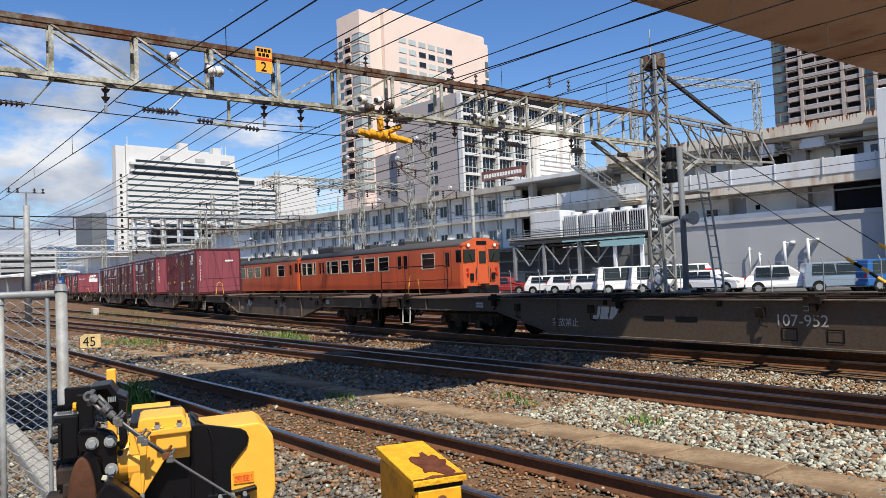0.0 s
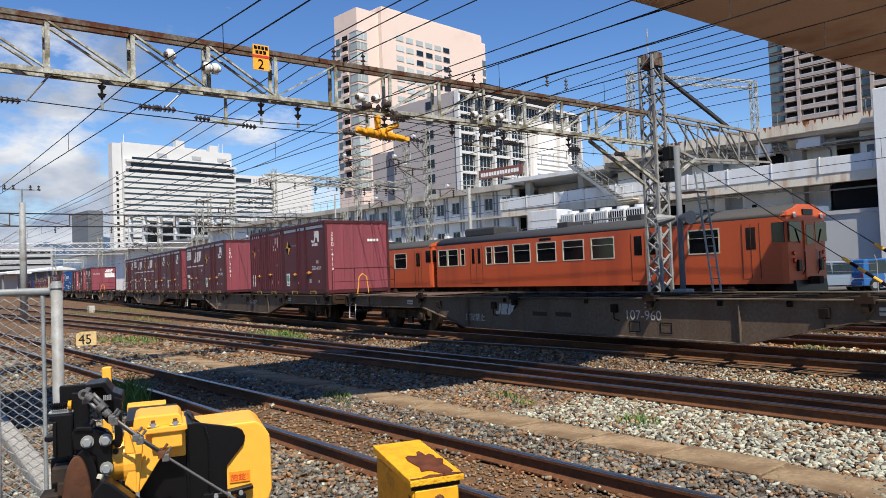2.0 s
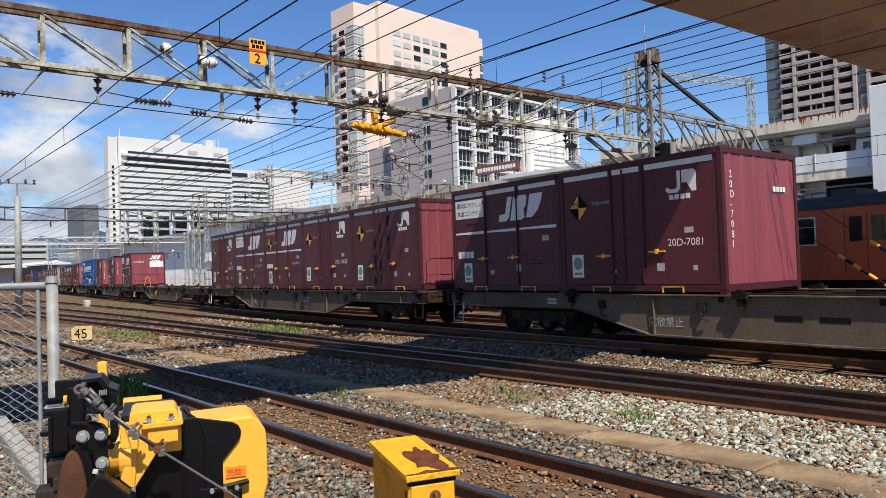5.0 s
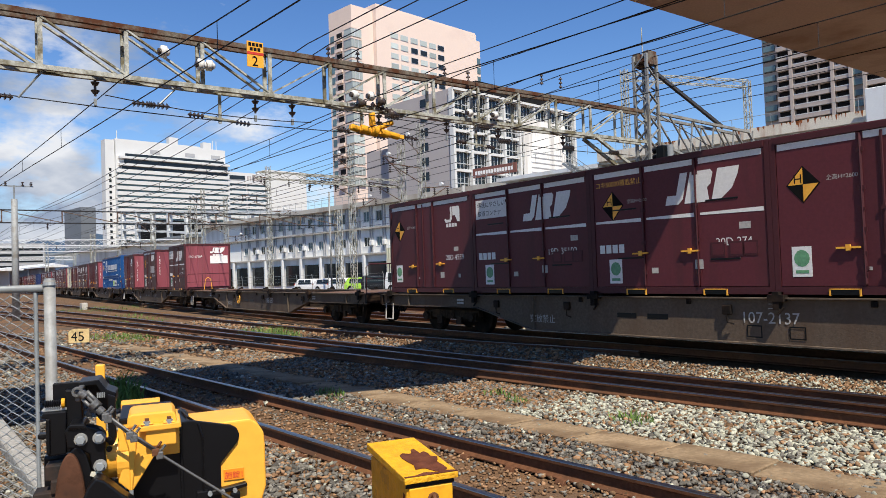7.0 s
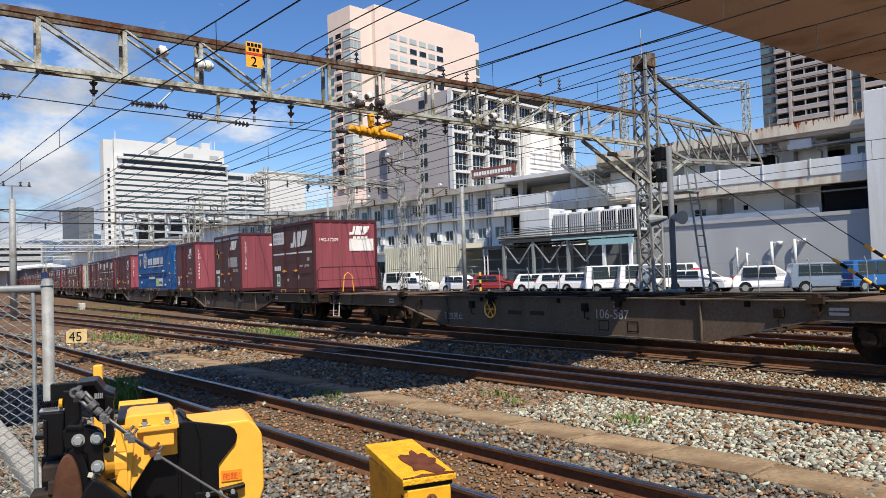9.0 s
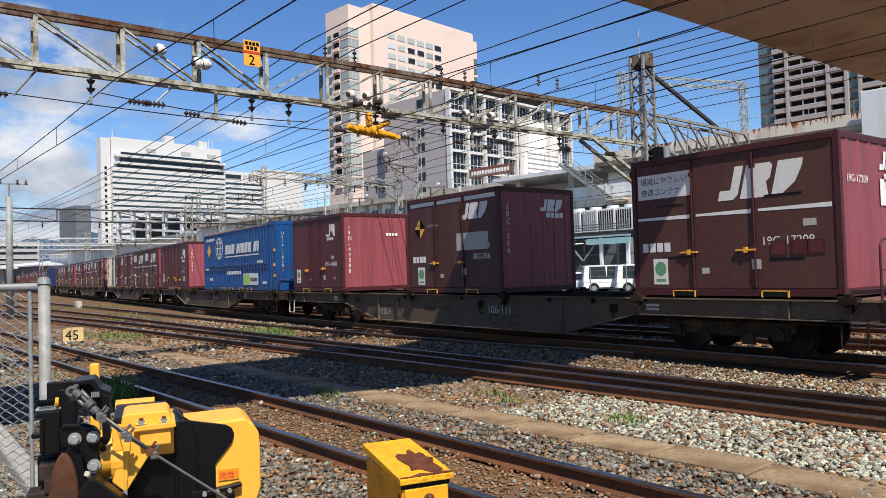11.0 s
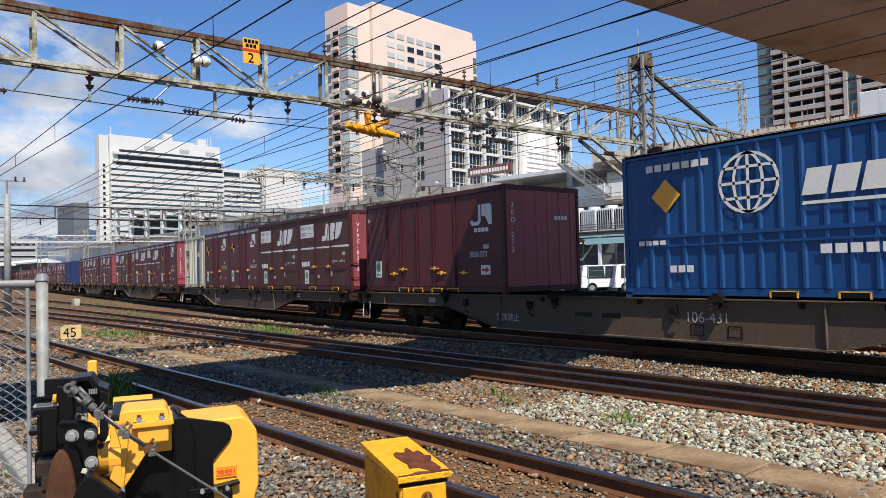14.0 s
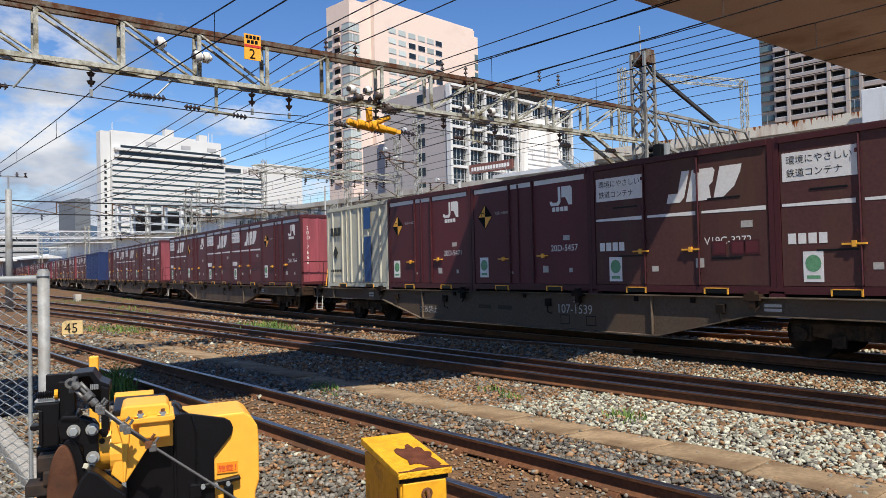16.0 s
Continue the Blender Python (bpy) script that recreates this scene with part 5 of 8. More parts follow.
def window_meshes(w, h, glasses):
    bm = B()
    for a in (0, w - 0.07, w / 2 - 0.03):
        box(bm, a, -0.05, 0, a + (0.07 if a != w / 2 - 0.03 else 0.06), 0.06, h)
    for z in (0, h - 0.07):
        box(bm, 0.07, -0.045, z, w - 0.07, 0.055, z + 0.07)
    box(bm, -0.06, -0.14, -0.07, w + 0.06, 0.02, -0.005)
    FRAME_MESH[(w, h)] = mesh_of("window", bm, M_ALU)
    for g in glasses:
        bm = B()
        box(bm, 0.05, 0.02, 0.05, w - 0.05, 0.03, h - 0.05)
        PANE_MESH[(w, h, g.name)] = mesh_of("pane", bm, g)


def wall_with_openings(bm, x0, x1, z0, z1, y, t, holes):
    """A wall along x, t thick, with rectangular holes through it (x, z, w, h), in rows that share z."""
    rows = sorted({(h[1], h[3]) for h in holes})
    z = z0
    for hz, hh in rows:
        box(bm, x0, y, z, x1, y + t, hz)
        x = x0
        for hx, _, hw, _ in sorted(h for h in holes if h[1] == hz):
            box(bm, x, y, hz, hx, y + t, hz + hh)
            x = hx + hw
        box(bm, x, y, hz, x1, y + t, hz + hh)
        z = hz + hh
    box(bm, x0, y, z, x1, y + t, z1)
    return bm


def build_station():
    st = empty("station_building", STATION, "white three-storey station wing with rows of windows", "building")
    holes = []
    xs = [-34.4 - 2.38 * i for i in range(22)]
    for x in xs:
        holes.append((x, 7.72, 1.15, 1.3))
        holes.append((x, 4.75, 1.15, 1.15))
    part("wall", wall_with_openings(B(), -98, -32.3, -0.4, 9.6, 3.0, 0.3, holes), M_WHITE_WALL, st, "white rendered wall")
    # solid block painted near-black in place of unlit rooms
    part("inner_dark", box(B(), -97.5, 3.6, -0.3, -32.6, 10, 9.3), M_DARK, st, "near-black block for the shade in the rooms")
    window_meshes(1.15, 1.3, (M_GLASS, M_GLASS_PALE))
    window_meshes(1.15, 1.15, (M_GLASS, M_GLASS_PALE))
    for i, (x, z, w, h) in enumerate(holes):
        window_unit(st, Matrix.Translation((x, 3.12, z)), w, h, M_GLASS_PALE if random.random() < 0.4 else M_GLASS)
    bm = B()
    box(bm, -98, 2.55, 6.85, -32.2, 2.998, 7.05)
    box(bm, -98, 2.6, 3.75, -32.2, 2.998, 3.95)
    part("ledge", bm, M_CONCRETE, st, "concrete ledges between the storeys")
    bm = B()
    box(bm, -98, 2.1, 9.6, -32.0, 10, 10.15)
    part("roof", bm, M_CONCRETE, st, "concrete roof edge")
    low, high = mesh_of("pilaster", box(B(), -0.65, 2.86, 3.96, -0.5, 2.998, 6.84), M_GREY_WALL), mesh_of("pilaster", box(B(), -0.65, 2.86, 7.06, -0.5, 2.998, 9.59), M_GREY_WALL)
    for x in xs:
        piece("pilaster", low, st, Matrix.Translation((x, 0, 0)))
        piece("pilaster", high, st, Matrix.Translation((x, 0, 0)))
        piece("pilaster", low, st, Matrix.Translation((x + 1.95, 0, 0)))
        piece("pilaster", high, st, Matrix.Translation((x + 1.95, 0, 0)))
    bm = B()
    tube(bm, [(-98, 2.4, 11.1), (-32, 2.4, 11.1)], 0.025, 5)
    tube(bm, [(-98, 2.4, 10.65), (-32, 2.4, 10.65)], 0.02, 5)
    for i in range(45):
        rod(bm, (-98 + i * 1.5, 2.4, 10.15), (-98 + i * 1.5, 2.4, 11.1), 0.02, 5)
    part("roof_rail", bm, M_GALV, st, "thin roof railing")
    for i in range(14):
        x = random.choice(xs) + 1.45
        z = random.choice((4.85, 7.85))
        bm = bevel(box(B(), x, 2.62, z, x + 0.5, 2.995, z + 0.6), 0.03, 1)
        part("air_conditioner", bm, M_PARAPET, st, "small white outdoor unit")
    # glazed lower arcade
    post = mesh_of("arcade_post", box(B(), 0, 2.4, -0.4, 0.3, 2.7, 3.74), M_PARAPET)
    for i in range(14):
        piece("arcade_post", post, st, Matrix.Translation((-33 - i * 4.5, 0, 0)))
        part("shop_front", box(B(), -37.0 - i * 4.5, 2.9, 0.2, -33.4 - i * 4.5, 2.995, 2.9), M_GLASS, st, "dark ground-floor glazing")


def build_viaduct():
    v = empty("railway_viaduct", STATION, "two-level concrete station viaduct with white parapets", "viaduct", kind="structure")
    part("low_wall", box(B(), -17.6, 0.0, -0.45, 6, 0.35, 4.45), M_GREY_WALL, v, "pale blue-grey wall")
    part("low_coping", box(B(), -17.7, -0.12, 4.45, 6, 0.5, 4.72), M_GREY_WALL, v, "overhanging coping")
    part("low_parapet", box(B(), -15.5, 0.9, 4.72, -3.3, 1.0, 5.15), M_PARAPET, v, "white parapet panels")
    part("deck_floor", box(B(), -32, 0.5, 4.5, 6, 14, 4.7), M_CONCRETE, v)
    part("back_wall", box(B(), -32, 6.0, 4.7, 6, 6.3, 9.8), M_WHITE_WALL, v, "shaded back wall of the lower deck")
    part("room_wall", box(B(), -20.5, 2.4, 7.1, -3.1, 2.6, 9.98), M_WHITE_WALL, v, "shaded upper room wall")
    part("room_wall", box(B(), -17.3, 2.32, 4.7, -3.6, 2.5, 6.68), M_WHITE_WALL, v, "shaded lower room wall")
    part("room_wall", box(B(), -1.35, 1.5, 7.1, 1.5, 1.7, 9.98), M_WHITE_WALL, v, "pale end wall")
    # the doorway panels are near-black sheets that paint the shade of open doorways
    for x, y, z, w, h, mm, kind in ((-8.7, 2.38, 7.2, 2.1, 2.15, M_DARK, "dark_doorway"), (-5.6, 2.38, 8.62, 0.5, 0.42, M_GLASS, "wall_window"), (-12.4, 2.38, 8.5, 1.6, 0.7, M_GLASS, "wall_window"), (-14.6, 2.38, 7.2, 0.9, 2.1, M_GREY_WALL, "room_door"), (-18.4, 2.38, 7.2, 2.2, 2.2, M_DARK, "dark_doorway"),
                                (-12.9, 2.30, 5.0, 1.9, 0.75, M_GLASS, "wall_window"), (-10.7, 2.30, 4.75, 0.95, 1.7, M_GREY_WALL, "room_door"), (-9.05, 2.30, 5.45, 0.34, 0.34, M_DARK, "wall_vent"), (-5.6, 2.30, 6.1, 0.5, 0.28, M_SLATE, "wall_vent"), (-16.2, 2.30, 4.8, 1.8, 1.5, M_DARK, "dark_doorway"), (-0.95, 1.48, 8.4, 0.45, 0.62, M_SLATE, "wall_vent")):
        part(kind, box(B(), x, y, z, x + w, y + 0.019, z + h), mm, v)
        if kind == "wall_window":
            part("window_bar", box(B(), x + w / 2 - 0.03, y - 0.02, z, x + w / 2 + 0.03, y - 0.001, z + h), M_ALU, v)
    for x in (-10.0, -8.2, -7.3, -12.1):
        part("wall_lamp", rod(B(), (x, 2.15, 6.42), (x, 2.31, 6.45), 0.11, 10, 0.06), M_PORCELAIN, v, "small round lamp")
    for y, z, r in ((1.15, 9.72, 0.10), (1.4, 9.55, 0.07), (1.1, 6.45, 0.06)):
        part("pipe_run", tube(B(), [(-20.4, y, z), (-6.0, y, z), (-5.8, y, z - 0.25), (1.2, y, z - 0.25)], r, 8), M_GALV, v, "pipe under the deck", True)
    for x, w, z in ((-8.0, 1.1, 9.15), (-5.2, 1.6, 9.3), (-13.2, 0.8, 9.35)):
        part("duct_box", bevel(box(B(), x, 0.85, z, x + w, 1.7, 9.98), 0.03, 1), M_PARAPET, v, "pale duct box")
    for x in (-16.0, -11.6, -9.2, -6.4, -3.4):
        part("drain_pipe", tube(B(), [(x, 0.9, 9.95), (x, 1.3, 9.3), (x, 2.3, 9.1), (x, 2.3, 7.2)], 0.06, 8), M_GALV, v, "drain pipe", True)
    rd = random.Random(9)
    for i in range(64):
        x = rd.choice((rd.uniform(-9.5, 0.0), rd.uniform(-4.6, -0.4), rd.uniform(-15.5, -13.5)))
        w, h = rd.uniform(0.04, 0.2), rd.uniform(0.08, 0.5)
        part("rust_drip", flat_mark(B(), [(0, 0), (w, 0), (w * 0.8, -h * 0.6), (w * 0.55, -h), (w * 0.3, -h * 0.7)], Matrix.Translation((x, 0.349, 11.05)) @ SIDE, 0.003), M_RUST_DRIP, v, "rust drip")
    # solid near-black block in place of the bay's shaded depth
    for x0, x1 in ((-3.2, 0.3),):
        part("dark_bay", box(B(), x0, 1.6, 4.75, x1, 5.9, 6.6), M_DARK, v, "near-black block for the shade in an open bay")
    part("middle_beam", box(B(), -32, 0.15, 6.62, 6, 0.6, 7.25), M_CONCRETE_RUSTY, v, "stained concrete edge beam")
    part("middle_deck", box(B(), -32, 0.6, 6.7, 6, 14, 7.1), M_CONCRETE, v)
    n = 12
    for i in range(n):
        x0 = -32 + i * 38 / n
        part("parapet_panel", bevel(box(B(), x0 + 0.03, 0.1, 7.252, x0 + 38 / n - 0.03, 0.22, 8.35), 0.015, 1), M_PARAPET, v, "white painted panel")
        part("panel_post", box(B(), x0 - 0.03, 0.02, 7.252, x0 + 0.03, 0.3, 8.42), M_PARAPET, v)
    part("upper_deck", box(B(), -20.6, 1.0, 10.0, 6, 16, 10.35), M_CONCRETE, v, "concrete deck slab")
    part("lower_slab", box(B(), -32.0, 0.4, 9.85, -20.62, 14, 10.2), M_PARAPET, v, "thin pale roof slab")
    part("upper_fascia", box(B(), -20.6, 0.35, 10.3, 6, 0.6, 11.05), M_CONCRETE_RUSTY, v, "rust-streaked concrete fascia")
    part("upper_bracket", box(B(), -20.6, 0.6, 10.05, 6, 1.0, 10.3), M_CONCRETE, v)
    for x in (-30, -24):
        part("pier", box(B(), x, 1.4, 4.7, x + 0.6, 2.0, 9.84), M_CONCRETE, v, "slim concrete pier")
    for x in (-17, -11.5, -5.8, 0.3):
        part("pier", box(B(), x, 1.4, 4.7, x + 0.8, 2.3, 9.9), M_CONCRETE, v, "square concrete pier")
        part("corbel", prism(B(), [(0.62, 9.9), (3.5, 9.9), (3.5, 9.0), (1.4, 9.2)], "x", x + 0.05, x + 0.75), M_CONCRETE, v)
    # M_DARK panels here stand for shaded openings in the back wall
    for x, z, w, h, mm in ((-14.6, 7.3, 0.9, 2.0, M_GREY_WALL), (-12.6, 7.9, 0.5, 0.5, M_GLASS), (-10.8, 7.2, 1.6, 2.2, M_DARK), (-8.2, 8.0, 0.7, 0.7, M_GLASS), (-13.3, 4.75, 1.8, 1.25, M_GLASS), (-10.7, 4.75, 0.9, 1.75, M_GREY_WALL), (-8.3, 5.2, 0.4, 0.4, M_GLASS), (-5.4, 7.15, 2.4, 2.4, M_DARK), (-2.6, 8.3, 0.7, 0.7, M_PARAPET)):
        part("door" if h > 1.5 else "wall_window", box(B(), x, 5.9, z, x + w, 5.99, z + h), mm, v)
    bm = B()
    for i in range(26):
        rod(bm, (-30 + i * 1.4, 0.45, 11.1), (-30 + i * 1.4, 0.45, 11.9), 0.02, 5)
    tube(bm, [(-30, 0.45, 11.9), (6, 0.45, 11.9)], 0.02, 5)
    part("top_rail", bm, M_GALV, v)
    bm = B()
    for x in (-12.0, -9.6, -7.0):
        rod(bm, (x, 5.6, 6.4), (x, 5.75, 6.4), 0.12, 10)
    part("wall_lamp", bm, M_PORCELAIN, v)
    # pipes on the low wall
    for x, z0, z1 in ((-6.15, 0.9, 2.9), (-4.6, 0.9, 3.0), (-8.6, 0.6, 2.6), (-7.9, 0.9, 2.2)):
        bm = tube(B(), [(x, -0.3, z0), (x, -0.3, z1)], 0.10 if x > -7 else 0.06, 10)
        tube(bm, [(x, -0.3, z1 - 0.15), (x, 0.02, z1 - 0.15)], 0.05, 8)
        if x > -7:
            box(bm, x + 0.35, -0.35, z1 - 0.25, x + 0.65, -0.02, z1 - 0.0)
            tube(bm, [(x, -0.3, z1 - 0.12), (x + 0.4, -0.3, z1 - 0.12)], 0.04, 8)
        part("vent_pipe", bm, M_PARAPET, v, "white vent pipe on the wall", True)
    part("white_column", bevel(box(B(), 0.1, -0.75, -0.45, 1.9, -0.13, 12.2), 0.04, 1), M_PARAPET, v, "tall white square column")
    # entrance block at the wall's end
    part("wall_return", box(B(), -17.6, 0.35, -0.4, -17.3, 6, 4.45), M_GREY_WALL, v)
    # open stair
    bm = B()
    for i in range(20):
        x, z = -23.2 + i * 0.23, 10.5 - i * 0.175
        box(bm, x, -0.9, z - 0.04, x + 0.28, 0.1, z)
    for y in (-0.9, 0.1):
        bar(bm, (-23.3, y, 10.45), (-18.6, y, 7.0), 0.06, 0.22)
        bar(bm, (-23.3, y, 11.4), (-18.6, y, 7.95), 0.04)
        for i in range(8):
            x = -23.1 + i * 0.62
            rod(bm, (x, y, 10.5 - (x + 23.2) * 0.745), (x, y, 11.3 - (x + 23.2) * 0.745), 0.02, 5)
    part("stair", bm, M_GALV, v, "steel stair with handrails")
    bm = box(B(), -18.8, -0.9, 6.9, -17.2, 0.1, 7.0)
    for x in (-18.8, -18.0, -17.2):
        rod(bm, (x, -0.9, 7.0), (x, -0.9, 8.0), 0.025, 5)
    tube(bm, [(-18.8, -0.9, 8.0), (-17.2, -0.9, 8.0)], 0.025, 5)
    tube(bm, [(-18.8, -0.9, 7.5), (-17.2, -0.9, 7.5)], 0.02, 5)
    part("stair_landing", bm, M_CONCRETE_RUSTY, v, "rusty landing")


def build_plant():
    """Steel platform with cooling units in front of the station."""
    p = empty("steel_platform", STATION, "dark steel platform on braced posts in front of the station", "platform")
    bm = B()
    for y in (-4.5, -1.2):
        bar(bm, (-27.5, y, 3.9), (-14.6, y, 3.9), 0.2, 0.28)
    for x in [-27.4 + i * 2.1 for i in range(7)]:
        bar(bm, (x, -4.5, 3.95), (x, -1.2, 3.95), 0.14, 0.2)
    part("platform_frame", bm, M_ROOF_GREY, p, "dark steel beams")
    part("platform_deck", box(B(), -27.5, -4.6, 4.1, -14.4, -1.0, 4.2), M_ROOF_GREY, p)
    for x in (-27.2, -24.0, -20.5, -17.2, -14.9):
        part("post", box(B(), x, -4.55, -0.42, x + 0.22, -4.33, 3.8), M_PARAPET if x > -18 else M_GALV, p, "steel post")
    for x in (-27.1, -23.9, -20.4):
        part("brace", bar(B(), (x + 0.2, -4.5, 3.6), (x + 1.6, -4.5, 2.0), 0.1), M_GALV, p)
        part("brace", bar(B(), (x + 3.1, -4.5, 3.6), (x + 1.7, -4.5, 2.0), 0.1), M_GALV, p)
    part("teal_beam", box(B(), -18.2, -4.75, 3.2, -14.4, -4.62, 3.65), M_TEAL, p, "pale teal beam")
    part("teal_beam", box(B(), -21.8, -4.75, 3.75, -14.4, -4.62, 3.88), M_TEAL, p, "pale teal beam")
    bm = B()
    for i in range(30):
        box(bm, -34 + i * 0.42, -2.6, 3.62 + 0.0 * i, -33.62 + i * 0.42, 1.8, 3.66)
    box(bm, -34, -2.65, 3.5, -21.4, -2.58, 3.62)
    part("canopy_sheet", bm, M_ROOF_GREY, p, "dark ribbed canopy sheet")
    for x in (-33.6, -31.2, -30.8, -28.6):
        part("canopy_post", rod(B(), (x, -2.4, -0.42), (x, -2.4, 3.5), 0.07, 8), M_PARAPET, p)
    part("shed_back", box(B(), -33.5, 0.8, -0.42, -17.8, 1.0, 3.5), M_SLATE, p, "dark wall under the platform")
    for i in range(8):
        x = -27.0 + i * 1.55
        part("inner_post", box(B(), x, -1.3, -0.42, x + 0.14, -1.16, 3.7), M_GALV, p, "steel post")
    for z in (1.4, 2.5):
        part("inner_beam", bar(B(), (-33.0, -0.6, z), (-15.0, -0.6, z), 0.12), M_GALV, p, "steel beam")
    for x, w, h in ((-26.4, 1.2, 1.7), (-23.1, 1.9, 1.3), (-19.6, 0.9, 2.0), (-31.0, 1.6, 1.8)):
        part("stored_crate", bevel(box(B(), x, -0.4, -0.42, x + w, 0.5, h - 0.42), 0.03, 1), M_CONCRETE, p, "pale crate under the platform")
    for i in range(10):
        x = -27.0 + i * 1.25
        part("under_pipe", tube(B(), [(x, -4.3, 3.62), (x, -1.3, 3.62), (x, -1.25, 4.1)], 0.05, 6), M_GALV, p)
    for z in (4.35, 4.55, 4.75):
        part("pipe_rail", tube(B(), [(-27.4, -4.42, z), (-14.6, -4.42, z)], 0.045, 6), M_SLATE, p, "dark pipe along the deck")
    bm = B()
    for x in [-27.4 + i * 1.6 for i in range(9)]:
        rod(bm, (x, -4.55, 4.2), (x, -4.55, 5.0), 0.02, 5)
    for z in (4.6, 5.0):
        tube(bm, [(-27.4, -4.55, z), (-14.5, -4.55, z)], 0.018, 5)
    part("platform_rail", bm, M_GALV, p)
    big = bevel(box(B(), -25.4, -4.2, 4.205, -22.3, -2.0, 6.45), 0.03, 1)
    ob = part("cooling_unit", big, M_PARAPET, None, m=STATION)
    tagged(ob, "large pale cooling unit on the steel platform", "cooling unit", "cooling units")
    for z in (4.9, 5.6):
        part("seam", box(B(), -25.39, -4.215, z, -22.31, -4.2, z + 0.02), M_GALV, ob)
    for i in range(5):
        x = -22.1 + i * 1.55
        hgt = 6.05
        u = empty("cooling_unit", STATION @ Matrix.Translation((x, -4.0, 4.205)), "white cooling unit with a round fan shroud", "cooling unit", "cooling units")
        part("casing", bevel(box(B(), 0, 0, 0, 1.35, 1.9, 1.75), 0.03, 1), M_PARAPET, u)
        part("fan_shroud", rod(B(), (0.68, 0.9, 1.75), (0.68, 0.9, 2.0), 0.48, 16), M_PARAPET, u)
        bm = B()
        for k in range(7):
            box(bm, 1.352, 0.15 + k * 0.23, 0.2, 1.36, 0.3 + k * 0.23, 1.6)
        part("louvre", bm, M_DARK, u, "dark louvre slots")
        bm = B()
        for k in range(6):
            box(bm, 0.08 + k * 0.2, -0.012, 0.15, 0.2 + k * 0.2, -0.002, 1.6)
        part("louvre", bm, M_GALV if i < 3 else M_DARK, u, "louvre slots")
    # ribbed cream boxes under the station windows
    for i in range(3):
        c = empty("storage_container", STATION @ Matrix.Translation((-45.8 + i * 4.02, -2.0, -0.38)), "cream ribbed storage container stacked by the station", "container", "cream containers")
        for k in range(2):
            line = [(0, 2.3), (0, 0)]
            for j in range(12):
                line += [(0.08 + j * 0.32, 0), (0.11 + j * 0.32, -0.04), (0.24 + j * 0.32, -0.04), (0.27 + j * 0.32, 0)]
            line += [(3.9, 0), (3.9, 2.3)]
            part("ribbed_box", prism(B(), line, "z", k * 2.3, k * 2.3 + 2.26), M_CREAM, c)


M_GLASS_TINT = mat("pale_reflecting_glass", (0.42, 0.47, 0.46), 0.15, vary=0.1, objects=0.3)


def tower_axes(x, y):
    return Matrix.Translation((x, y, 0)) @ Matrix.Rotation(radians(8), 4, "Z")


def build_tower():
    """Pale pink hotel tower: corner at the origin, one front along -x, the other along +y."""
    t = empty("hotel_tower", tower_axes(-188, 118), "tall pale pink tiled hotel tower", "building")
    part("wall", box(B(), -24, 0.4, -1, 0, 46.4, 84.4), M_PINK_TILE, t)
    part("end_bay", box(B(), -22, 46.4, -1, -0.6, 48.9, 82.6), M_PINK_TILE, t)
    part("corner_block", box(B(), -13, -8.0, -1, -1.6, 0.4, 83.0), M_PINK_TILE, t, "set-back corner block")
    part("roof_kerb", box(B(), -24, 0.6, 84.4, -0.2, 46.2, 84.9), M_PINK_TILE, t)
    frame = mesh_of("window", box(B(), 0, -0.15, -0.12, 0.10, 3.0, 1.72), M_ALU)
    panes = [mesh_of("pane", box(B(), 0.10, 0, 0, 0.16, 2.85, 1.6), g) for g in (M_GLASS_TINT, M_GLASS)]
    for k in range(15):
        z = 75.3 - k * 3.24
        for i, y in enumerate((6.3, 10.5, 14.8, 19.0, 23.1, 27.0)):
            f = piece("window", frame, t, Matrix.Translation((0.0, y, z)))
            piece("pane", panes[1] if i == 5 or random.random() < 0.22 else panes[0], f)
        part("end_window", box(B(), -0.6, 46.6, z - 1.2, -0.45, 48.7, z + 1.0), M_GLASS_PALE, t)
        # glazed bay round the corner and small balconies beside it
        b = part("bay_window", box(B(), -4.6, -8.6, z - 2.1, -1.1, -4.6, z + 0.3), M_GLASS_TINT, t, "glazed corner bay")
        for y in (-7.3, -6.0):
            part("bay_mullion", box(B(), -1.1, y - 0.1, z - 2.1, -1.02, y + 0.1, z + 0.3), M_ALU, b)
        part("bay_band", box(B(), -4.7, -8.7, z + 0.3, -1.0, -4.5, z + 0.75), M_PINK_TILE, t)
        # dark sheet on the wall paints the balcony's shade
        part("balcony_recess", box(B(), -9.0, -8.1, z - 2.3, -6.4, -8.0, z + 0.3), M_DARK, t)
        part("balcony_front", box(B(), -9.2, -8.6, z - 2.4, -6.2, -8.12, z - 1.4), M_PINK_TILE, t)
        part("side_window", box(B(), -12.2, -8.1, z - 1.9, -10.4, -8.0, z + 0.2), M_GLASS_PALE, t)


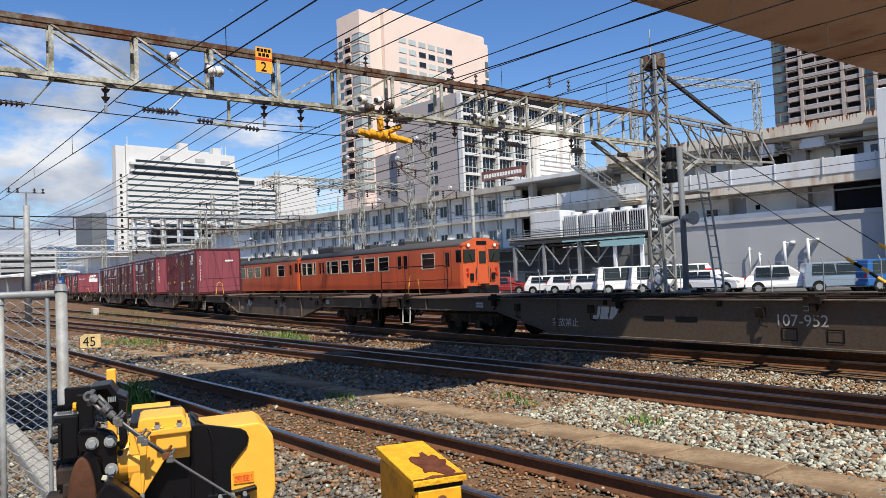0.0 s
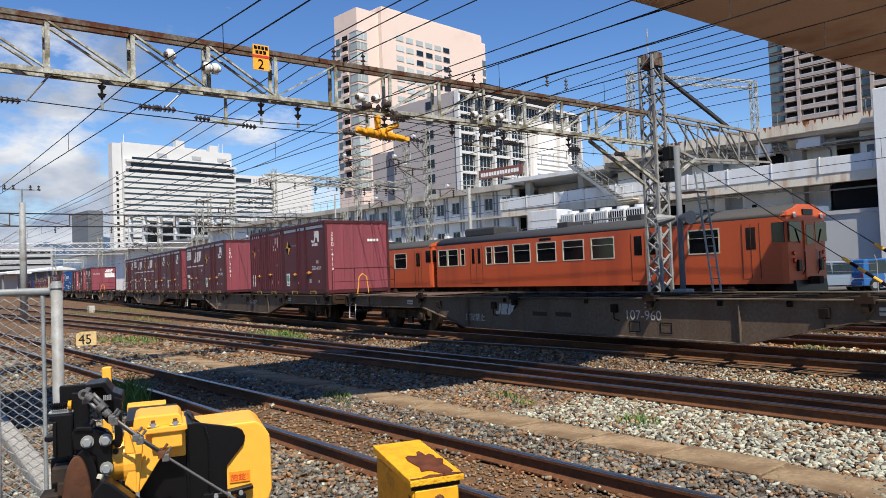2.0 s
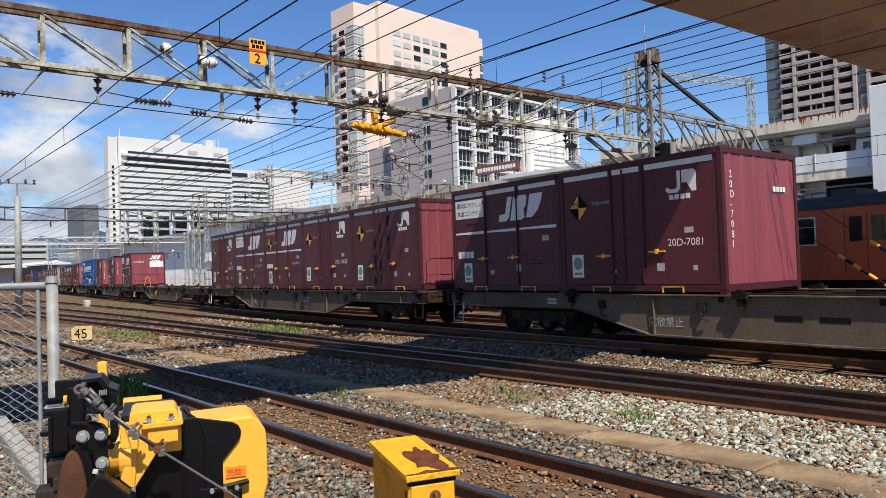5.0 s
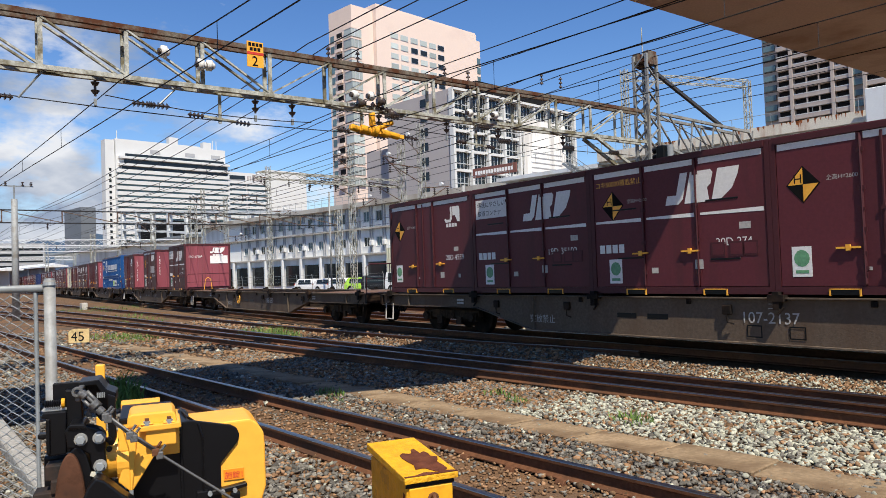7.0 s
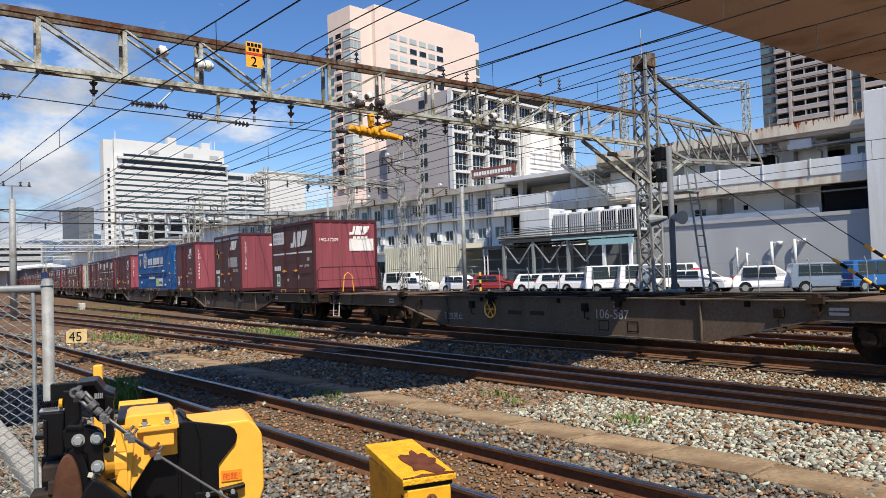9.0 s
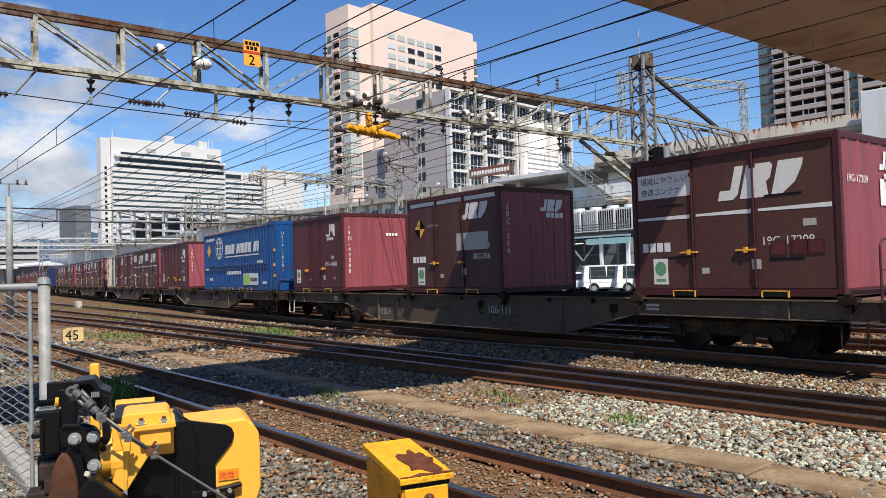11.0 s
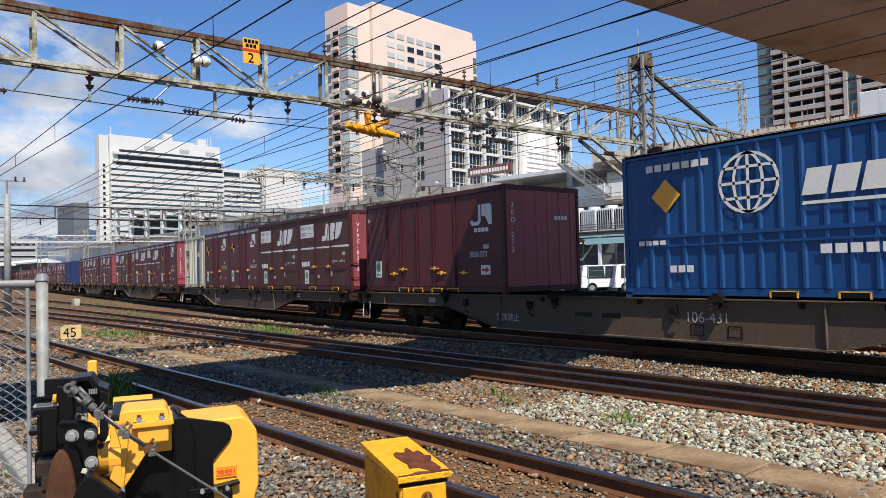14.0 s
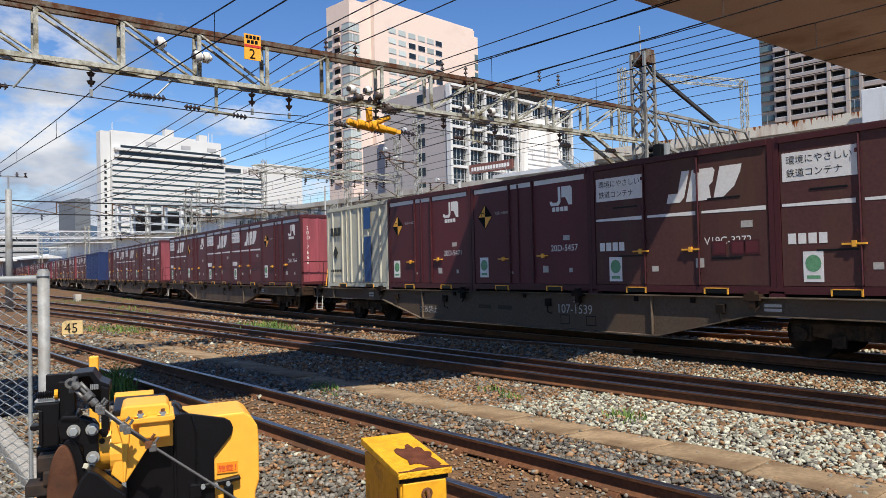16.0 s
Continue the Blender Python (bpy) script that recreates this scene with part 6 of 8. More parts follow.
def build_hotel():
    """Grey-tiled hotel with a glazed grid front."""
    t = empty("hotel_building", tower_axes(-112, 87), "grey tiled hotel with a glazed grid front", "building")
    part("wall", box(B(), -19, 0, -1, 0, 41.5, 37.4), M_GREY_TILE, t)
    part("grey_step", box(B(), -30, 3, -1, -19, 40, 29), M_GREY_TILE, t)
    part("roof_sign", box(B(), -6, 7, 37.4, 0.9, 30.5, 39.9), M_DARK, t, "dark roof band")
    part("roof_slab", box(B(), -0.2, -0.1, 37.0, 1.3, 41.6, 37.5), M_OFFICE, t, "pale roof edge")
    pane = mesh_of("window", box(B(), 0.02, 0, 0, 0.12, 4.6, 3.35), M_GLASS)
    post = mesh_of("glazing_bar", box(B(), 0.12, -0.06, 0, 0.22, 0.06, 3.35), M_ALU)
    rail = mesh_of("balcony_rail", box(B(), 0.5, 0.2, 0.95, 0.6, 4.5, 1.1), M_ALU)
    for k in range(3, 9):
        z = 1.8 + k * 3.95
        part("floor_band", box(B(), 0.02, 0, z + 3.36, 0.75, 41.5, z + 3.92), M_OFFICE, t, "pale floor band")
        for j in range(8):
            w = piece("window", pane, t, Matrix.Translation((0.0, 0.4 + j * 5.15, z)))
            for i in range(4):
                piece("glazing_bar", post, w, Matrix.Translation((0.0, 0.7 + i * 1.1, 0)))
            piece("balcony_rail", rail, w)
    for j in range(9):
        part("mullion", box(B(), 0.0, j * 5.15 - 0.3, 1.0, 1.1, j * 5.15 + 0.3, 37.0), M_OFFICE, t, "white vertical fin")
    for k in range(11):
        part("small_window", box(B(), -8.4, -0.1, 5 + k * 3.0, -6.4, 0.0, 6.6 + k * 3.0), M_GLASS, t)
    part("white_screen", box(B(), 1.2, 21, 19.5, 1.7, 36, 33.8), M_WHITE_WALL, t, "white screen wall")
    for k in range(6):
        part("screen_line", box(B(), 1.7, 23.2, 21.0 + k * 1.1, 1.76, 34.5, 21.25 + k * 1.1), M_GREY_WALL, t, "faint grey line")
    s = empty("roof_sign_board", STATION @ Matrix.Translation((-41.9, 8.0, 11.85)), "brown sign board with pale bars on the station roof", "sign")
    part("board", bevel(box(B(), 0, -0.1, 0, 6.3, 0.1, 1.05), 0.02, 1), M_SIGN_BROWN, s)
    part("sign_bars", bars_mark(B(), Matrix.Translation((0.35, -0.104, 0.30)) @ SIDE, 5.6, 0.42, 14), M_MARK, s)
    for x in (0.6, 3.1, 5.6):
        part("sign_leg", bar(B(), (x, 0.0, -1.7), (x, 0.0, 0.0), 0.1), M_GALV, s)


def build_office():
    t = empty("office_block", tower_axes(-364, 86.5), "wide white office block with dark window bands", "building")
    part("wall", box(B(), -5, -4.8, -1, 0, 53, 61), M_OFFICE, t)
    part("top_storey", box(B(), -5, -4.4, 61, -1, 52, 68.6), M_OFFICE, t)
    part("roof_step", box(B(), -5, -4.4, 68.6, -1.2, 38, 69.4), M_OFFICE, t)
    e = part("end_wall", box(B(), -6, -9.2, -1, -1, -4.9, 68.6), M_OFFICE, t)
    for k in range(20):
        part("end_window", box(B(), -1.0, -7.6, 3 + k * 2.67, -0.9, -6.5, 4.3 + k * 2.67), M_GLASS, e)
    for k in range(7, 20):
        z = 1.4 + k * 2.67
        part("window_band", box(B(), 0.0, -4.0, z, 0.3, 52.6, z + 0.95), M_GLASS_PALE, t, "thin dark window band")
        part("sill_band", box(B(), 0.0, -4.8, z + 0.96, 1.2, 53, z + 2.66), M_OFFICE, t, "white balcony band")
    part("dark_storey", box(B(), 0.0, -2.0, 54.9, 0.3, 52.4, 56.2), M_GLASS, t, "dark upper window band")
    part("balcony_band", box(B(), 0.0, -3.6, 56.4, 2.0, 53, 57.5), M_OFFICE, t, "white balcony band")
    part("dark_storey", box(B(), 0.0, -1.0, 57.6, 0.3, 52, 59.6), M_GLASS, t, "dark upper window band")
    part("balcony_band", box(B(), 0.0, -3.6, 59.8, 2.2, 53, 60.9), M_OFFICE, t, "white balcony band")
    part("dark_storey", box(B(), -1.0, 0.0, 61.1, -0.7, 51, 62.6), M_GLASS, t, "dark top window band")
    for y in (12, 30, 44):
        part("roof_panel", box(B(), -0.98, y, 63.6, -0.8, y + 5, 65.4), M_GREY_WALL, t)
    for y, h in ((22, 4.2), (40, 3.4)):
        part("roof_box", box(B(), -4.6, y, 68.6, -1.4, y + 4.5, 68.6 + h), M_OFFICE, t)
    for y in (-3, 46, 48):
        part("roof_mast", rod(B(), (-3, y, 68.6), (-3, y, 73.5), 0.2, 6), M_OFFICE, t)
    w = empty("office_wing", tower_axes(-364, 86.5) @ Matrix.Translation((-3, 53.2, 0)), "lower white office wing with window bands", "building")
    part("wall", box(B(), -10, 0, -1, 0, 25, 58), M_OFFICE, w)
    for k in range(7, 19):
        z = 2.6 + k * 2.67
        for y0, y1 in ((0.8, 11.6), (12.6, 24.2)):
            part("window_band", box(B(), 0.0, y0, z, 0.3, y1, z + 1.1), M_GLASS_PALE, w)
        part("sill_band", box(B(), 0.0, 0, z + 1.12, 0.9, 25, z + 2.66), M_OFFICE, w)
    part("top_louvre", box(B(), 0.0, 2, 54.2, 0.5, 11, 56.2), M_GLASS, w)
    for k in range(8):
        part("louvre_slat", box(B(), 0.0, 12.6 + k * 1.4, 54.0, 0.4, 13.3 + k * 1.4, 56.4), M_GREY_TILE, w)
    part("back_wing", box(B(), -12, 25.2, -1, -2, 52, 61), M_OFFICE, w, "plain pale end block")


def build_apartments():
    t = empty("apartment_block", Matrix.Translation((-117, 214, 0)) @ Matrix.Rotation(radians(6), 4, "Z"), "brown-grey apartment tower with balconies", "building")
    part("wall", box(B(), 0, 0, -1, 44, 16, 84), M_APART, t)
    for k in range(8, 26):
        z = 3 + k * 3.05
        for x0, x1 in ((4.6, 8.2), (9.4, 19.6), (20.8, 24.4), (28.6, 43.4)):
            part("balcony_slab", box(B(), x0, -1.5, z, x1, -0.02, z + 1.15), M_APART, t, "pale balcony front")
            # no real hollow: a dark sheet paints the shade above the balcony front
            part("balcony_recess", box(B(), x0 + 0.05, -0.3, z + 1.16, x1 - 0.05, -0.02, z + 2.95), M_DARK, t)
            part("balcony_rail", box(B(), x0, -1.52, z + 1.16, x1, -1.44, z + 1.42), M_ALU, t)
        part("bay_window", box(B(), 0.5, -0.8, z + 0.9, 3.9, -0.02, z + 2.5), M_GLASS_PALE, t)
        part("bay_window", box(B(), 24.9, -0.8, z + 0.9, 27.9, -0.02, z + 2.5), M_GLASS_PALE, t)
    for x in (8.3, 19.7, 24.5, 28.0, 43.5):
        part("party_wall", box(B(), x, -1.8, -1, x + 0.9, -0.02, 84), M_APART, t)
    for x in (12.8, 16.2, 33.4, 38.4):
        part("balcony_screen", box(B(), x, -1.4, -1, x + 0.25, -0.31, 84), M_APART, t)


def build_far_station():
    """Steel-framed end of the station far down the line, with roofs and a grey block."""
    f = empty("far_station_frame", STATION, "open concrete frame and roofs at the far end of the station", "building")
    def top(x):
        return 19.6 - (x + 178) * 0.082
    for i in range(11):
        x = -176 + i * 9
        part("frame_post", box(B(), x, 20, -0.5, x + 1.0, 21, top(x)), M_OFFICE, f)
    for k in (0.0, 2.6, 4.6):
        part("frame_beam", bar(B(), (-177, 20.5, top(-177) - k), (-84, 20.5, top(-84) - k), 0.9, 0.5), M_OFFICE, f)
    # dark sheet behind the posts paints the shade inside the frame
    part("frame_dark", prism(B(), [(-176, 0), (-176, 17.5), (-85, 10), (-85, 0)], "y", 24, 25), M_DARK, f, "near-black block for the shade inside the frame")
    part("shed_roof", prism(B(), [(-200, 9.6), (-120, 9.9), (-99, 9.4), (-99, 9.0), (-120, 9.4), (-200, 9.1)], "y", 9, 18), M_GALV, f, "pale shed roof")
    part("shed_wall", box(B(), -198, 11, -0.4, -98, 12, 9.3), M_WHITE_WALL, f)
    part("grey_block", box(B(), -212.5, 18, -0.5, -199, 22, 22.6), M_SLATE, f, "plain dark grey block")
    for k, (y, z) in enumerate(((6.0, 6.4), (14.0, 7.4), (-4.0, 5.8))):
        p = empty("platform_canopy", STATION @ Matrix.Translation((-330, y, -0.4)), "long pale platform canopy far down the line", "canopy", "far canopies")
        part("canopy_roof", prism(B(), [(-2.6, z), (0.0, z + 0.5), (2.6, z), (2.6, z - 0.35), (-2.6, z - 0.35)], "x", 0, 150), M_PARAPET, p)
        part("canopy_back", box(B(), 2, -0.1, 1.0, 148, 0.1, z - 0.36), M_GREY_TILE, p, "dim wall under the canopy")
        for i in range(15):
            part("canopy_post", box(B(), 4 + i * 10, -2.3, 0, 4.4 + i * 10, -1.9, z - 0.36), M_GALV, p)
    for x, y, w, d, z, mm in ((-520, 10, 40, 30, 22, M_GREY_TILE), (-610, 40, 50, 36, 31, M_OFFICE), (-480, 52, 26, 30, 26, M_GREY_WALL), (-700, -18, 40, 44, 30, M_GREY_TILE), (-820, 30, 60, 60, 46, M_OFFICE), (-560, -22, 30, 22, 18, M_WHITE_WALL)):
        b = empty("distant_building", STATION @ Matrix.Translation((x, y, -0.5)), "pale distant town building with window bands", "building", "distant buildings")
        part("wall", box(B(), 0, 0, 0, w, d, z), mm, b)
        for i in range(int(z / 3.4)):
            part("window_band", box(B(), w, 1.0, 1.6 + i * 3.4, w + 0.2, d - 1.0, 2.9 + i * 3.4), M_GLASS, b)
    h = B()
    ys = [0.0, 20, 34, 40, 52, 47, 60, 55, 43, 30, 22, 0]
    prism(h, [(60 + i * 62, z * 2.5) for i, z in enumerate(ys)], "x", -2400, -2300)
    tagged(part("far_hill", h, M_HILL), "wooded hill on the horizon, haze blue in its colour", "hill", kind="structure")


def build_far_gantries():
    g = None
    for k, (x, hgt) in enumerate(((-62, 6.9), (-110, 7.4), (-150, 8.2), (-195, 8.0))):
        g = empty("catenary_gantry", pose(x, 0, -0.27), "pale lattice gantry over the far tracks", "gantry", "far gantries")
        y0, y1 = -2.0 + 0.0 * k, 34
        if k == 0:
            for z in (7.45, 6.5):
                part("boom_chord", bar(B(), (0, y0, z), (0, y1, z), 0.09), M_CABLE, g, "dark boom chord")
            for i in range(9):
                y = y0 + i * 4.0
                part("boom_post", bar(B(), (0, y, 6.5), (0, y, 7.45), 0.08), M_GANTRY_RUST, g)
                part("boom_brace", bar(B(), (0, y, 7.4), (0, y + 4.0, 6.55), 0.06), M_GANTRY_RUST, g)
        else:
            part("boom", lattice(B(), (0, y0, hgt), (0, y1, hgt), 0.8, 1.2, 0.09, 0.06), M_PARAPET, g)
        for y in (y0, 21.5 if k else 20, y1):
            part("mast", lattice(B(), (0, y, 0), (0, y, hgt + 1.2), 0.5, 0.6, 0.07, 0.045), M_GANTRY, g)
        for y in (4, 9, 13, 17, 26):
            part("insulator", insulator(B(), (0, y, hgt - 0.45), (0, y, hgt - 0.9), 4, 0.1), M_INSULATOR, g)
    # bullet-train line gantry on the viaduct
    s = empty("catenary_gantry", STATION @ Matrix.Translation((-22.2, 8, 10.3)), "white lattice portal on the viaduct", "gantry", "far gantries")
    part("mast", lattice(B(), (0, 0, 0), (0, 0, 9.6), 0.5, 0.5, 0.08, 0.05), M_GANTRY, s)
    part("mast", lattice(B(), (9.0, 6, 0), (9.0, 6, 7.6), 0.5, 0.5, 0.08, 0.05), M_GANTRY, s)
    part("boom", lattice(B(), (0, 0, 8.9), (9.0, 6, 7.3), 0.6, 0.8, 0.08, 0.05), M_GANTRY, s)


build_station()
build_viaduct()
build_plant()
build_tower()
build_hotel()
build_office()
build_apartments()
build_far_station()
build_far_gantries()
# ---- railcar ----


def build_railcar():
    """Vermilion diesel railcar, its front end towards +x; origin under its middle on the rails."""
    L, W = 20.8, 2.8
    hx, hy = L / 2, W / 2
    c = empty("diesel_railcar", pose(0, 0, 0), "vermilion diesel railcar with a dark grey roof", "railcar", "cars of the railcar train")
    # side walls with window and door openings
    wins = [(-hx + (L - a), w) for a, w in ((4.0, 1.35), (9.0, 1.3), (10.75, 1.3), (12.5, 1.3), (14.2, 1.25), (15.7, 1.15), (16.35, 0.5), (18.55, 0.4), (19.7, 0.95), (20.62, 0.85))]
    doors = [(-hx + (L - 6.75), 1.35), (-hx + (L - 17.65), 1.0), (-hx + (L - 1.7), 0.65)]
    holes = [(x, 1.98, w, 0.92) for x, w in wins]
    for s in (-1, 1):
        y = -hy if s < 0 else hy - 0.08
        bm = wall_with_openings(B(), -hx, hx - 0.25, 0.80, 3.15, y, 0.08, holes)
        side = part("body_side", bm, M_ORANGE, c, "vermilion painted side")
        for x, w in wins:
            bm = B()
            yy = -hy - 0.012 if s < 0 else hy - 0.04
            for a0, b0, a1, b1 in ((x - 0.02, 1.96, x + w + 0.02, 2.008), (x - 0.02, 2.872, x + w + 0.02, 2.92), (x - 0.02, 2.008, x + 0.032, 2.872), (x + w - 0.032, 2.008, x + w + 0.02, 2.872), (x + 0.032, 2.57, x + w - 0.032, 2.588)):
                box(bm, a0, yy, b0, a1, yy + 0.05, b1)
            f = part("window", bm, M_CREAM, c, "pale window frame")
            part("pane", box(B(), x + 0.04, -hy + 0.03 if s < 0 else hy - 0.05, 2.0, x + w - 0.04, -hy + 0.04 if s < 0 else hy - 0.04, 2.88), M_TRAIN_GLASS, f)
        for x, w in doors:
            d = part("door", box(B(), x, -hy - 0.01 if s < 0 else hy, 1.0, x + w, -hy - 0.002 if s < 0 else hy + 0.01, 2.98), M_ORANGE, c, "vermilion sliding door")
            bm = B()
            for k in range(2 if w > 0.9 else 1):
                ww = w / (2 if w > 0.9 else 1)
                box(bm, x + k * ww + 0.14, -hy - 0.016 if s < 0 else hy + 0.008, 2.05, x + (k + 1) * ww - 0.14, -hy - 0.008 if s < 0 else hy + 0.016, 2.85)
            part("door_glass", bm, M_TRAIN_GLASS, d)
            bm = B()
            for e in (x - 0.025, x + w, x + w / 2 - 0.01):
                box(bm, e, -hy - 0.018 if s < 0 else hy, 1.0, e + 0.022, -hy - 0.0 if s < 0 else hy + 0.018, 2.98)
            part("door_edge", bm, M_RAIL_SIDE, d)
    part("floor", box(B(), -hx, -hy + 0.09, 0.95, hx - 0.3, hy - 0.09, 1.1), M_ROOF_GREY, c)
    prof = [(-hy + 0.002, 3.14), (-hy + 0.05, 3.3), (-hy + 0.3, 3.5), (-0.6, 3.62), (0.6, 3.62), (hy - 0.3, 3.5), (hy - 0.05, 3.3), (hy - 0.002, 3.14)]
    part("roof", prism(B(), prof, "x", -hx, hx - 0.12), M_ROOF_GREY, c, "dark grey arched roof", True)
    # cab end
    bm = B()
    prism(bm, [(hx - 0.25, -hy + 0.002), (hx - 0.06, -hy + 0.08), (hx, -0.5), (hx, 0.5), (hx - 0.06, hy - 0.08), (hx - 0.25, hy - 0.002)], "z", 0.80, 3.2)
    front = part("cab_front", bm, M_ORANGE, c, "vermilion cab front")
    part("cab_brow", prism(B(), [(-hy + 0.01, 3.18), (-hy + 0.06, 3.32), (-0.75, 3.48), (-0.5, 3.60), (0.5, 3.60), (0.75, 3.48), (hy - 0.06, 3.32), (hy - 0.01, 3.18)], "x", hx - 0.2, hx - 0.02), M_ORANGE, c, "vermilion brow over the cab")
    for y0, y1 in ((-1.3, -0.5), (0.5, 1.3)):
        part("windscreen", box(B(), hx - 0.02, y0 + 0.0, 2.26, hx + 0.012, y1 + 0.02, 2.96), M_TRAIN_GLASS, front, "dark windscreen")
    part("windscreen", box(B(), hx - 0.58, -hy - 0.006, 2.26, hx - 0.14, -hy + 0.08, 2.96), M_TRAIN_GLASS, front)
    d = part("gangway_door", box(B(), hx, -0.36, 1.0, hx + 0.05, 0.36, 3.0), M_ORANGE, front, "narrow front door")
    part("door_glass", box(B(), hx + 0.051, -0.25, 2.15, hx + 0.06, 0.25, 2.85), M_TRAIN_GLASS, d)
    part("destination_box", box(B(), hx - 0.02, -0.35, 3.22, hx + 0.03, 0.35, 3.42), M_BLACK, front, "dark destination box")
    for y in (-0.95, 0.95):
        part("headlight", rod(B(), (hx - 0.05, y, 3.2), (hx + 0.05, y, 3.2), 0.10, 14), M_PORCELAIN, front, "round headlight")
        part("tail_light", rod(B(), (hx - 0.02, y * 1.1, 1.6), (hx + 0.05, y * 1.1, 1.6), 0.08, 12), M_RED_LIGHT, front, "red tail lamp")
        part("lamp_ring", ring(B(), (hx + 0.02, y, 3.2), "x", 0.115, 0.022, 18, 6), M_ORANGE, front, "vermilion lamp ring")
        part("tail_light", rod(B(), (hx - 0.02, y * 1.1, 1.86), (hx + 0.04, y * 1.1, 1.86), 0.07, 12), M_RED_LIGHT, front, "red tail lamp")
        part("jumper_socket", bevel(box(B(), hx - 0.01, y * 0.82 - 0.11, 1.22, hx + 0.09, y * 0.82 + 0.11, 1.62), 0.02, 1), M_BLACK, front, "dark jumper socket")
        part("grab_rail", tube(B(), [(hx, y * 0.46, 1.35), (hx + 0.07, y * 0.46, 1.4), (hx + 0.07, y * 0.46, 1.95), (hx, y * 0.46, 2.0)], 0.016, 6), M_GALV, front)
        part("wiper", bar(B(), (hx + 0.025, y * 0.7, 2.22), (hx + 0.03, y * 0.95, 2.7), 0.025), M_BLACK, front)
        bm = tube(B(), [(hx + 0.02, y * 0.55, 1.1), (hx + 0.12, y * 0.55, 1.3), (hx + 0.12, y * 0.55, 1.9)], 0.02, 6)
        part("jumper_cable", bm, M_BLACK, front)
    part("cowcatcher", prism(B(), [(hx - 0.5, 0.25), (hx + 0.1, 0.25), (hx + 0.05, 0.9), (hx - 0.5, 0.95)], "y", -1.1, 1.1), M_BLACK, c)
    part("coupler", box(B(), hx - 0.1, -0.15, 0.75, hx + 0.4, 0.15, 1.02), M_WAGON_DARK, c)
    for x in (-7.5, 7.3):
        build_bogie(c, x)
    for x, w in ((-4.6, 1.6), (-2.4, 2.6), (1.0, 2.0), (3.5, 1.4)):
        part("engine_box", bevel(box(B(), x, -1.2, 0.35, x + w, 1.2, 0.94), 0.03, 1), M_WAGON_DARK, c, "dark underfloor box")
    part("underfloor_tank", box(B(), -9.9, -0.7, 0.30, 9.9, 0.7, 0.94), M_WAGON_DARK, c, "dark underfloor equipment")
    part("destination_panel", box(B(), -1.9, -hy - 0.012, 2.98, -1.1, -hy - 0.002, 3.10), M_BLACK, c, "small dark destination panel")
    for x, w in ((-8.4, 2.6), (3.0, 0.8), (-1.2, 0.7)):
        part("roof_unit", bevel(box(B(), x, -0.85, 3.5, x + w, 0.85, 4.0 if w > 1 else 3.82), 0.12 if w > 1 else 0.05, 3), M_ROOF_GREY, c, "dark roof unit")
    bm = B()
    for y in (-0.6, -0.35):
        tube(bm, [(-0.2, y, 3.78), (2.6, y, 3.78)], 0.03, 6)
    for x in (0.2, 1.2, 2.2):
        rod(bm, (x, -0.5, 3.6), (x, -0.5, 3.78), 0.02, 6)
    part("roof_pipe", bm, M_GALV, c)
    return c


def railcar_pose(k, t):
    # front corner: speeds up a little on the way
    x = -31.7 + 9.05 * t + 0.14 * t * t - 10.4 - k * 21.3
    return pose(x, DMU_Y, -0.05)


def build_railcars():
    base = build_railcar()
    for k in range(2):
        c = base if k == 0 else copy_thing(base, pose(0, 0, 0))
        c.matrix_basis = railcar_pose(k, 0)
        MOVING.append((c, lambda t, k=k: railcar_pose(k, t)))


build_railcars()

# ---- parked cars ----


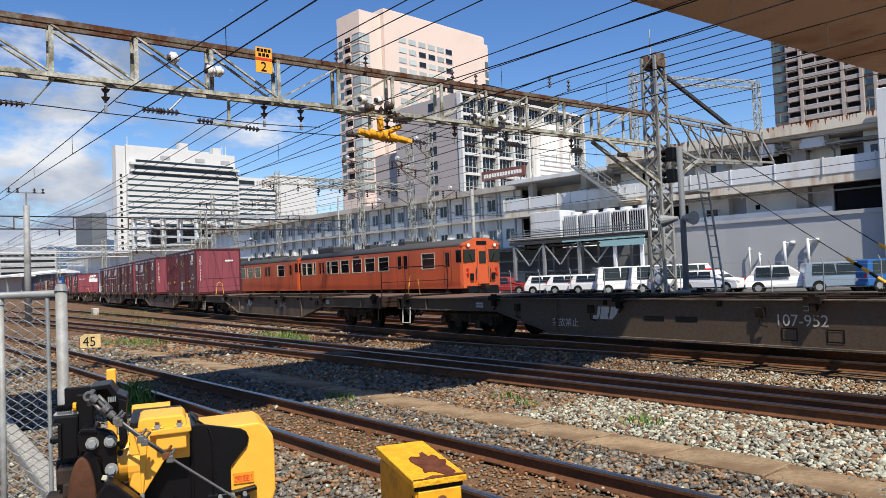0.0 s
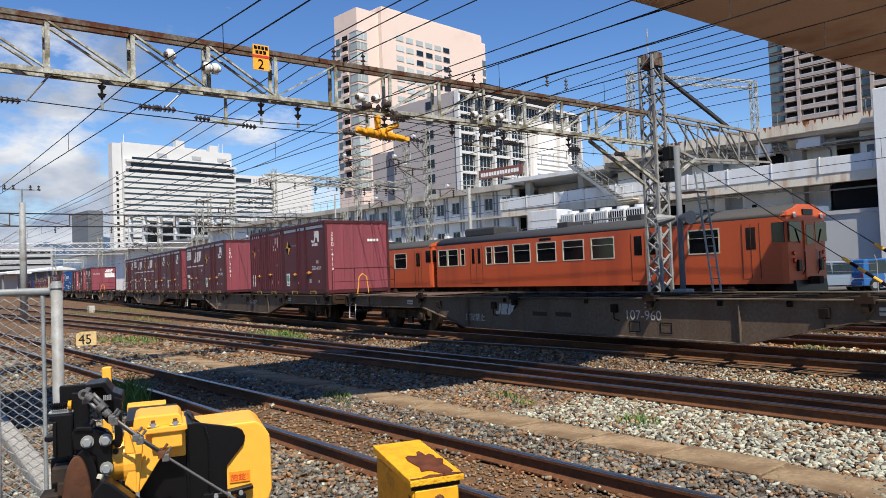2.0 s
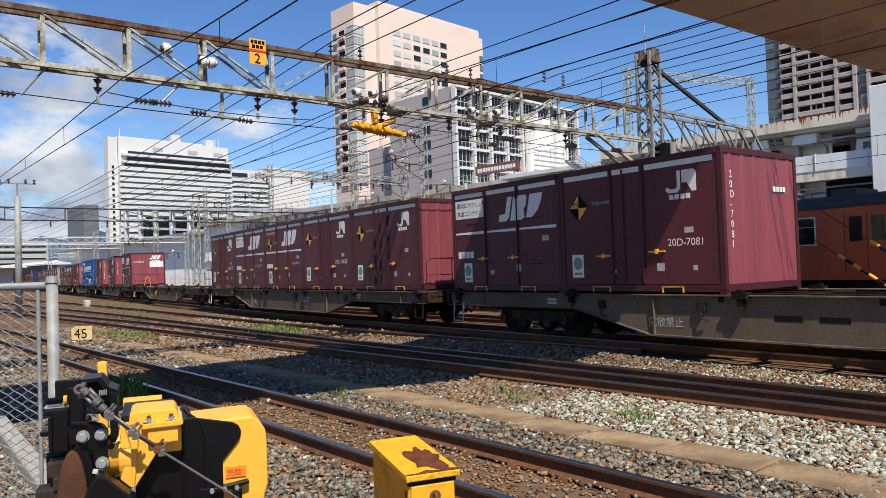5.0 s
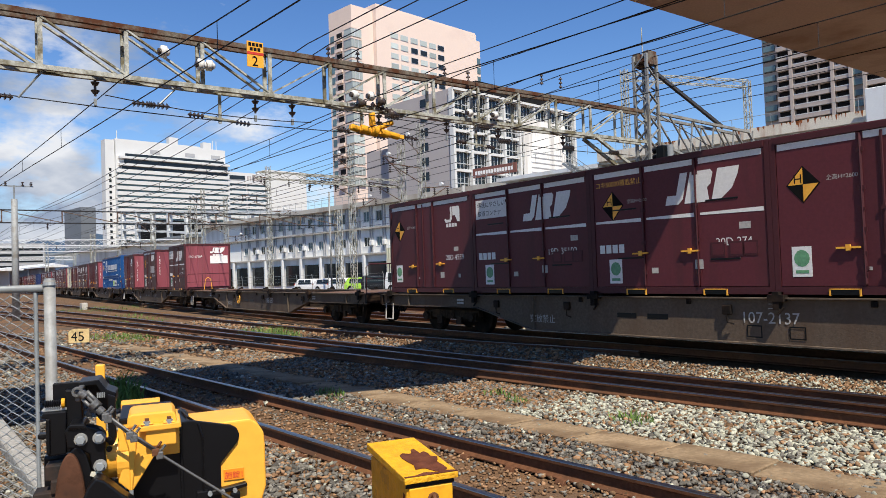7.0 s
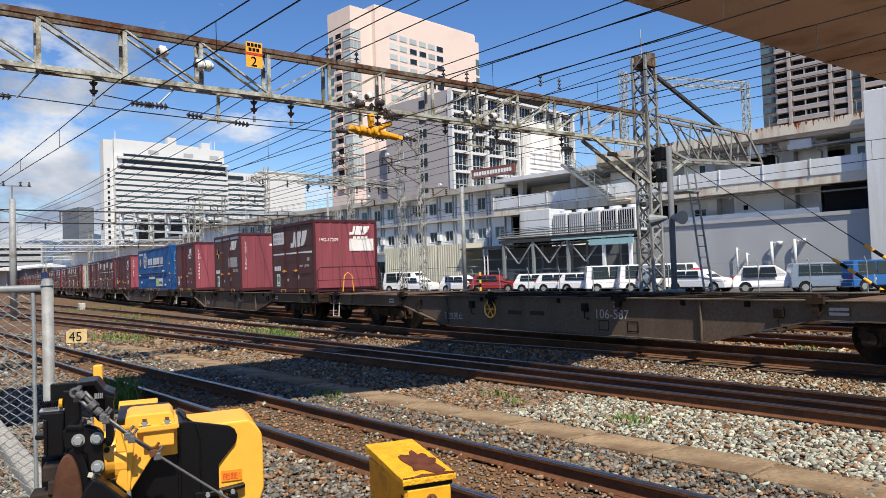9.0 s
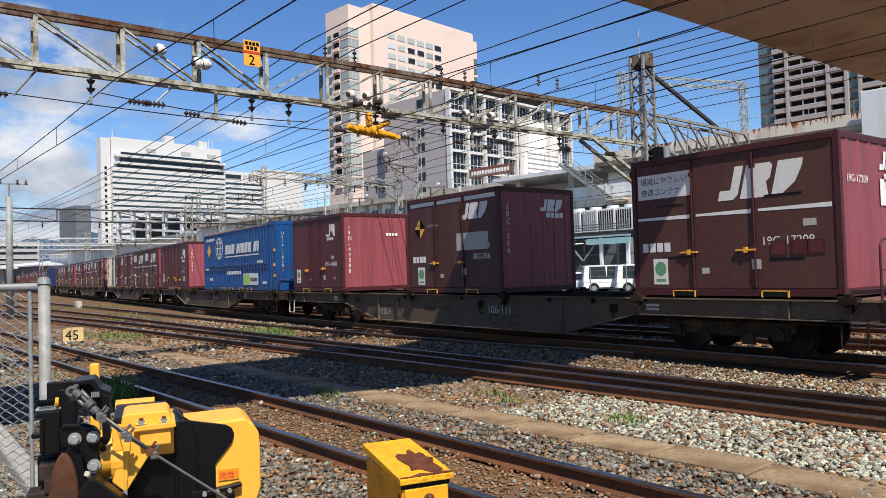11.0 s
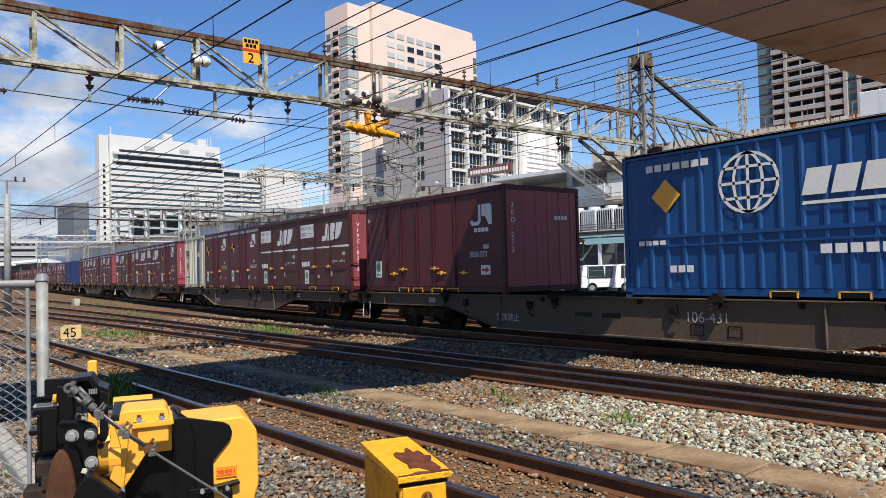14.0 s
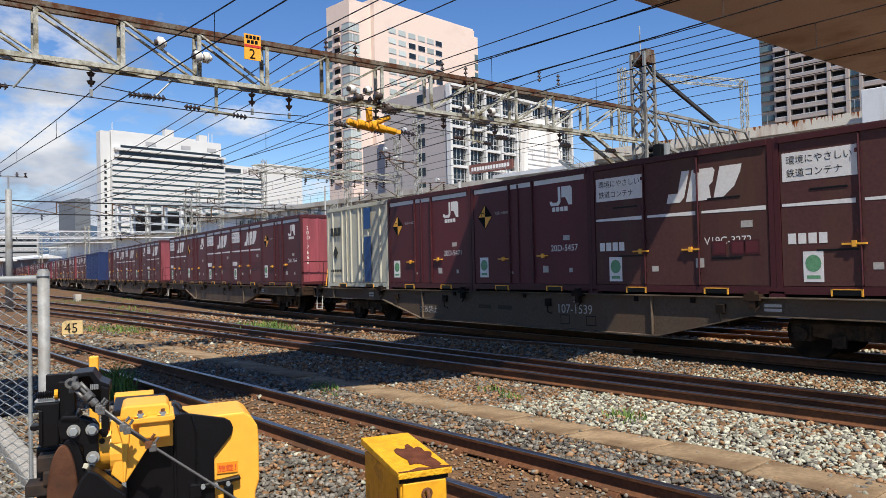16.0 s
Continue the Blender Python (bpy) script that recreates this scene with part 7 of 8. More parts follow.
def build_car(label, paint, L=4.3, W=1.7, H=1.55, kind="wagon", lamp_bar=False):
    c = empty("parked_car", pose(0, 0, 0), label, "car", "parked cars")
    hl, hw = L / 2, W / 2
    shapes = {
        "wagon": [(-hl, 0.3), (-hl - 0.02, 0.75), (-hl + 0.15, 1.0), (-hl + 0.45, H), (hl - 1.9, H), (hl - 1.1, 0.98), (hl - 0.15, 0.85), (hl, 0.6), (hl, 0.28)],
        "van": [(-hl, 0.3), (-hl - 0.02, 1.0), (-hl + 0.12, H - 0.05), (-hl + 0.3, H), (hl - 1.0, H), (hl - 0.35, 1.1), (hl - 0.05, 0.95), (hl, 0.6), (hl, 0.28)],
        "suv": [(-hl, 0.35), (-hl - 0.02, 0.85), (-hl + 0.25, 1.1), (-hl + 0.65, H), (hl - 2.1, H), (hl - 1.25, 1.05), (hl - 0.2, 0.95), (hl, 0.7), (hl, 0.32)],
    }
    o = shapes[kind]
    bm = prism(B(), o, "y", -hw, hw)
    for v in bm.verts:
        if v.co.z > 1.0:
            v.co.y *= 0.86 if kind != "van" else 0.93
    bevel(bm, 0.06, 3)
    part("body", bm, paint, c)
    for s in (-1, 1):
        for x in (-hl + 0.75, hl - 0.8):
            part("wheel_arch", rod(B(), (x, s * (hw - 0.3), 0.33), (x, s * (hw + 0.004), 0.33), 0.37, 18), M_BLACK, c)
        part("sill", box(B(), -hl + 1.1, s * hw - 0.02, 0.27, hl - 1.15, s * hw + 0.012, 0.36), M_BLACK, c)
    z0, z1 = 0.96 if kind != "van" else 1.0, H - 0.1
    top = 0.905 if kind != "van" else 0.955
    for s in (-1, 1):
        for x0, x1 in ((-hl + 0.62, -hl + 1.5), (-hl + 1.58, -hl + 2.45)) if kind != "van" else ((-hl + 0.4, -hl + 1.6), (-hl + 1.7, -hl + 2.8), (-hl + 2.88, -hl + 3.4)):
            bm = B()
            v = [bm.verts.new((x, s * (hw * k + 0.006), z)) for x, z, k in ((x0, z0, 1.0), (x1 + 0.1, z0, 1.0), (x1, z1, top), (x0 + 0.05, z1, top))]
            v2 = [bm.verts.new(q.co + Vector((0, -s * 0.02, 0))) for q in v]
            bm.faces.new(v)
            bm.faces.new(v2[::-1])
            for i in range(4):
                bm.faces.new((v[i], v[(i + 1) % 4], v2[(i + 1) % 4], v2[i]))
            bmesh.ops.recalc_face_normals(bm, faces=bm.faces)
            part("side_window", bm, M_GLASS, c)
    bm = B()
    xb = -hl + (0.22 if kind == "wagon" else 0.08 if kind == "van" else 0.35)
    v = [bm.verts.new(q) for q in ((xb - 0.06, -hw * 0.78, z0), (xb - 0.06, hw * 0.78, z0), (xb + 0.10, hw * 0.72, z1), (xb + 0.10, -hw * 0.72, z1))]
    bm.faces.new(v)
    box(bm, xb - 0.05, -hw * 0.7, z0, xb + 0.02, hw * 0.7, z0 + 0.05)
    part("rear_window", bm, M_GLASS, c)
    bm = B()
    f0, f1 = (hl - 1.08, hl - 1.82) if kind == "wagon" else (hl - 0.36, hl - 0.95) if kind == "van" else (hl - 1.25, hl - 2.03)
    v = [bm.verts.new(q) for q in ((f0 + 0.05, -hw * 0.8, z0), (f0 + 0.05, hw * 0.8, z0), (f1 + 0.04, hw * 0.75, z1), (f1 + 0.04, -hw * 0.75, z1))]
    bm.faces.new(v)
    box(bm, f0 - 0.1, -hw * 0.7, z0, f0 - 0.02, hw * 0.7, z0 + 0.05)
    part("windscreen", bm, M_GLASS, c)
    for s in (-1, 1):
        for x in (-hl + 0.75, hl - 0.8):
            w = part("wheel", rod(B(), (x, s * (hw - 0.2), 0.31), (x, s * (hw + 0.01), 0.31), 0.31, 18), M_TYRE, c)
            part("rim", rod(B(), (x, s * (hw + 0.011), 0.31), (x, s * (hw + 0.02), 0.31), 0.19, 14), M_GALV, w)
        part("tail_light", box(B(), -hl - 0.03, s * hw * 0.85 - 0.1, 0.8, -hl + 0.08, s * hw * 0.85 + 0.1, 1.0), M_RED_LIGHT, c)
        part("headlight", box(B(), hl - 0.14, s * hw * 0.8 - 0.14, 0.66, hl + 0.01, s * hw * 0.8 + 0.14, 0.8), M_PORCELAIN, c)
    part("bumper", bevel(box(B(), -hl - 0.06, -hw + 0.05, 0.3, -hl + 0.1, hw - 0.05, 0.55), 0.03, 1), M_BLACK if paint is M_CAR_WHITE and kind == "suv" else paint, c)
    part("number_plate", box(B(), -hl - 0.075, -0.17, 0.62, -hl - 0.05, 0.17, 0.78), M_MARK, c, "plain pale plate")
    if lamp_bar:
        part("lamp_bar", bevel(box(B(), -0.35, -0.55, H, -0.05, 0.55, H + 0.12), 0.03, 1), M_RED_LIGHT, c, "red lamp bar")
    return c


def build_parking():
    kinds = {
        "white_wagon": build_car("small white estate car in the parking lot", M_CAR_WHITE, 4.2, 1.68, 1.5, "wagon"),
    }
    base = kinds["white_wagon"]
    base.matrix_basis = STATION @ pose(-20.2, -5.5, -0.375, 0, 0, 12)
    for x, r in ((-22.4, 15), (-18.0, 10), (-36.8, 5), (-31.0, 8), (-48.2, 10), (-51.0, 8), (-54.5, 12)):
        copy_thing(base, STATION @ pose(x, -5.5, -0.375, 0, 0, r))
    build_car("white sport utility car in the parking lot", M_CAR_WHITE, 4.5, 1.82, 1.66, "suv").matrix_basis = STATION @ pose(-3.9, -6.4, -0.375, 0, 0, 18)
    build_car("silver-blue people carrier in the parking lot", M_CAR_SILVER, 4.5, 1.75, 1.75, "van").matrix_basis = STATION @ pose(-0.9, -5.6, -0.375, 0, 0, 30)
    build_car("deep blue people carrier in the parking lot", M_CAR_BLUE, 4.4, 1.75, 1.82, "van").matrix_basis = STATION @ pose(1.0, -4.2, -0.375, 0, 0, 60)
    build_car("white service car with a red lamp bar", M_CAR_WHITE, 4.4, 1.7, 1.5, "wagon", True).matrix_basis = STATION @ pose(-9.2, -5.0, -0.375, 0, 0, -5)
    v = build_car("white high-roof van in the parking lot", M_CAR_WHITE, 4.7, 1.7, 1.98, "van")
    v.matrix_basis = STATION @ pose(-15.6, -5.2, -0.375, 0, 0, 40)
    for x, r in ((-13.2, 42), (-11.4, 60), (-39.5, 10)):
        copy_thing(v, STATION @ pose(x, -4.6, -0.375, 0, 0, r))
    build_car("dark red car in the parking lot", M_CAR_RED, 4.3, 1.7, 1.5, "wagon").matrix_basis = STATION @ pose(-27.6, -5.0, -0.375, 0, 0, 20)
    build_car("black van in the parking lot", M_CAR_BLACK, 4.2, 1.68, 1.7, "van").matrix_basis = STATION @ pose(-42.8, -5.2, -0.375, 0, 0, 12)
    build_car("lime green car in the parking lot", M_CAR_GREEN, 3.9, 1.68, 1.5, "wagon").matrix_basis = STATION @ pose(-46.0, -5.0, -0.375, 0, 0, 30)
    # wire fence along the lot
    f = empty("wire_fence", STATION @ pose(0, -9.2, -0.38), "thin galvanised wire fence along the parking lot", "fence")
    for i in range(34):
        x = -92 + i * 2.85
        part("fence_post", tube(B(), [(x, 0, 0), (x, 0, 1.75), (x - 0.12, 0, 2.05)], 0.03, 6), M_GALV, f)
    for z in (0.4, 0.8, 1.2, 1.6, 1.9):
        part("fence_wire", tube(B(), [(-92, 0, z), (2, 0, z)], 0.008, 4), M_GALV, f)
    p = empty("marker_post", STATION @ pose(-25.3, -9.6, -0.38), "yellow and black striped marker post", "post")
    for i in range(6):
        part("post_band", rod(B(), (0, 0, i * 0.3), (0, 0, i * 0.3 + 0.3), 0.09, 10), M_YELLOW if i % 2 else M_BLACK, p)


build_parking()

# ---- line-side masts ----


def build_signal():
    s = empty("signal_post", pose(-13.18, 18.6, -0.27), "grey signal post with black lamp heads and a ladder", "signal")
    part("post", rod(B(), (0, 0, 0), (0, 0, 5.4), 0.088, 12), M_SLATE, s, "grey steel post", True)
    for z in (4.35, 5.0):
        h = part("signal_head", bevel(box(B(), -0.44, -0.12, z, -0.14, 0.12, z + 0.42), 0.03, 1), M_BLACK, s, "black signal head")
        for k in range(2):
            part("hood", rod(B(), (-0.44, 0, z + 0.11 + k * 0.2), (-0.6, 0, z + 0.09 + k * 0.2), 0.08, 10, 0.09), M_BLACK, h)
    for a in (-1, 1):
        part("horn", rod(B(), (a * 0.08, -0.1, 3.25), (a * 0.55, -0.25, 3.2), 0.05, 14, 0.2), M_GALV, s, "grey loudspeaker horn")
    bm = B()
    for y in (0.35, 0.75):
        bar(bm, (0.9, y + 0.0, 0.0), (0.35, y, 4.6), 0.045)
    for i in range(14):
        t = i / 14
        rod(bm, (0.9 - 0.55 * t, 0.35, 0.1 + 4.5 * t), (0.9 - 0.55 * t, 0.75, 0.1 + 4.5 * t), 0.014, 6)
    part("ladder", bm, M_GALV, s, "thin steel ladder")
    part("platform", box(B(), -0.3, 0.1, 4.0, 0.5, 0.8, 4.04), M_GALV, s)
    part("box", bevel(box(B(), -0.25, -0.2, 0.3, 0.25, 0.2, 1.1), 0.02, 1), M_GALV, s)


def build_poles():
    for x, y, h, label in ((-44.5, 4.9, 6.5, "grey concrete pole with a crossarm"),):
        p = empty("line_pole", pose(x, y, ground_z(y)), label, "pole", "line poles")
        part("shaft", rod(B(), (0, 0, 0), (0, 0, h), 0.19, 12, 0.15), M_MAST, p, "", True)
        part("crossarm", bar(B(), (0, -0.9, h + 0.7), (0, 0.9, h + 0.7), 0.06), M_GALV, p)
        part("head_rod", rod(B(), (0, 0, h), (0, 0, h + 0.75), 0.04, 6), M_GALV, p)
        for a in (-0.8, -0.4, 0.4, 0.8):
            part("insulator", insulator(B(), (0, a, h + 0.72), (0, a, h + 0.95), 3, 0.09), M_INSULATOR, p)
    for s, d, h in ((-28.1, -8.4, 9.0), (-47.0, -8.4, 10.4)):
        p = part("shaft", rod(B(), (0, 0, 0), (0, 0, h), 0.19 if h < 10 else 0.1, 12, 0.15 if h < 10 else 0.08), M_MAST, None, "", True, STATION @ pose(s, d, -0.4))
        p.name = "line_pole"
        tagged(p, "plain grey pole beside the parking lot", "pole", "line poles")
    for x, y, h in ((-51.4, 29.5, 12.6), (-44.0, 29.5, 11.4), (-41.9, 29.8, 12.5), (-68.0, 29.5, 13.0), (-80.0, 29.5, 11.2), (-88.5, 29.8, 13.0), (-78, 21.0, 9.0)):
        p = part("line_mast", lattice(B(), (0, 0, 0), (0, 0, h), 0.38, 0.5, 0.045, 0.035), M_GANTRY, None, m=pose(x, y, -0.4))
        tagged(p, "pale lattice catenary mast between the tracks", "mast", "lattice masts")
        for z, w in ((h - 3.2, -2.8), (h - 4.6, 2.4), (h - 1.2, -1.6)):
            part("arm", bar(bar(B(), (0, 0, z), (0, w, z + 0.2), 0.06), (0, 0, z - 1.1), (0, w * 0.9, z + 0.12), 0.05), M_GANTRY_RUST, p, "bracket arm")
            for k in (0.45, 0.95):
                part("insulator", insulator(B(), (0, w * k, z + 0.1), (0, w * k, z - 0.45), 4, 0.10), M_INSULATOR, p)
            part("bell", rod(B(), (0.1, w * 0.7 - 0.12, z + 0.35), (0.1, w * 0.7 + 0.12, z + 0.35), 0.15, 12, 0.08), M_PORCELAIN, p, "white bell insulator")
            part("pull_wire", tube(B(), [(0, w, z + 0.2), (1.5, w * 1.3, z - 0.5), (6.0, w * 1.5, z - 0.9)], 0.014, 5), M_CABLE, p)
    for x, z in ((-51.4, 9.2), (-44.0, 8.0)):
        b = part("cross_boom", lattice(B(), (0, 0, 0), (0, 8.0, 0), 0.5, 0.7, 0.06, 0.04), M_GANTRY, None, m=pose(x, 21.4, z))
        tagged(b, "pale lattice boom carried by a catenary mast", "boom", "lattice masts")
        for y in (0.6, 2.6, 4.4, 6.2):
            part("insulator", insulator(B(), (0, y, -0.25), (0, y, -0.8), 4, 0.10), M_INSULATOR, b)


build_signal()
build_poles()
# ---- foreground ----
M_YELLOW_LID = mat("flaking_yellow_lid", (0.70, 0.36, 0.015), 0.6, vary=0.12, stain=(0.55, 0.25, 0.012), stain_amount=0.35, stain_scale=14, bump=0.45, bump_scale=70)
M_LID_RUST = mat("bare_rust", (0.105, 0.035, 0.02), 0.85, vary=0.25, stain=(0.17, 0.06, 0.02), stain_amount=0.3, stain_scale=12, bump=0.3, bump_scale=60)
M_YELLOW_DOOR = mat("stained_yellow_door", (0.74, 0.36, 0.015), 0.5, vary=0.08, stain=(0.42, 0.15, 0.02), stain_amount=0.3, stain_scale=7)
M_KERB = mat("pale_kerb_concrete", (0.30, 0.29, 0.27), 0.85, vary=0.25, stain=(0.3, 0.28, 0.25), stain_amount=0.35, stain_scale=4)
M_ROPE = mat("grey_steel_rope", (0.14, 0.14, 0.138), 0.5, 0.5, vary=0.25, scale=30)
M_WEIGHT = mat("rusted_black_iron", (0.016, 0.013, 0.012), 0.7, vary=0.2, stain=(0.06, 0.032, 0.02), stain_amount=0.35, stain_scale=6)
M_WEIGHT_FACE = mat("rusted_weight_face", (0.085, 0.038, 0.022), 0.75, vary=0.25, stain=(0.022, 0.016, 0.013), stain_amount=0.5, stain_scale=9)
M_ORANGE_LABEL = mat("orange_label", (0.78, 0.24, 0.01), 0.5, vary=0.04)
# local frame whose depth runs along the line of sight past the barrier machine
HUT = Matrix.Translation((3.12 * math.cos(radians(164.5)), 3.12 * math.sin(radians(164.5)), 0)) @ Matrix.Rotation(radians(74.5), 4, "Z")
CREW = Matrix.Translation((2.9 * math.cos(radians(142.96)), 2.9 * math.sin(radians(142.96)), 0)) @ Matrix.Rotation(radians(52.96), 4, "Z")


def build_barrier():
    """Crossing-barrier machine: black frame, yellow hood, stay rope."""
    g = empty("barrier_machine", HUT @ Matrix.Translation((0, 0, -0.31)), "yellow and black crossing-barrier machine with a stay rope", "barrier machine")

    def shell(pts, y0, y1):
        return prism(B(), pts, "y", y0, y1)

    def block(x0, y0, z0, x1, y1, z1, w=0.006, seg=2):
        return bevel(box(B(), x0, y0, z0, x1, y1, z1), w, seg)
    # hood and its black flank, which laps over the top
    hood = [(0.05, 0.0), (0.05, 1.312), (0.335, 1.318), (0.365, 1.295), (0.388, 1.255), (0.392, 1.2), (0.392, 1.03), (0.375, 0.98), (0.375, 0.0)]
    part("hood", bevel(shell(hood, 0.0, 0.30), 0.010, 3), M_YELLOW, g, "glossy yellow hood")
    flank = [(0.065, 0.0), (0.065, 1.335), (0.10, 1.338), (0.255, 1.303), (0.278, 1.288), (0.288, 1.262), (0.28, 1.232), (0.212, 1.152), (0.212, 0.0)]
    part("flank_plate", bevel(shell(flank, -0.014, 0.004), 0.004, 2), M_BLACK, g, "black flank cover")
    part("flank_top", bevel(shell([(0.05, 1.30), (0.05, 1.332), (0.085, 1.334), (0.10, 1.316), (0.10, 1.30)], -0.008, 0.305), 0.004, 2), M_BLACK, g, "black lap over the hood")
    part("hood_strap", tube(B(), [(0.068, 0.28, 1.342), (0.09, 0.04, 1.342), (0.128, -0.016, 1.322), (0.142, -0.022, 1.27), (0.142, -0.022, 0.4)], 0.005, 6), M_BLACK, g, "thin black cable")
    s = part("label_plate", block(0.222, -0.006, 1.076, 0.304, -0.001, 1.122, 0.001, 1), M_ORANGE_LABEL, g, "orange label with red characters")
    writing("label_text", "施錠！", 0.031, M_RED, s, Matrix.Translation((0.225, -0.0075, 1.086)) @ SIDE)
    la = part("latch", bevel(shell([(0.17, 1.028), (0.17, 1.05), (0.25, 1.058), (0.31, 1.066), (0.314, 1.05), (0.25, 1.038)], -0.035, 0.0), 0.004, 1), M_BLACK, g, "black latch handle")
    for x in (0.165, 0.215, 0.262):
        part("latch_bolt", rod(B(), (x, -0.052, 1.043), (x, -0.03, 1.043), 0.009, 8), M_GALV, la)
    part("padlock", block(0.245, -0.05, 0.985, 0.282, -0.016, 1.035), M_BLACK, g)
    part("hasp_box", block(0.115, -0.04, 1.0, 0.16, -0.012, 1.055, 0.005), M_BLACK, g)
    # yellow gearbox with a flanged, bolted lid
    part("gearbox", block(-0.165, -0.05, 1.22, 0.055, 0.24, 1.349), M_YELLOW, g, "yellow gearbox casing")
    part("junction_box", block(-0.068, -0.125, 1.275, 0.042, 0.05, 1.345, 0.005), M_YELLOW, g, "yellow junction box")
    lid = part("junction_lid", bevel(shell([(-0.088, 1.335), (-0.092, 1.353), (-0.05, 1.358), (0.02, 1.358), (0.058, 1.361), (0.062, 1.341), (0.05, 1.337)], -0.138, 0.05), 0.004, 2), M_YELLOW, g, "yellow flanged lid")
    part("lid_dome", bevel(shell([(-0.135, 1.347), (-0.13, 1.392), (-0.115, 1.401), (0.03, 1.401), (0.042, 1.387), (0.046, 1.357)], -0.105, 0.10), 0.008, 2), M_YELLOW, lid, "raised yellow lid")
    for x in (-0.062, 0.018):
        b = part("lid_bolt", rod(B(), (x, -0.125, 1.357), (x, -0.125, 1.373), 0.013, 10), M_GALV, lid, "steel lid bolt")
        part("bolt_head", rod(B(), (x, -0.125, 1.373), (x, -0.125, 1.383), 0.009, 6), M_RAIL_SIDE, b)
        part("lid_lug", block(x - 0.022, -0.136, 1.359, x + 0.022, -0.10, 1.365, 0.003, 1), M_YELLOW, lid)
    part("black_top", bevel(prism(B(), [(-0.02, 1.349), (-0.02, 1.372), (0.235, 1.387), (0.245, 1.349)], "x", -0.165, 0.03), 0.006, 2), M_BLACK, g, "black upper cover")
    part("yellow_cap", bevel(prism(B(), [(0.235, 1.349), (0.235, 1.392), (0.30, 1.397), (0.30, 1.349)], "x", -0.17, -0.015), 0.005, 2), M_YELLOW, g, "yellow rear cap")
    part("bracket", bevel(shell([(-0.165, 1.352), (-0.165, 1.262), (-0.132, 1.262), (-0.168, 1.15), (-0.13, 1.112), (-0.116, 1.112), (-0.03, 1.245), (-0.045, 1.352)], -0.10, -0.03), 0.005, 2), M_YELLOW, g, "tapered yellow bracket")
    part("bracket_rib", bevel(shell([(-0.15, 1.36), (-0.10, 1.30), (-0.118, 1.115), (-0.126, 1.115), (-0.128, 1.27)], -0.112, -0.10), 0.003, 1), M_YELLOW, g)
    part("bracket_bolt", rod(B(), (-0.122, -0.11, 0.98), (-0.122, -0.11, 1.115), 0.008, 8), M_GALV, g)
    part("hub", bevel(rod(B(), (-0.228, 0.0, 1.238), (-0.165, 0.0, 1.238), 0.09, 28), 0.006, 2), M_YELLOW, g, "yellow hub")
    part("hub_neck", rod(B(), (-0.17, 0.0, 1.225), (-0.12, 0.0, 1.225), 0.105, 28), M_YELLOW, g, "yellow hub neck")
    part("cabinet_front", bevel(shell([(-0.20, 0.0), (-0.20, 1.08), (-0.13, 1.10), (-0.028, 1.255), (0.06, 1.29), (0.06, 0.0)], -0.02, 0.24), 0.005, 2), M_BLACK, g, "black cabinet front")
    part("cabinet_seam", box(B(), 0.058, -0.03, 0.3, 0.066, -0.012, 1.33), M_BLACK, g)
    # black frame: channel, plates and springs
    part("frame_block", bevel(shell([(-0.432, 1.405), (-0.425, 1.425), (-0.345, 1.425), (-0.348, 1.262), (-0.41, 1.258), (-0.412, 1.40)], -0.03, 0.10), 0.006, 2), M_BLACK, g, "black cast block")
    part("block_ridge", block(-0.414, -0.04, 1.27, -0.40, 0.0, 1.40, 0.003, 1), M_BLACK, g)
    part("block_lug", block(-0.445, -0.02, 1.325, -0.41, 0.03, 1.345, 0.004, 1), M_BLACK, g)
    part("frame_plate", block(-0.40, 0.05, 1.452, -0.298, 0.075, 1.522, 0.004, 1), M_BLACK, g, "black rear plate")
    part("frame_web", bevel(shell([(-0.352, 1.262), (-0.352, 1.50), (-0.296, 1.495), (-0.29, 1.40), (-0.285, 1.262)], -0.01, 0.03), 0.004, 1), M_BLACK, g, "black web plate")
    part("frame_shelf", block(-0.43, -0.02, 1.425, -0.345, 0.08, 1.436, 0.003, 1), M_MAST, g, "grey shelf plate")
    for k in range(7):
        part("spring_coil", ring(B(), (-0.415 + k * 0.0075, -0.02, 1.455), "x", 0.012, 0.0028, 12, 5), M_BLACK, g)
    part("spring_cup", rod(B(), (-0.362, -0.02, 1.455), (-0.35, -0.02, 1.455), 0.018, 12), M_YELLOW_RUSTY, g, "stained brass spring cup")
    part("channel", bevel(shell([(-0.302, 1.53), (-0.232, 1.534), (-0.206, 1.495), (-0.172, 1.478), (-0.172, 1.44), (-0.212, 1.46), (-0.242, 1.515), (-0.29, 1.512), (-0.29, 1.49), (-0.302, 1.49)], -0.04, 0.12), 0.003, 1), M_BLACK, g, "black folded channel")
    part("channel_side", bevel(shell([(-0.242, 1.515), (-0.206, 1.48), (-0.204, 1.35), (-0.235, 1.36), (-0.262, 1.40), (-0.29, 1.44), (-0.29, 1.51)], 0.06, 0.08), 0.003, 1), M_BLACK, g)
    vp = part("side_plate", bevel(shell([(-0.20, 1.48), (-0.172, 1.468), (-0.172, 1.33), (-0.186, 1.252), (-0.20, 1.252)], -0.075, -0.055), 0.003, 1), M_BLACK, g, "black side plate")
    for z in (1.275, 1.31):
        part("plate_bolt", rod(B(), (-0.197, -0.09, z), (-0.197, -0.07, z), 0.011, 8), M_BLACK, vp)
    for k in range(5):
        part("thread", rod(B(), (-0.236 + k * 0.006, -0.05, 1.466), (-0.236 + k * 0.006, -0.05, 1.486), 0.0026, 6), M_GALV, vp)
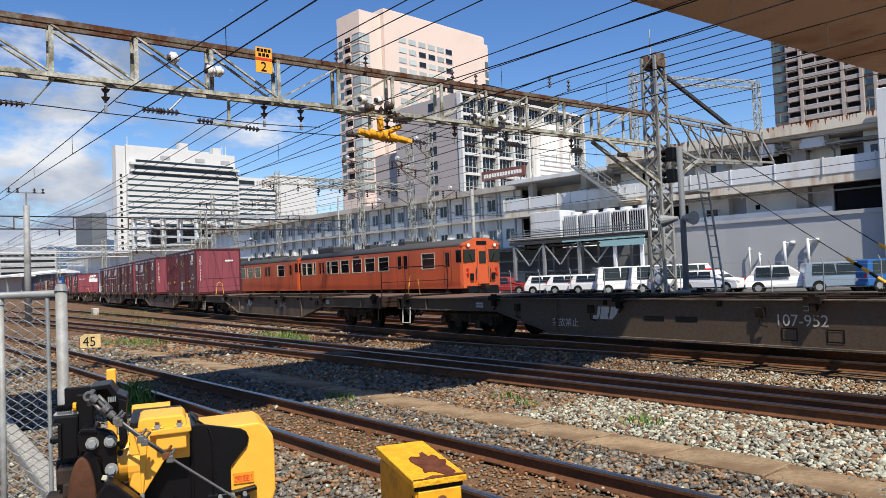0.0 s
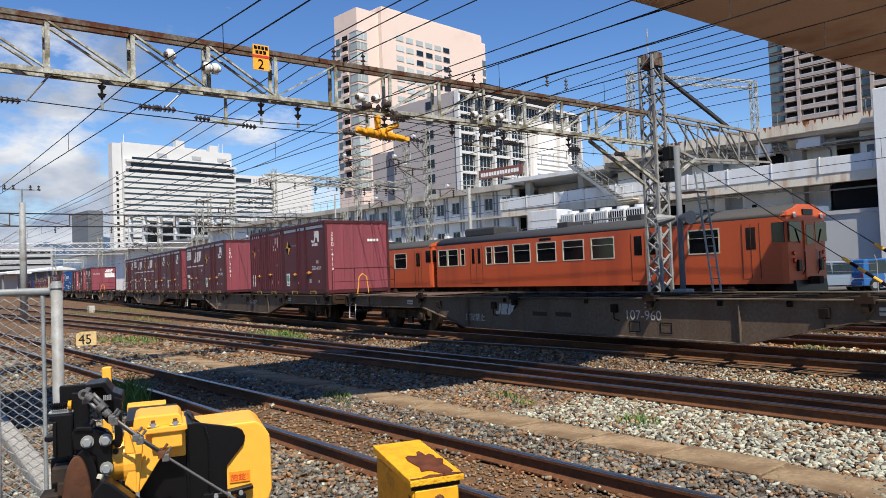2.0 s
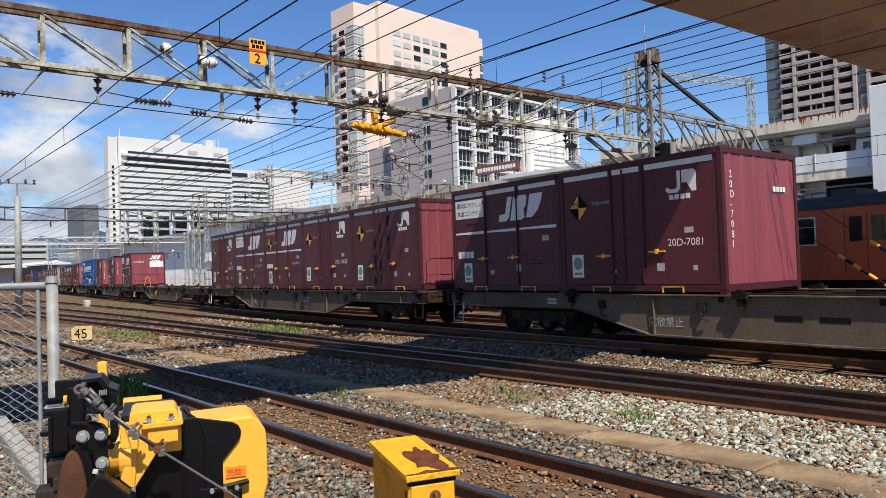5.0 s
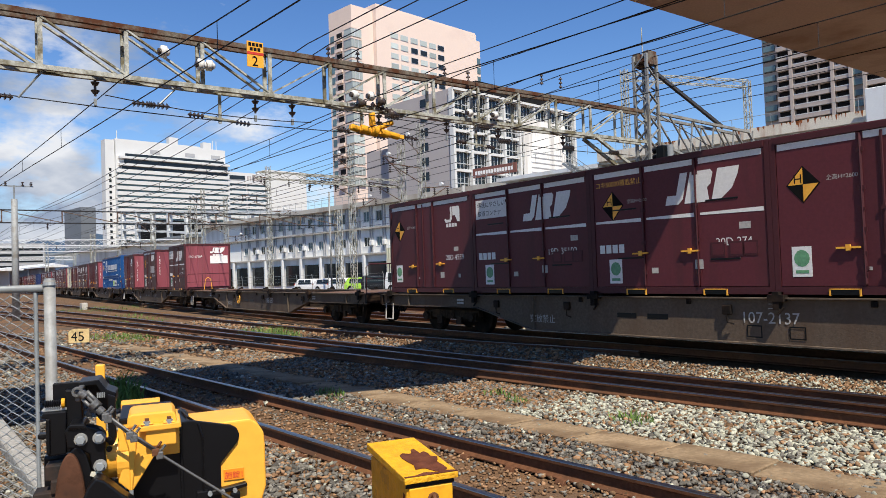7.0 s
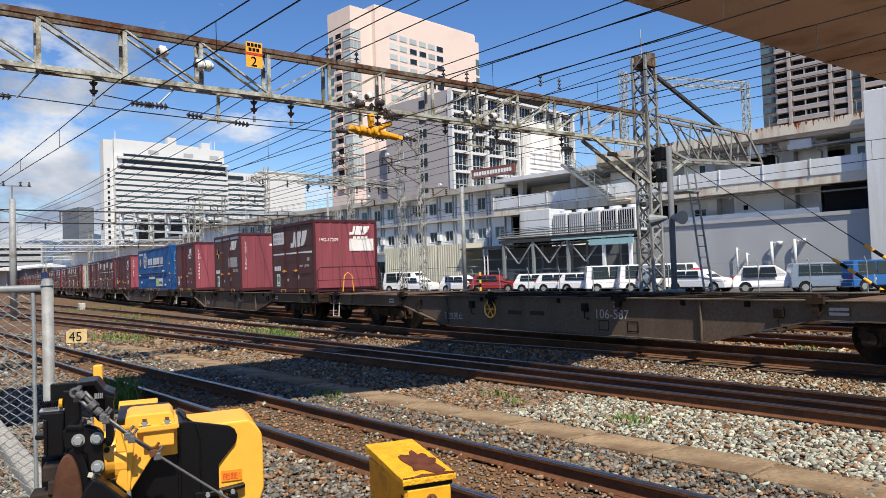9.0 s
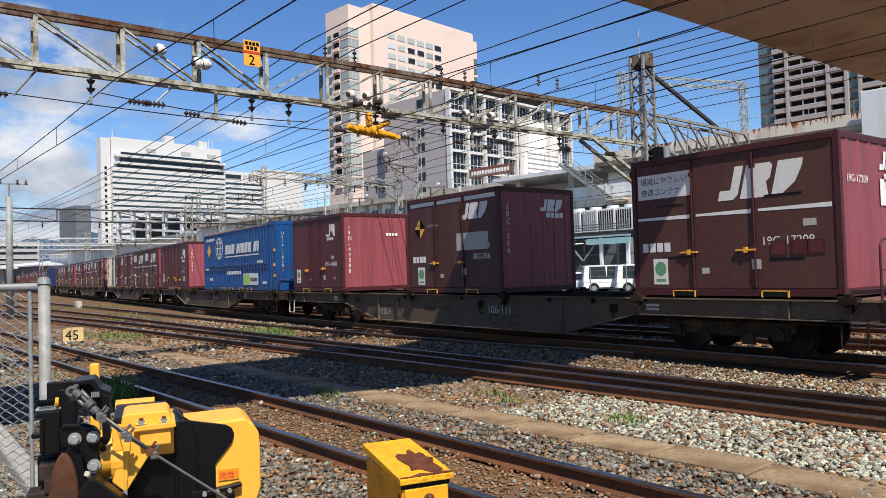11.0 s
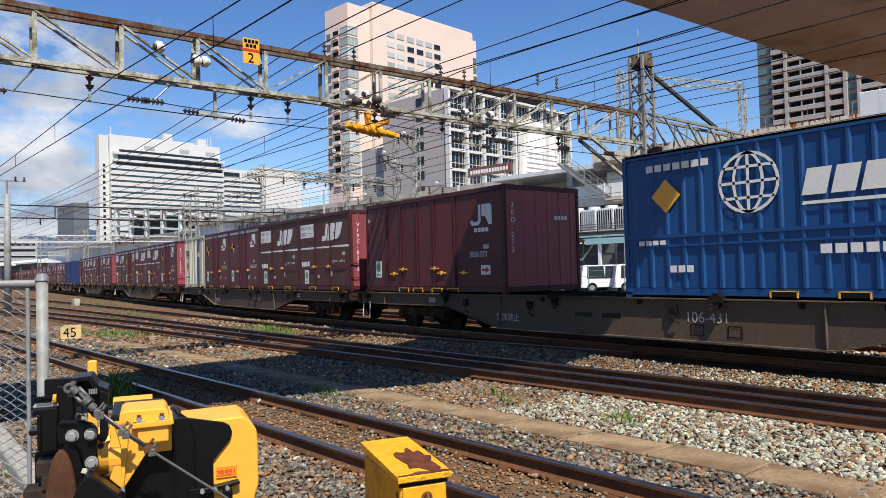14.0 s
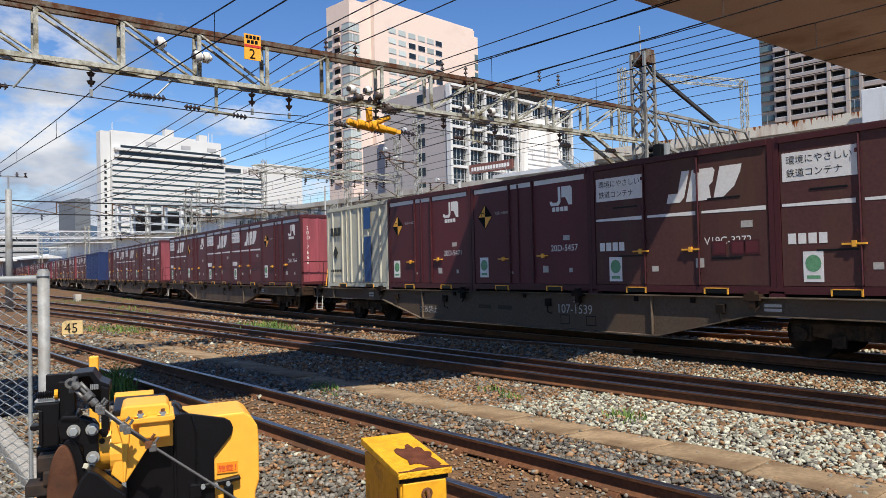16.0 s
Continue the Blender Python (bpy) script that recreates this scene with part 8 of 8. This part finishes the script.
    cl = part("clamp", bevel(shell([(-0.342, 1.365), (-0.328, 1.382), (-0.268, 1.378), (-0.222, 1.36), (-0.205, 1.335), (-0.21, 1.275), (-0.203, 1.215), (-0.232, 1.195), (-0.256, 1.21), (-0.262, 1.27), (-0.30, 1.295), (-0.335, 1.30)], -0.12, -0.06), 0.008, 3), M_BLACK, g, "black forged clamp")
    part("clamp_cap", bevel(shell([(-0.335, 1.372), (-0.325, 1.39), (-0.275, 1.386), (-0.268, 1.366)], -0.13, 0.02), 0.006, 2), M_BLACK, cl)
    for x, z in ((-0.289, 1.33), (-0.227, 1.33), (-0.226, 1.226)):
        b = part("bolt", rod(B(), (x, -0.122, z), (x, -0.13, z), 0.023, 18), M_MAST, cl, "steel bolt on a washer")
        part("bolt_head", bevel(rod(B(), (x, -0.13, z), (x, -0.15, z), 0.017, 6), 0.002, 1), M_GALV, b)
    part("base_box", block(-0.44, 0.08, 0.0, -0.20, 0.36, 1.24, 0.012), M_BLACK, g, "black base cabinet")
    n = 40

    def oval(cx, cz, rx, rz):
        return [(cx + rx * math.cos(2 * math.pi * i / n), cz + rz * math.sin(2 * math.pi * i / n)) for i in range(n)]
    part("counterweight", bevel(shell(oval(-0.325, 1.07, 0.052, 0.215), -0.15, -0.12), 0.004, 1), M_WEIGHT_FACE, g, "rust-brown counterweight disc")
    part("weight_rim", bevel(shell(oval(-0.303, 1.075, 0.056, 0.228), -0.12, -0.04), 0.008, 2), M_BLACK, g, "black rim of the counterweight")
    part("weight_arm", bevel(shell([(-0.30, 1.08), (-0.262, 1.172), (-0.235, 1.205), (-0.205, 1.19), (-0.15, 1.135), (-0.11, 1.10), (-0.11, 0.7), (-0.30, 0.7)], -0.22, -0.13), 0.008, 2), M_BLACK, g, "black lower arm")
    part("tie_block", block(-0.42, -0.04, 1.17, -0.352, 0.05, 1.228, 0.006), M_WEIGHT, g)
    part("tie_block", block(-0.46, -0.05, 1.085, -0.375, 0.05, 1.132, 0.006), M_WEIGHT, g)
    part("tie_block", block(-0.40, -0.06, 1.125, -0.345, 0.03, 1.175, 0.006), M_WEIGHT, g)
    part("pale_tag", bevel(shell([(-0.262, 1.192), (-0.256, 1.208), (-0.226, 1.203), (-0.216, 1.196), (-0.24, 1.184)], -0.128, -0.124), 0.001, 1), M_CREAM, g, "torn pale tag")
    # stay rope with turnbuckle and clips
    y = -0.19
    part("stay_rope", tube(B(), [(-0.215, y, 1.432), (-0.11, y, 1.333), (-0.02, y, 1.258), (0.22, y, 1.068), (0.48, y, 0.86)], 0.0052, 8), M_ROPE, g, "grey steel rope", True)
    part("rope_tail", tube(B(), [(-0.21, y - 0.008, 1.436), (-0.10, y - 0.010, 1.335), (-0.03, y - 0.010, 1.276)], 0.0052, 8), M_ROPE, g, "doubled rope end", True)
    tb = part("turnbuckle", tube(B(), [(-0.288, y, 1.512), (-0.262, y, 1.498), (-0.235, y, 1.466), (-0.213, y, 1.436)], 0.007, 8), M_ROPE, g, "galvanised turnbuckle", True)
    for o in (-0.013, 0.013):
        part("turnbuckle_bar", tube(B(), [(-0.268 + o * 0.6, y, 1.502 + o), (-0.222 + o * 0.6, y, 1.446 + o)], 0.0065, 8), M_ROPE, tb, smooth=True)
    for x, z, r in ((-0.272, 1.503, 0.016), (-0.236, 1.464, 0.019), (-0.217, 1.440, 0.016)):
        part("turnbuckle_nut", bevel(rod(B(), (x - 0.008, y, z + 0.009), (x + 0.008, y, z - 0.009), r, 8), 0.003, 1), M_ROPE, tb)
    part("shackle", ring(B(), (-0.292, y + 0.01, 1.512), "y", 0.014, 0.006, 16, 6), M_ROPE, g, "steel shackle")
    part("shackle_tab", block(-0.30, y + 0.02, 1.475, -0.28, 0.0, 1.52, 0.004, 1), M_ROPE, g)
    for x, z, mm in ((-0.198, 1.418, M_ROPE), (-0.19, 1.41, M_ROPE), (-0.118, 1.342, M_ROPE), (-0.105, 1.33, M_ROPE), (-0.032, 1.27, M_RAIL_SIDE), (-0.018, 1.257, M_ROPE)):
        c = part("rope_clip", block(x - 0.014, y - 0.018, z - 0.016, x + 0.012, y + 0.014, z + 0.012, 0.004), mm, g, "steel rope clip")
        for o in (-0.008, 0.008):
            part("clip_nut", rod(B(), (x + o, y - 0.004, z + 0.010 + o), (x + o + 0.012, y - 0.004, z + 0.026 + o), 0.0055, 6), M_RAIL_SIDE if mm is M_RAIL_SIDE else M_ROPE, c)
    # thin striped post behind
    p = empty("marker_post", HUT @ Matrix.Translation((-0.258, 0.42, -0.31)), "thin yellow and black marker post behind the barrier machine", "post")
    for z0, z1, m in ((0.0, 0.9, M_BLACK), (0.9, 1.02, M_YELLOW), (1.02, 1.22, M_BLACK), (1.22, 1.32, M_YELLOW), (1.32, 1.455, M_BLACK), (1.455, 1.545, M_YELLOW)):
        part("post_band", bevel(box(B(), -0.019, -0.019, z0, 0.019, 0.019, z1), 0.004, 1), m, p)




def build_box():
    """Rusty yellow line-side box with an overhanging sloped lid."""
    b = empty("equipment_box", Matrix.Translation((-2.26, 1.49, -0.31)) @ Matrix.Rotation(radians(-14.6), 4, "Z"), "rust-eaten yellow line-side equipment box", "equipment box")
    part("casing", bevel(box(B(), -0.475, 0.004, 0.0, -0.012, 0.192, 1.115), 0.004, 1), M_YELLOW_RUSTY, b, "yellow casing with rust along its edges")
    lid = prism(B(), [(-0.482, 1.172), (-0.482, 1.14), (0.012, 1.118), (0.012, 1.142)], "y", -0.010, 0.206)
    lid = part("lid", bevel(lid, 0.004, 2), M_YELLOW_LID, b, "sloped lid, its paint flaking to rust")
    slope = Matrix.Translation((-0.235, 0.098, 1.1585)) @ Matrix.Rotation(math.atan2(0.030, 0.494), 4, "Y")
    r = random.Random(3)
    patch = []
    for i in range(26):
        a = 2 * math.pi * i / 26
        k = 1 + 0.45 * noise.noise((2.2 * math.cos(a), 2.2 * math.sin(a), 0.7)) + r.uniform(-0.12, 0.12)
        patch.append((0.075 + 0.135 * k * math.cos(a), 0.028 + 0.062 * k * math.sin(a)))
    part("rust_patch", flat_mark(B(), patch, slope, 0.0016), M_LID_RUST, lid, "bare red-brown rust patch")
    edge = [(0.236, -0.105), (0.246, -0.105), (0.246, 0.107), (0.236, 0.107), (0.222, 0.07), (0.232, 0.03), (0.215, -0.02), (0.235, -0.06)]
    part("rust_edge", flat_mark(B(), edge, slope, 0.0014), M_LID_RUST, lid, "rust along the lid's edge")
    # no gap in the casing: a black strip paints the lid's shadow
    part("lid_shadow_gap", box(B(), -0.013, 0.0, 1.098, -0.008, 0.196, 1.118), M_BLACK, b, "black strip for the shadow below the lid")
    d = part("door", bevel(box(B(), -0.012, 0.012, 0.15, -0.002, 0.186, 1.096), 0.003, 1), M_YELLOW_DOOR, b, "yellow door stained with rust")
    part("hasp", tube(B(), [(0.0, 0.105, 1.062), (0.014, 0.105, 1.066), (0.022, 0.105, 1.05), (0.018, 0.105, 0.93)], 0.008, 8), M_RAIL_SIDE, d, "rusty hasp", True)
    part("hasp_eye", ring(B(), (0.003, 0.105, 1.052), "x", 0.017, 0.006, 14, 6), M_RAIL_SIDE, d)
    for z in (1.02, 1.075, 0.955):
        part("rust_run", flat_mark(B(), [(-0.02, 0.0), (0.0, -0.004), (0.006, -0.09), (-0.004, -0.16), (-0.016, -0.07)], Matrix.Translation((-0.03 - (1.08 - z) * 0.3, 0.0035, z)) @ SIDE, 0.0012), M_LID_RUST, b, "rust run down the side")




def build_fence():
    f = empty("mesh_fence", pose(-4.82, 0.70, -0.31, 0, 0, 46), "galvanised chain-link fence by the track", "fence")
    for x, r, h in ((0.0, 0.032, 1.93), (-0.40, 0.018, 1.86), (-2.0, 0.032, 1.92), (-4.0, 0.032, 1.92)):
        p = part("fence_post", rod(B(), (x, 0, 0), (x, 0, h), r, 14), M_MAST, f, "galvanised tube post", True)
        part("post_cap", rod(B(), (x, 0, h - 0.03), (x, 0, h + 0.012), r + 0.006, 14, r * 0.8), M_GALV, p)
    part("top_rail", rod(B(), (-4.0, 0, 1.885), (-0.03, 0, 1.885), 0.022, 12), M_GALV, f, "top rail", True)
    part("edge_bar", rod(B(), (-0.09, 0.0, 0.05), (-0.09, 0.0, 1.86), 0.012, 8), M_GALV, f)
    bm = B()
    s = 0.044
    for layer in (0,):
        n = int(2.0 / s)
        for i in range(n):
            x0 = -0.1 - i * s
            pts = []
            z = 0.05
            k = 0
            while z < 1.86:
                pts.append((x0 - (s / 2 if (k + i) % 2 else -s / 2), 0.004 * (1 if k % 2 else -1), z))
                z += s * 0.6
                k += 1
            tube(bm, pts, 0.0048, 3)
    ob = part("wire_mesh", bm, M_GALV, f, "woven diamond wire mesh")
    ob["kind"] = "stuff"
    part("ground_wall", bevel(box(B(), -4.1, -0.06, 0.0, 0.05, 0.06, 0.12), 0.01, 1), M_CONCRETE, f, "low concrete footing")


def build_kerb():
    k = part("kerb", bevel(box(B(), -3.2, -0.10, 0, 3.2, 0.10, 0.19), 0.05, 3), M_KERB, None, m=pose(-10.4, 0.97, -0.33, 0, 0, 0.6))
    tagged(k, "pale weathered concrete kerb beside the fence", "kerb", kind="structure")


def build_signs():
    s = empty("gradient_board", pose(-24.5, 4.35, -0.31, 0, 0, 55), "faded cream board with the number 45", "sign")
    bm = prism(B(), [(-0.31, 0.08), (-0.31, 0.42), (-0.2, 0.5), (0.31, 0.5), (0.31, 0.08)], "y", -0.02, 0.02)
    part("board", bm, M_CREAM_SIGN, s)
    part("board_foot", box(B(), -0.05, -0.03, -0.1, 0.05, 0.03, 0.08), M_GALV, s)
    writing("board_number", "45", 0.42, M_BLACK, s, Matrix.Translation((-0.24, -0.023, 0.13)) @ SIDE)
    b = part("marker_block", bevel(box(B(), -0.35, -0.2, 0, 0.35, 0.2, 0.5), 0.03, 1), M_CONCRETE, None, m=pose(-55.5, 11.0 - 0.8, -0.31))
    tagged(b, "small pale concrete block between the tracks", "block")
    # switch machine between the middle rails
    m = empty("switch_machine", pose(-14.9, 7.65, -0.28, 0, 0, 5), "rust-brown switch box between the rails", "switch machine")
    part("casing", bevel(box(B(), -1.1, -0.16, 0, 0.9, 0.16, 0.17), 0.02, 1), M_RAIL_SIDE, m)
    part("cover", bevel(box(B(), 0.0, -0.2, 0.17, 0.85, 0.2, 0.21), 0.01, 1), M_SLEEPER, m)


def build_slabs():
    """Worn concrete trough covers between the tracks."""
    tr = empty("cable_trough", pose(0, 0, -0.335), "line of worn concrete trough covers between the tracks", "pavement", kind="structure")
    bm = bevel(box(B(), -0.49, -0.27, 0, 0.49, 0.27, 0.07), 0.012, 1)
    me = mesh_of("slab", bm, M_SLAB)
    for i in range(24):
        x = -22 + i * 1.0
        y = 5.80 + 0.055 * (x + 10)
        piece("slab", me, tr, pose(x, y + random.uniform(-0.02, 0.02), random.uniform(-0.01, 0.02), random.uniform(-1, 1), random.uniform(-1, 1), 3.2 + random.uniform(-1.5, 1.5)))


def stones(name, material, label, spots):
    """Crushed stones as one sheet of loose pieces."""
    t = (1 + 5 ** 0.5) / 2
    ico = np.array([(-1, t, 0), (1, t, 0), (-1, -t, 0), (1, -t, 0), (0, -1, t), (0, 1, t), (0, -1, -t), (0, 1, -t), (t, 0, -1), (t, 0, 1), (-t, 0, -1), (-t, 0, 1)]) / math.sqrt(1 + t * t)
    tri = np.array([(0, 11, 5), (0, 5, 1), (0, 1, 7), (0, 7, 10), (0, 10, 11), (1, 5, 9), (5, 11, 4), (11, 10, 2), (10, 7, 6), (7, 1, 8), (3, 9, 4), (3, 4, 2), (3, 2, 6), (3, 6, 8), (3, 8, 9), (4, 9, 5), (2, 4, 11), (6, 2, 10), (8, 6, 7), (9, 8, 1)])
    rng = np.random.default_rng(len(spots) + 7)
    n = len(spots)
    p = np.array(spots)
    v = np.repeat(ico[None], n, 0) * rng.uniform(0.42, 1.35, (n, 12, 1))
    v *= p[:, None, 3:4] * rng.uniform(0.6, 1.5, (n, 1, 3)) * np.array((1.15, 1.0, 0.72))
    a = rng.uniform(0, 6.283, n)
    c, s = np.cos(a)[:, None], np.sin(a)[:, None]
    x, y = v[..., 0] * c - v[..., 1] * s, v[..., 0] * s + v[..., 1] * c
    b = rng.uniform(-0.6, 0.6, n)
    c, s = np.cos(b)[:, None], np.sin(b)[:, None]
    x, z = x * c - v[..., 2] * s, x * s + v[..., 2] * c
    v = np.stack([x, y, z], -1) + p[:, None, :3]
    f = tri[None] + (np.arange(n) * 12)[:, None, None]
    me = bpy.data.meshes.new(name)
    me.vertices.add(n * 12)
    me.vertices.foreach_set("co", v.reshape(-1))
    me.loops.add(n * 60)
    me.loops.foreach_set("vertex_index", f.reshape(-1))
    me.polygons.add(n * 20)
    me.polygons.foreach_set("loop_start", np.arange(n * 20) * 3)
    me.update(calc_edges=True)
    me.materials.append(material)
    tagged(new(name, me), label, "ballast", kind="stuff")


def build_ballast():
    rng = np.random.default_rng(4)
    grey, brown, pale = [], [], []

    def near_c(x):
        return 3.78 + 0.061 * (x + 10)

    def slab_c(x):
        return 5.80 + 0.055 * (x + 10)
    for zone, n, smin, smax in (((-9.5, 0.5, 0.2, 11.0), 66000, 0.014, 0.032), ((-17, -9.5, -0.8, 11.2), 26000, 0.018, 0.042), ((-32, -17, -2.5, 11.2), 11500, 0.03, 0.07), ((-16, 0.0, 13.0, 19.0), 6000, 0.03, 0.06)):
        x0, x1, y0, y1 = zone
        for x, y, u, k in zip(rng.uniform(x0, x1, n), rng.uniform(y0, y1, n), rng.uniform(0, 1, n), rng.uniform(smin, smax, n)):
            if abs(y - slab_c(x)) < 0.2 and -22.5 < x < 1.6 and u < 0.93:
                continue
            inside = abs(y - near_c(x)) < 0.5
            if inside and k > smin + 0.45 * (smax - smin):
                continue
            z = ground_z(y) + 0.012 + (0.0 if inside else 0.02 * u)
            wob = noise.noise((x * 0.5, y * 0.5, 3.0))
            if x > -7.2 + 1.1 * wob and slab_c(x) + 0.35 < y < slab_c(x) + 2.3 + wob:
                (pale if u < 0.72 else grey if u < 0.86 else brown).append((x, y, z + 0.01, k * 1.15))
            elif near_c(x) + 0.65 < y < slab_c(x) - 0.2 or y < near_c(x) - 0.7:
                (grey if u < 0.8 else brown if u < 0.975 else pale).append((x, y, z, k))
            elif y > 9.4 + 0.05 * (x + 5) and x > -7:
                (pale if u < 0.55 else brown).append((x, y, z, k))
            else:
                (brown if u < 0.72 + 0.2 * wob else grey if u < 0.985 else pale).append((x, y, z, k))
    stones("grey_ballast", M_STONE, "loose grey crushed stone", grey)
    stones("brown_ballast", M_STONE_BROWN, "loose rust-brown crushed stone", brown)
    stones("pale_ballast", M_STONE_PALE, "fresh pale crushed stone", pale)


def build_weeds():
    rng = random.Random(5)
    for x, y, r, n, h in ((-5.6, 6.95, 0.32, 90, 0.20), (-8.2, 7.1, 0.3, 60, 0.16), (-7.6, 6.9, 0.25, 50, 0.15), (-10.2, 5.35, 0.35, 90, 0.18), (-22.3, 9.5, 1.5, 420, 0.34), (-20.6, 9.2, 1.0, 260, 0.3),
                          (-26.2, 5.6, 1.5, 260, 0.25), (-24.4, 5.9, 1.2, 200, 0.28), (-12.0, 2.68, 0.55, 300, 0.6), (-40, 9.9, 3.5, 420, 0.22), (-52, 10.8, 5.0, 500, 0.24), (-36, 9.0, 2.0, 200, 0.2), (-6.9, 13.8, 0.5, 90, 0.2), (-3.8, 13.6, 0.5, 90, 0.22), (-9.6, 5.15, 0.2, 30, 0.1)):
        bm = B()
        for _ in range(n):
            a, d = rng.uniform(0, 6.283), r * math.sqrt(rng.random())
            px, py = d * math.cos(a), d * math.sin(a) * 0.6
            hh = h * rng.uniform(0.35, 1.0) * (1.1 - 0.5 * d / r)
            b, lean, w = rng.uniform(0, 6.283), hh * rng.uniform(0.2, 0.8), 0.012 + 0.03 * hh
            dx, dy = math.cos(b), math.sin(b)
            p0 = Vector((px - dy * w / 2, py + dx * w / 2, 0))
            p1 = Vector((px + dy * w / 2, py - dx * w / 2, 0))
            m0 = Vector((px + dx * lean * 0.4 - dy * w * 0.45, py + dy * lean * 0.4 + dx * w * 0.45, hh * 0.65))
            m1 = Vector((px + dx * lean * 0.4 + dy * w * 0.45, py + dy * lean * 0.4 - dx * w * 0.45, hh * 0.65))
            t = Vector((px + dx * lean, py + dy * lean, hh))
            v = [bm.verts.new(q) for q in (p0, p1, m1, m0, t)]
            bm.faces.new((v[0], v[1], v[2], v[3]))
            bm.faces.new((v[3], v[2], v[4]))
        tagged(part("weed_clump", bm, M_LEAF, None, m=pose(x, y, ground_z(y) + 0.01)), "green weeds growing in the ballast", "weeds", "weeds in the ballast")


build_barrier()
build_box()
build_fence()
build_kerb()
build_signs()
build_slabs()
build_weeds()
build_ballast()
# ---- motions ----
WHEEL_STEP = 1 / 15


def motions():
    for ob, at in MOVING:
        walk(ob, [(t, at(t)) for t in STEPS])
    # wheels of the wagons and railcars that pass near roll on their axles
    for ob, at in MOVING:
        wheels = [c for c in ob.children_recursive if c.name.startswith("wheelset")]
        if not wheels or at(16.0).translation.x < -60:
            continue
        x0 = at(0).translation.x
        rows = [(i * WHEEL_STEP, (at(i * WHEEL_STEP).translation.x - x0) / 0.405) for i in range(241)]
        for w in wheels:
            place = w.matrix_basis.translation.copy()
            walk(w, [(t, Matrix.Translation(place) @ Matrix.Rotation(a, 4, "Y")) for t, a in rows])


motions()
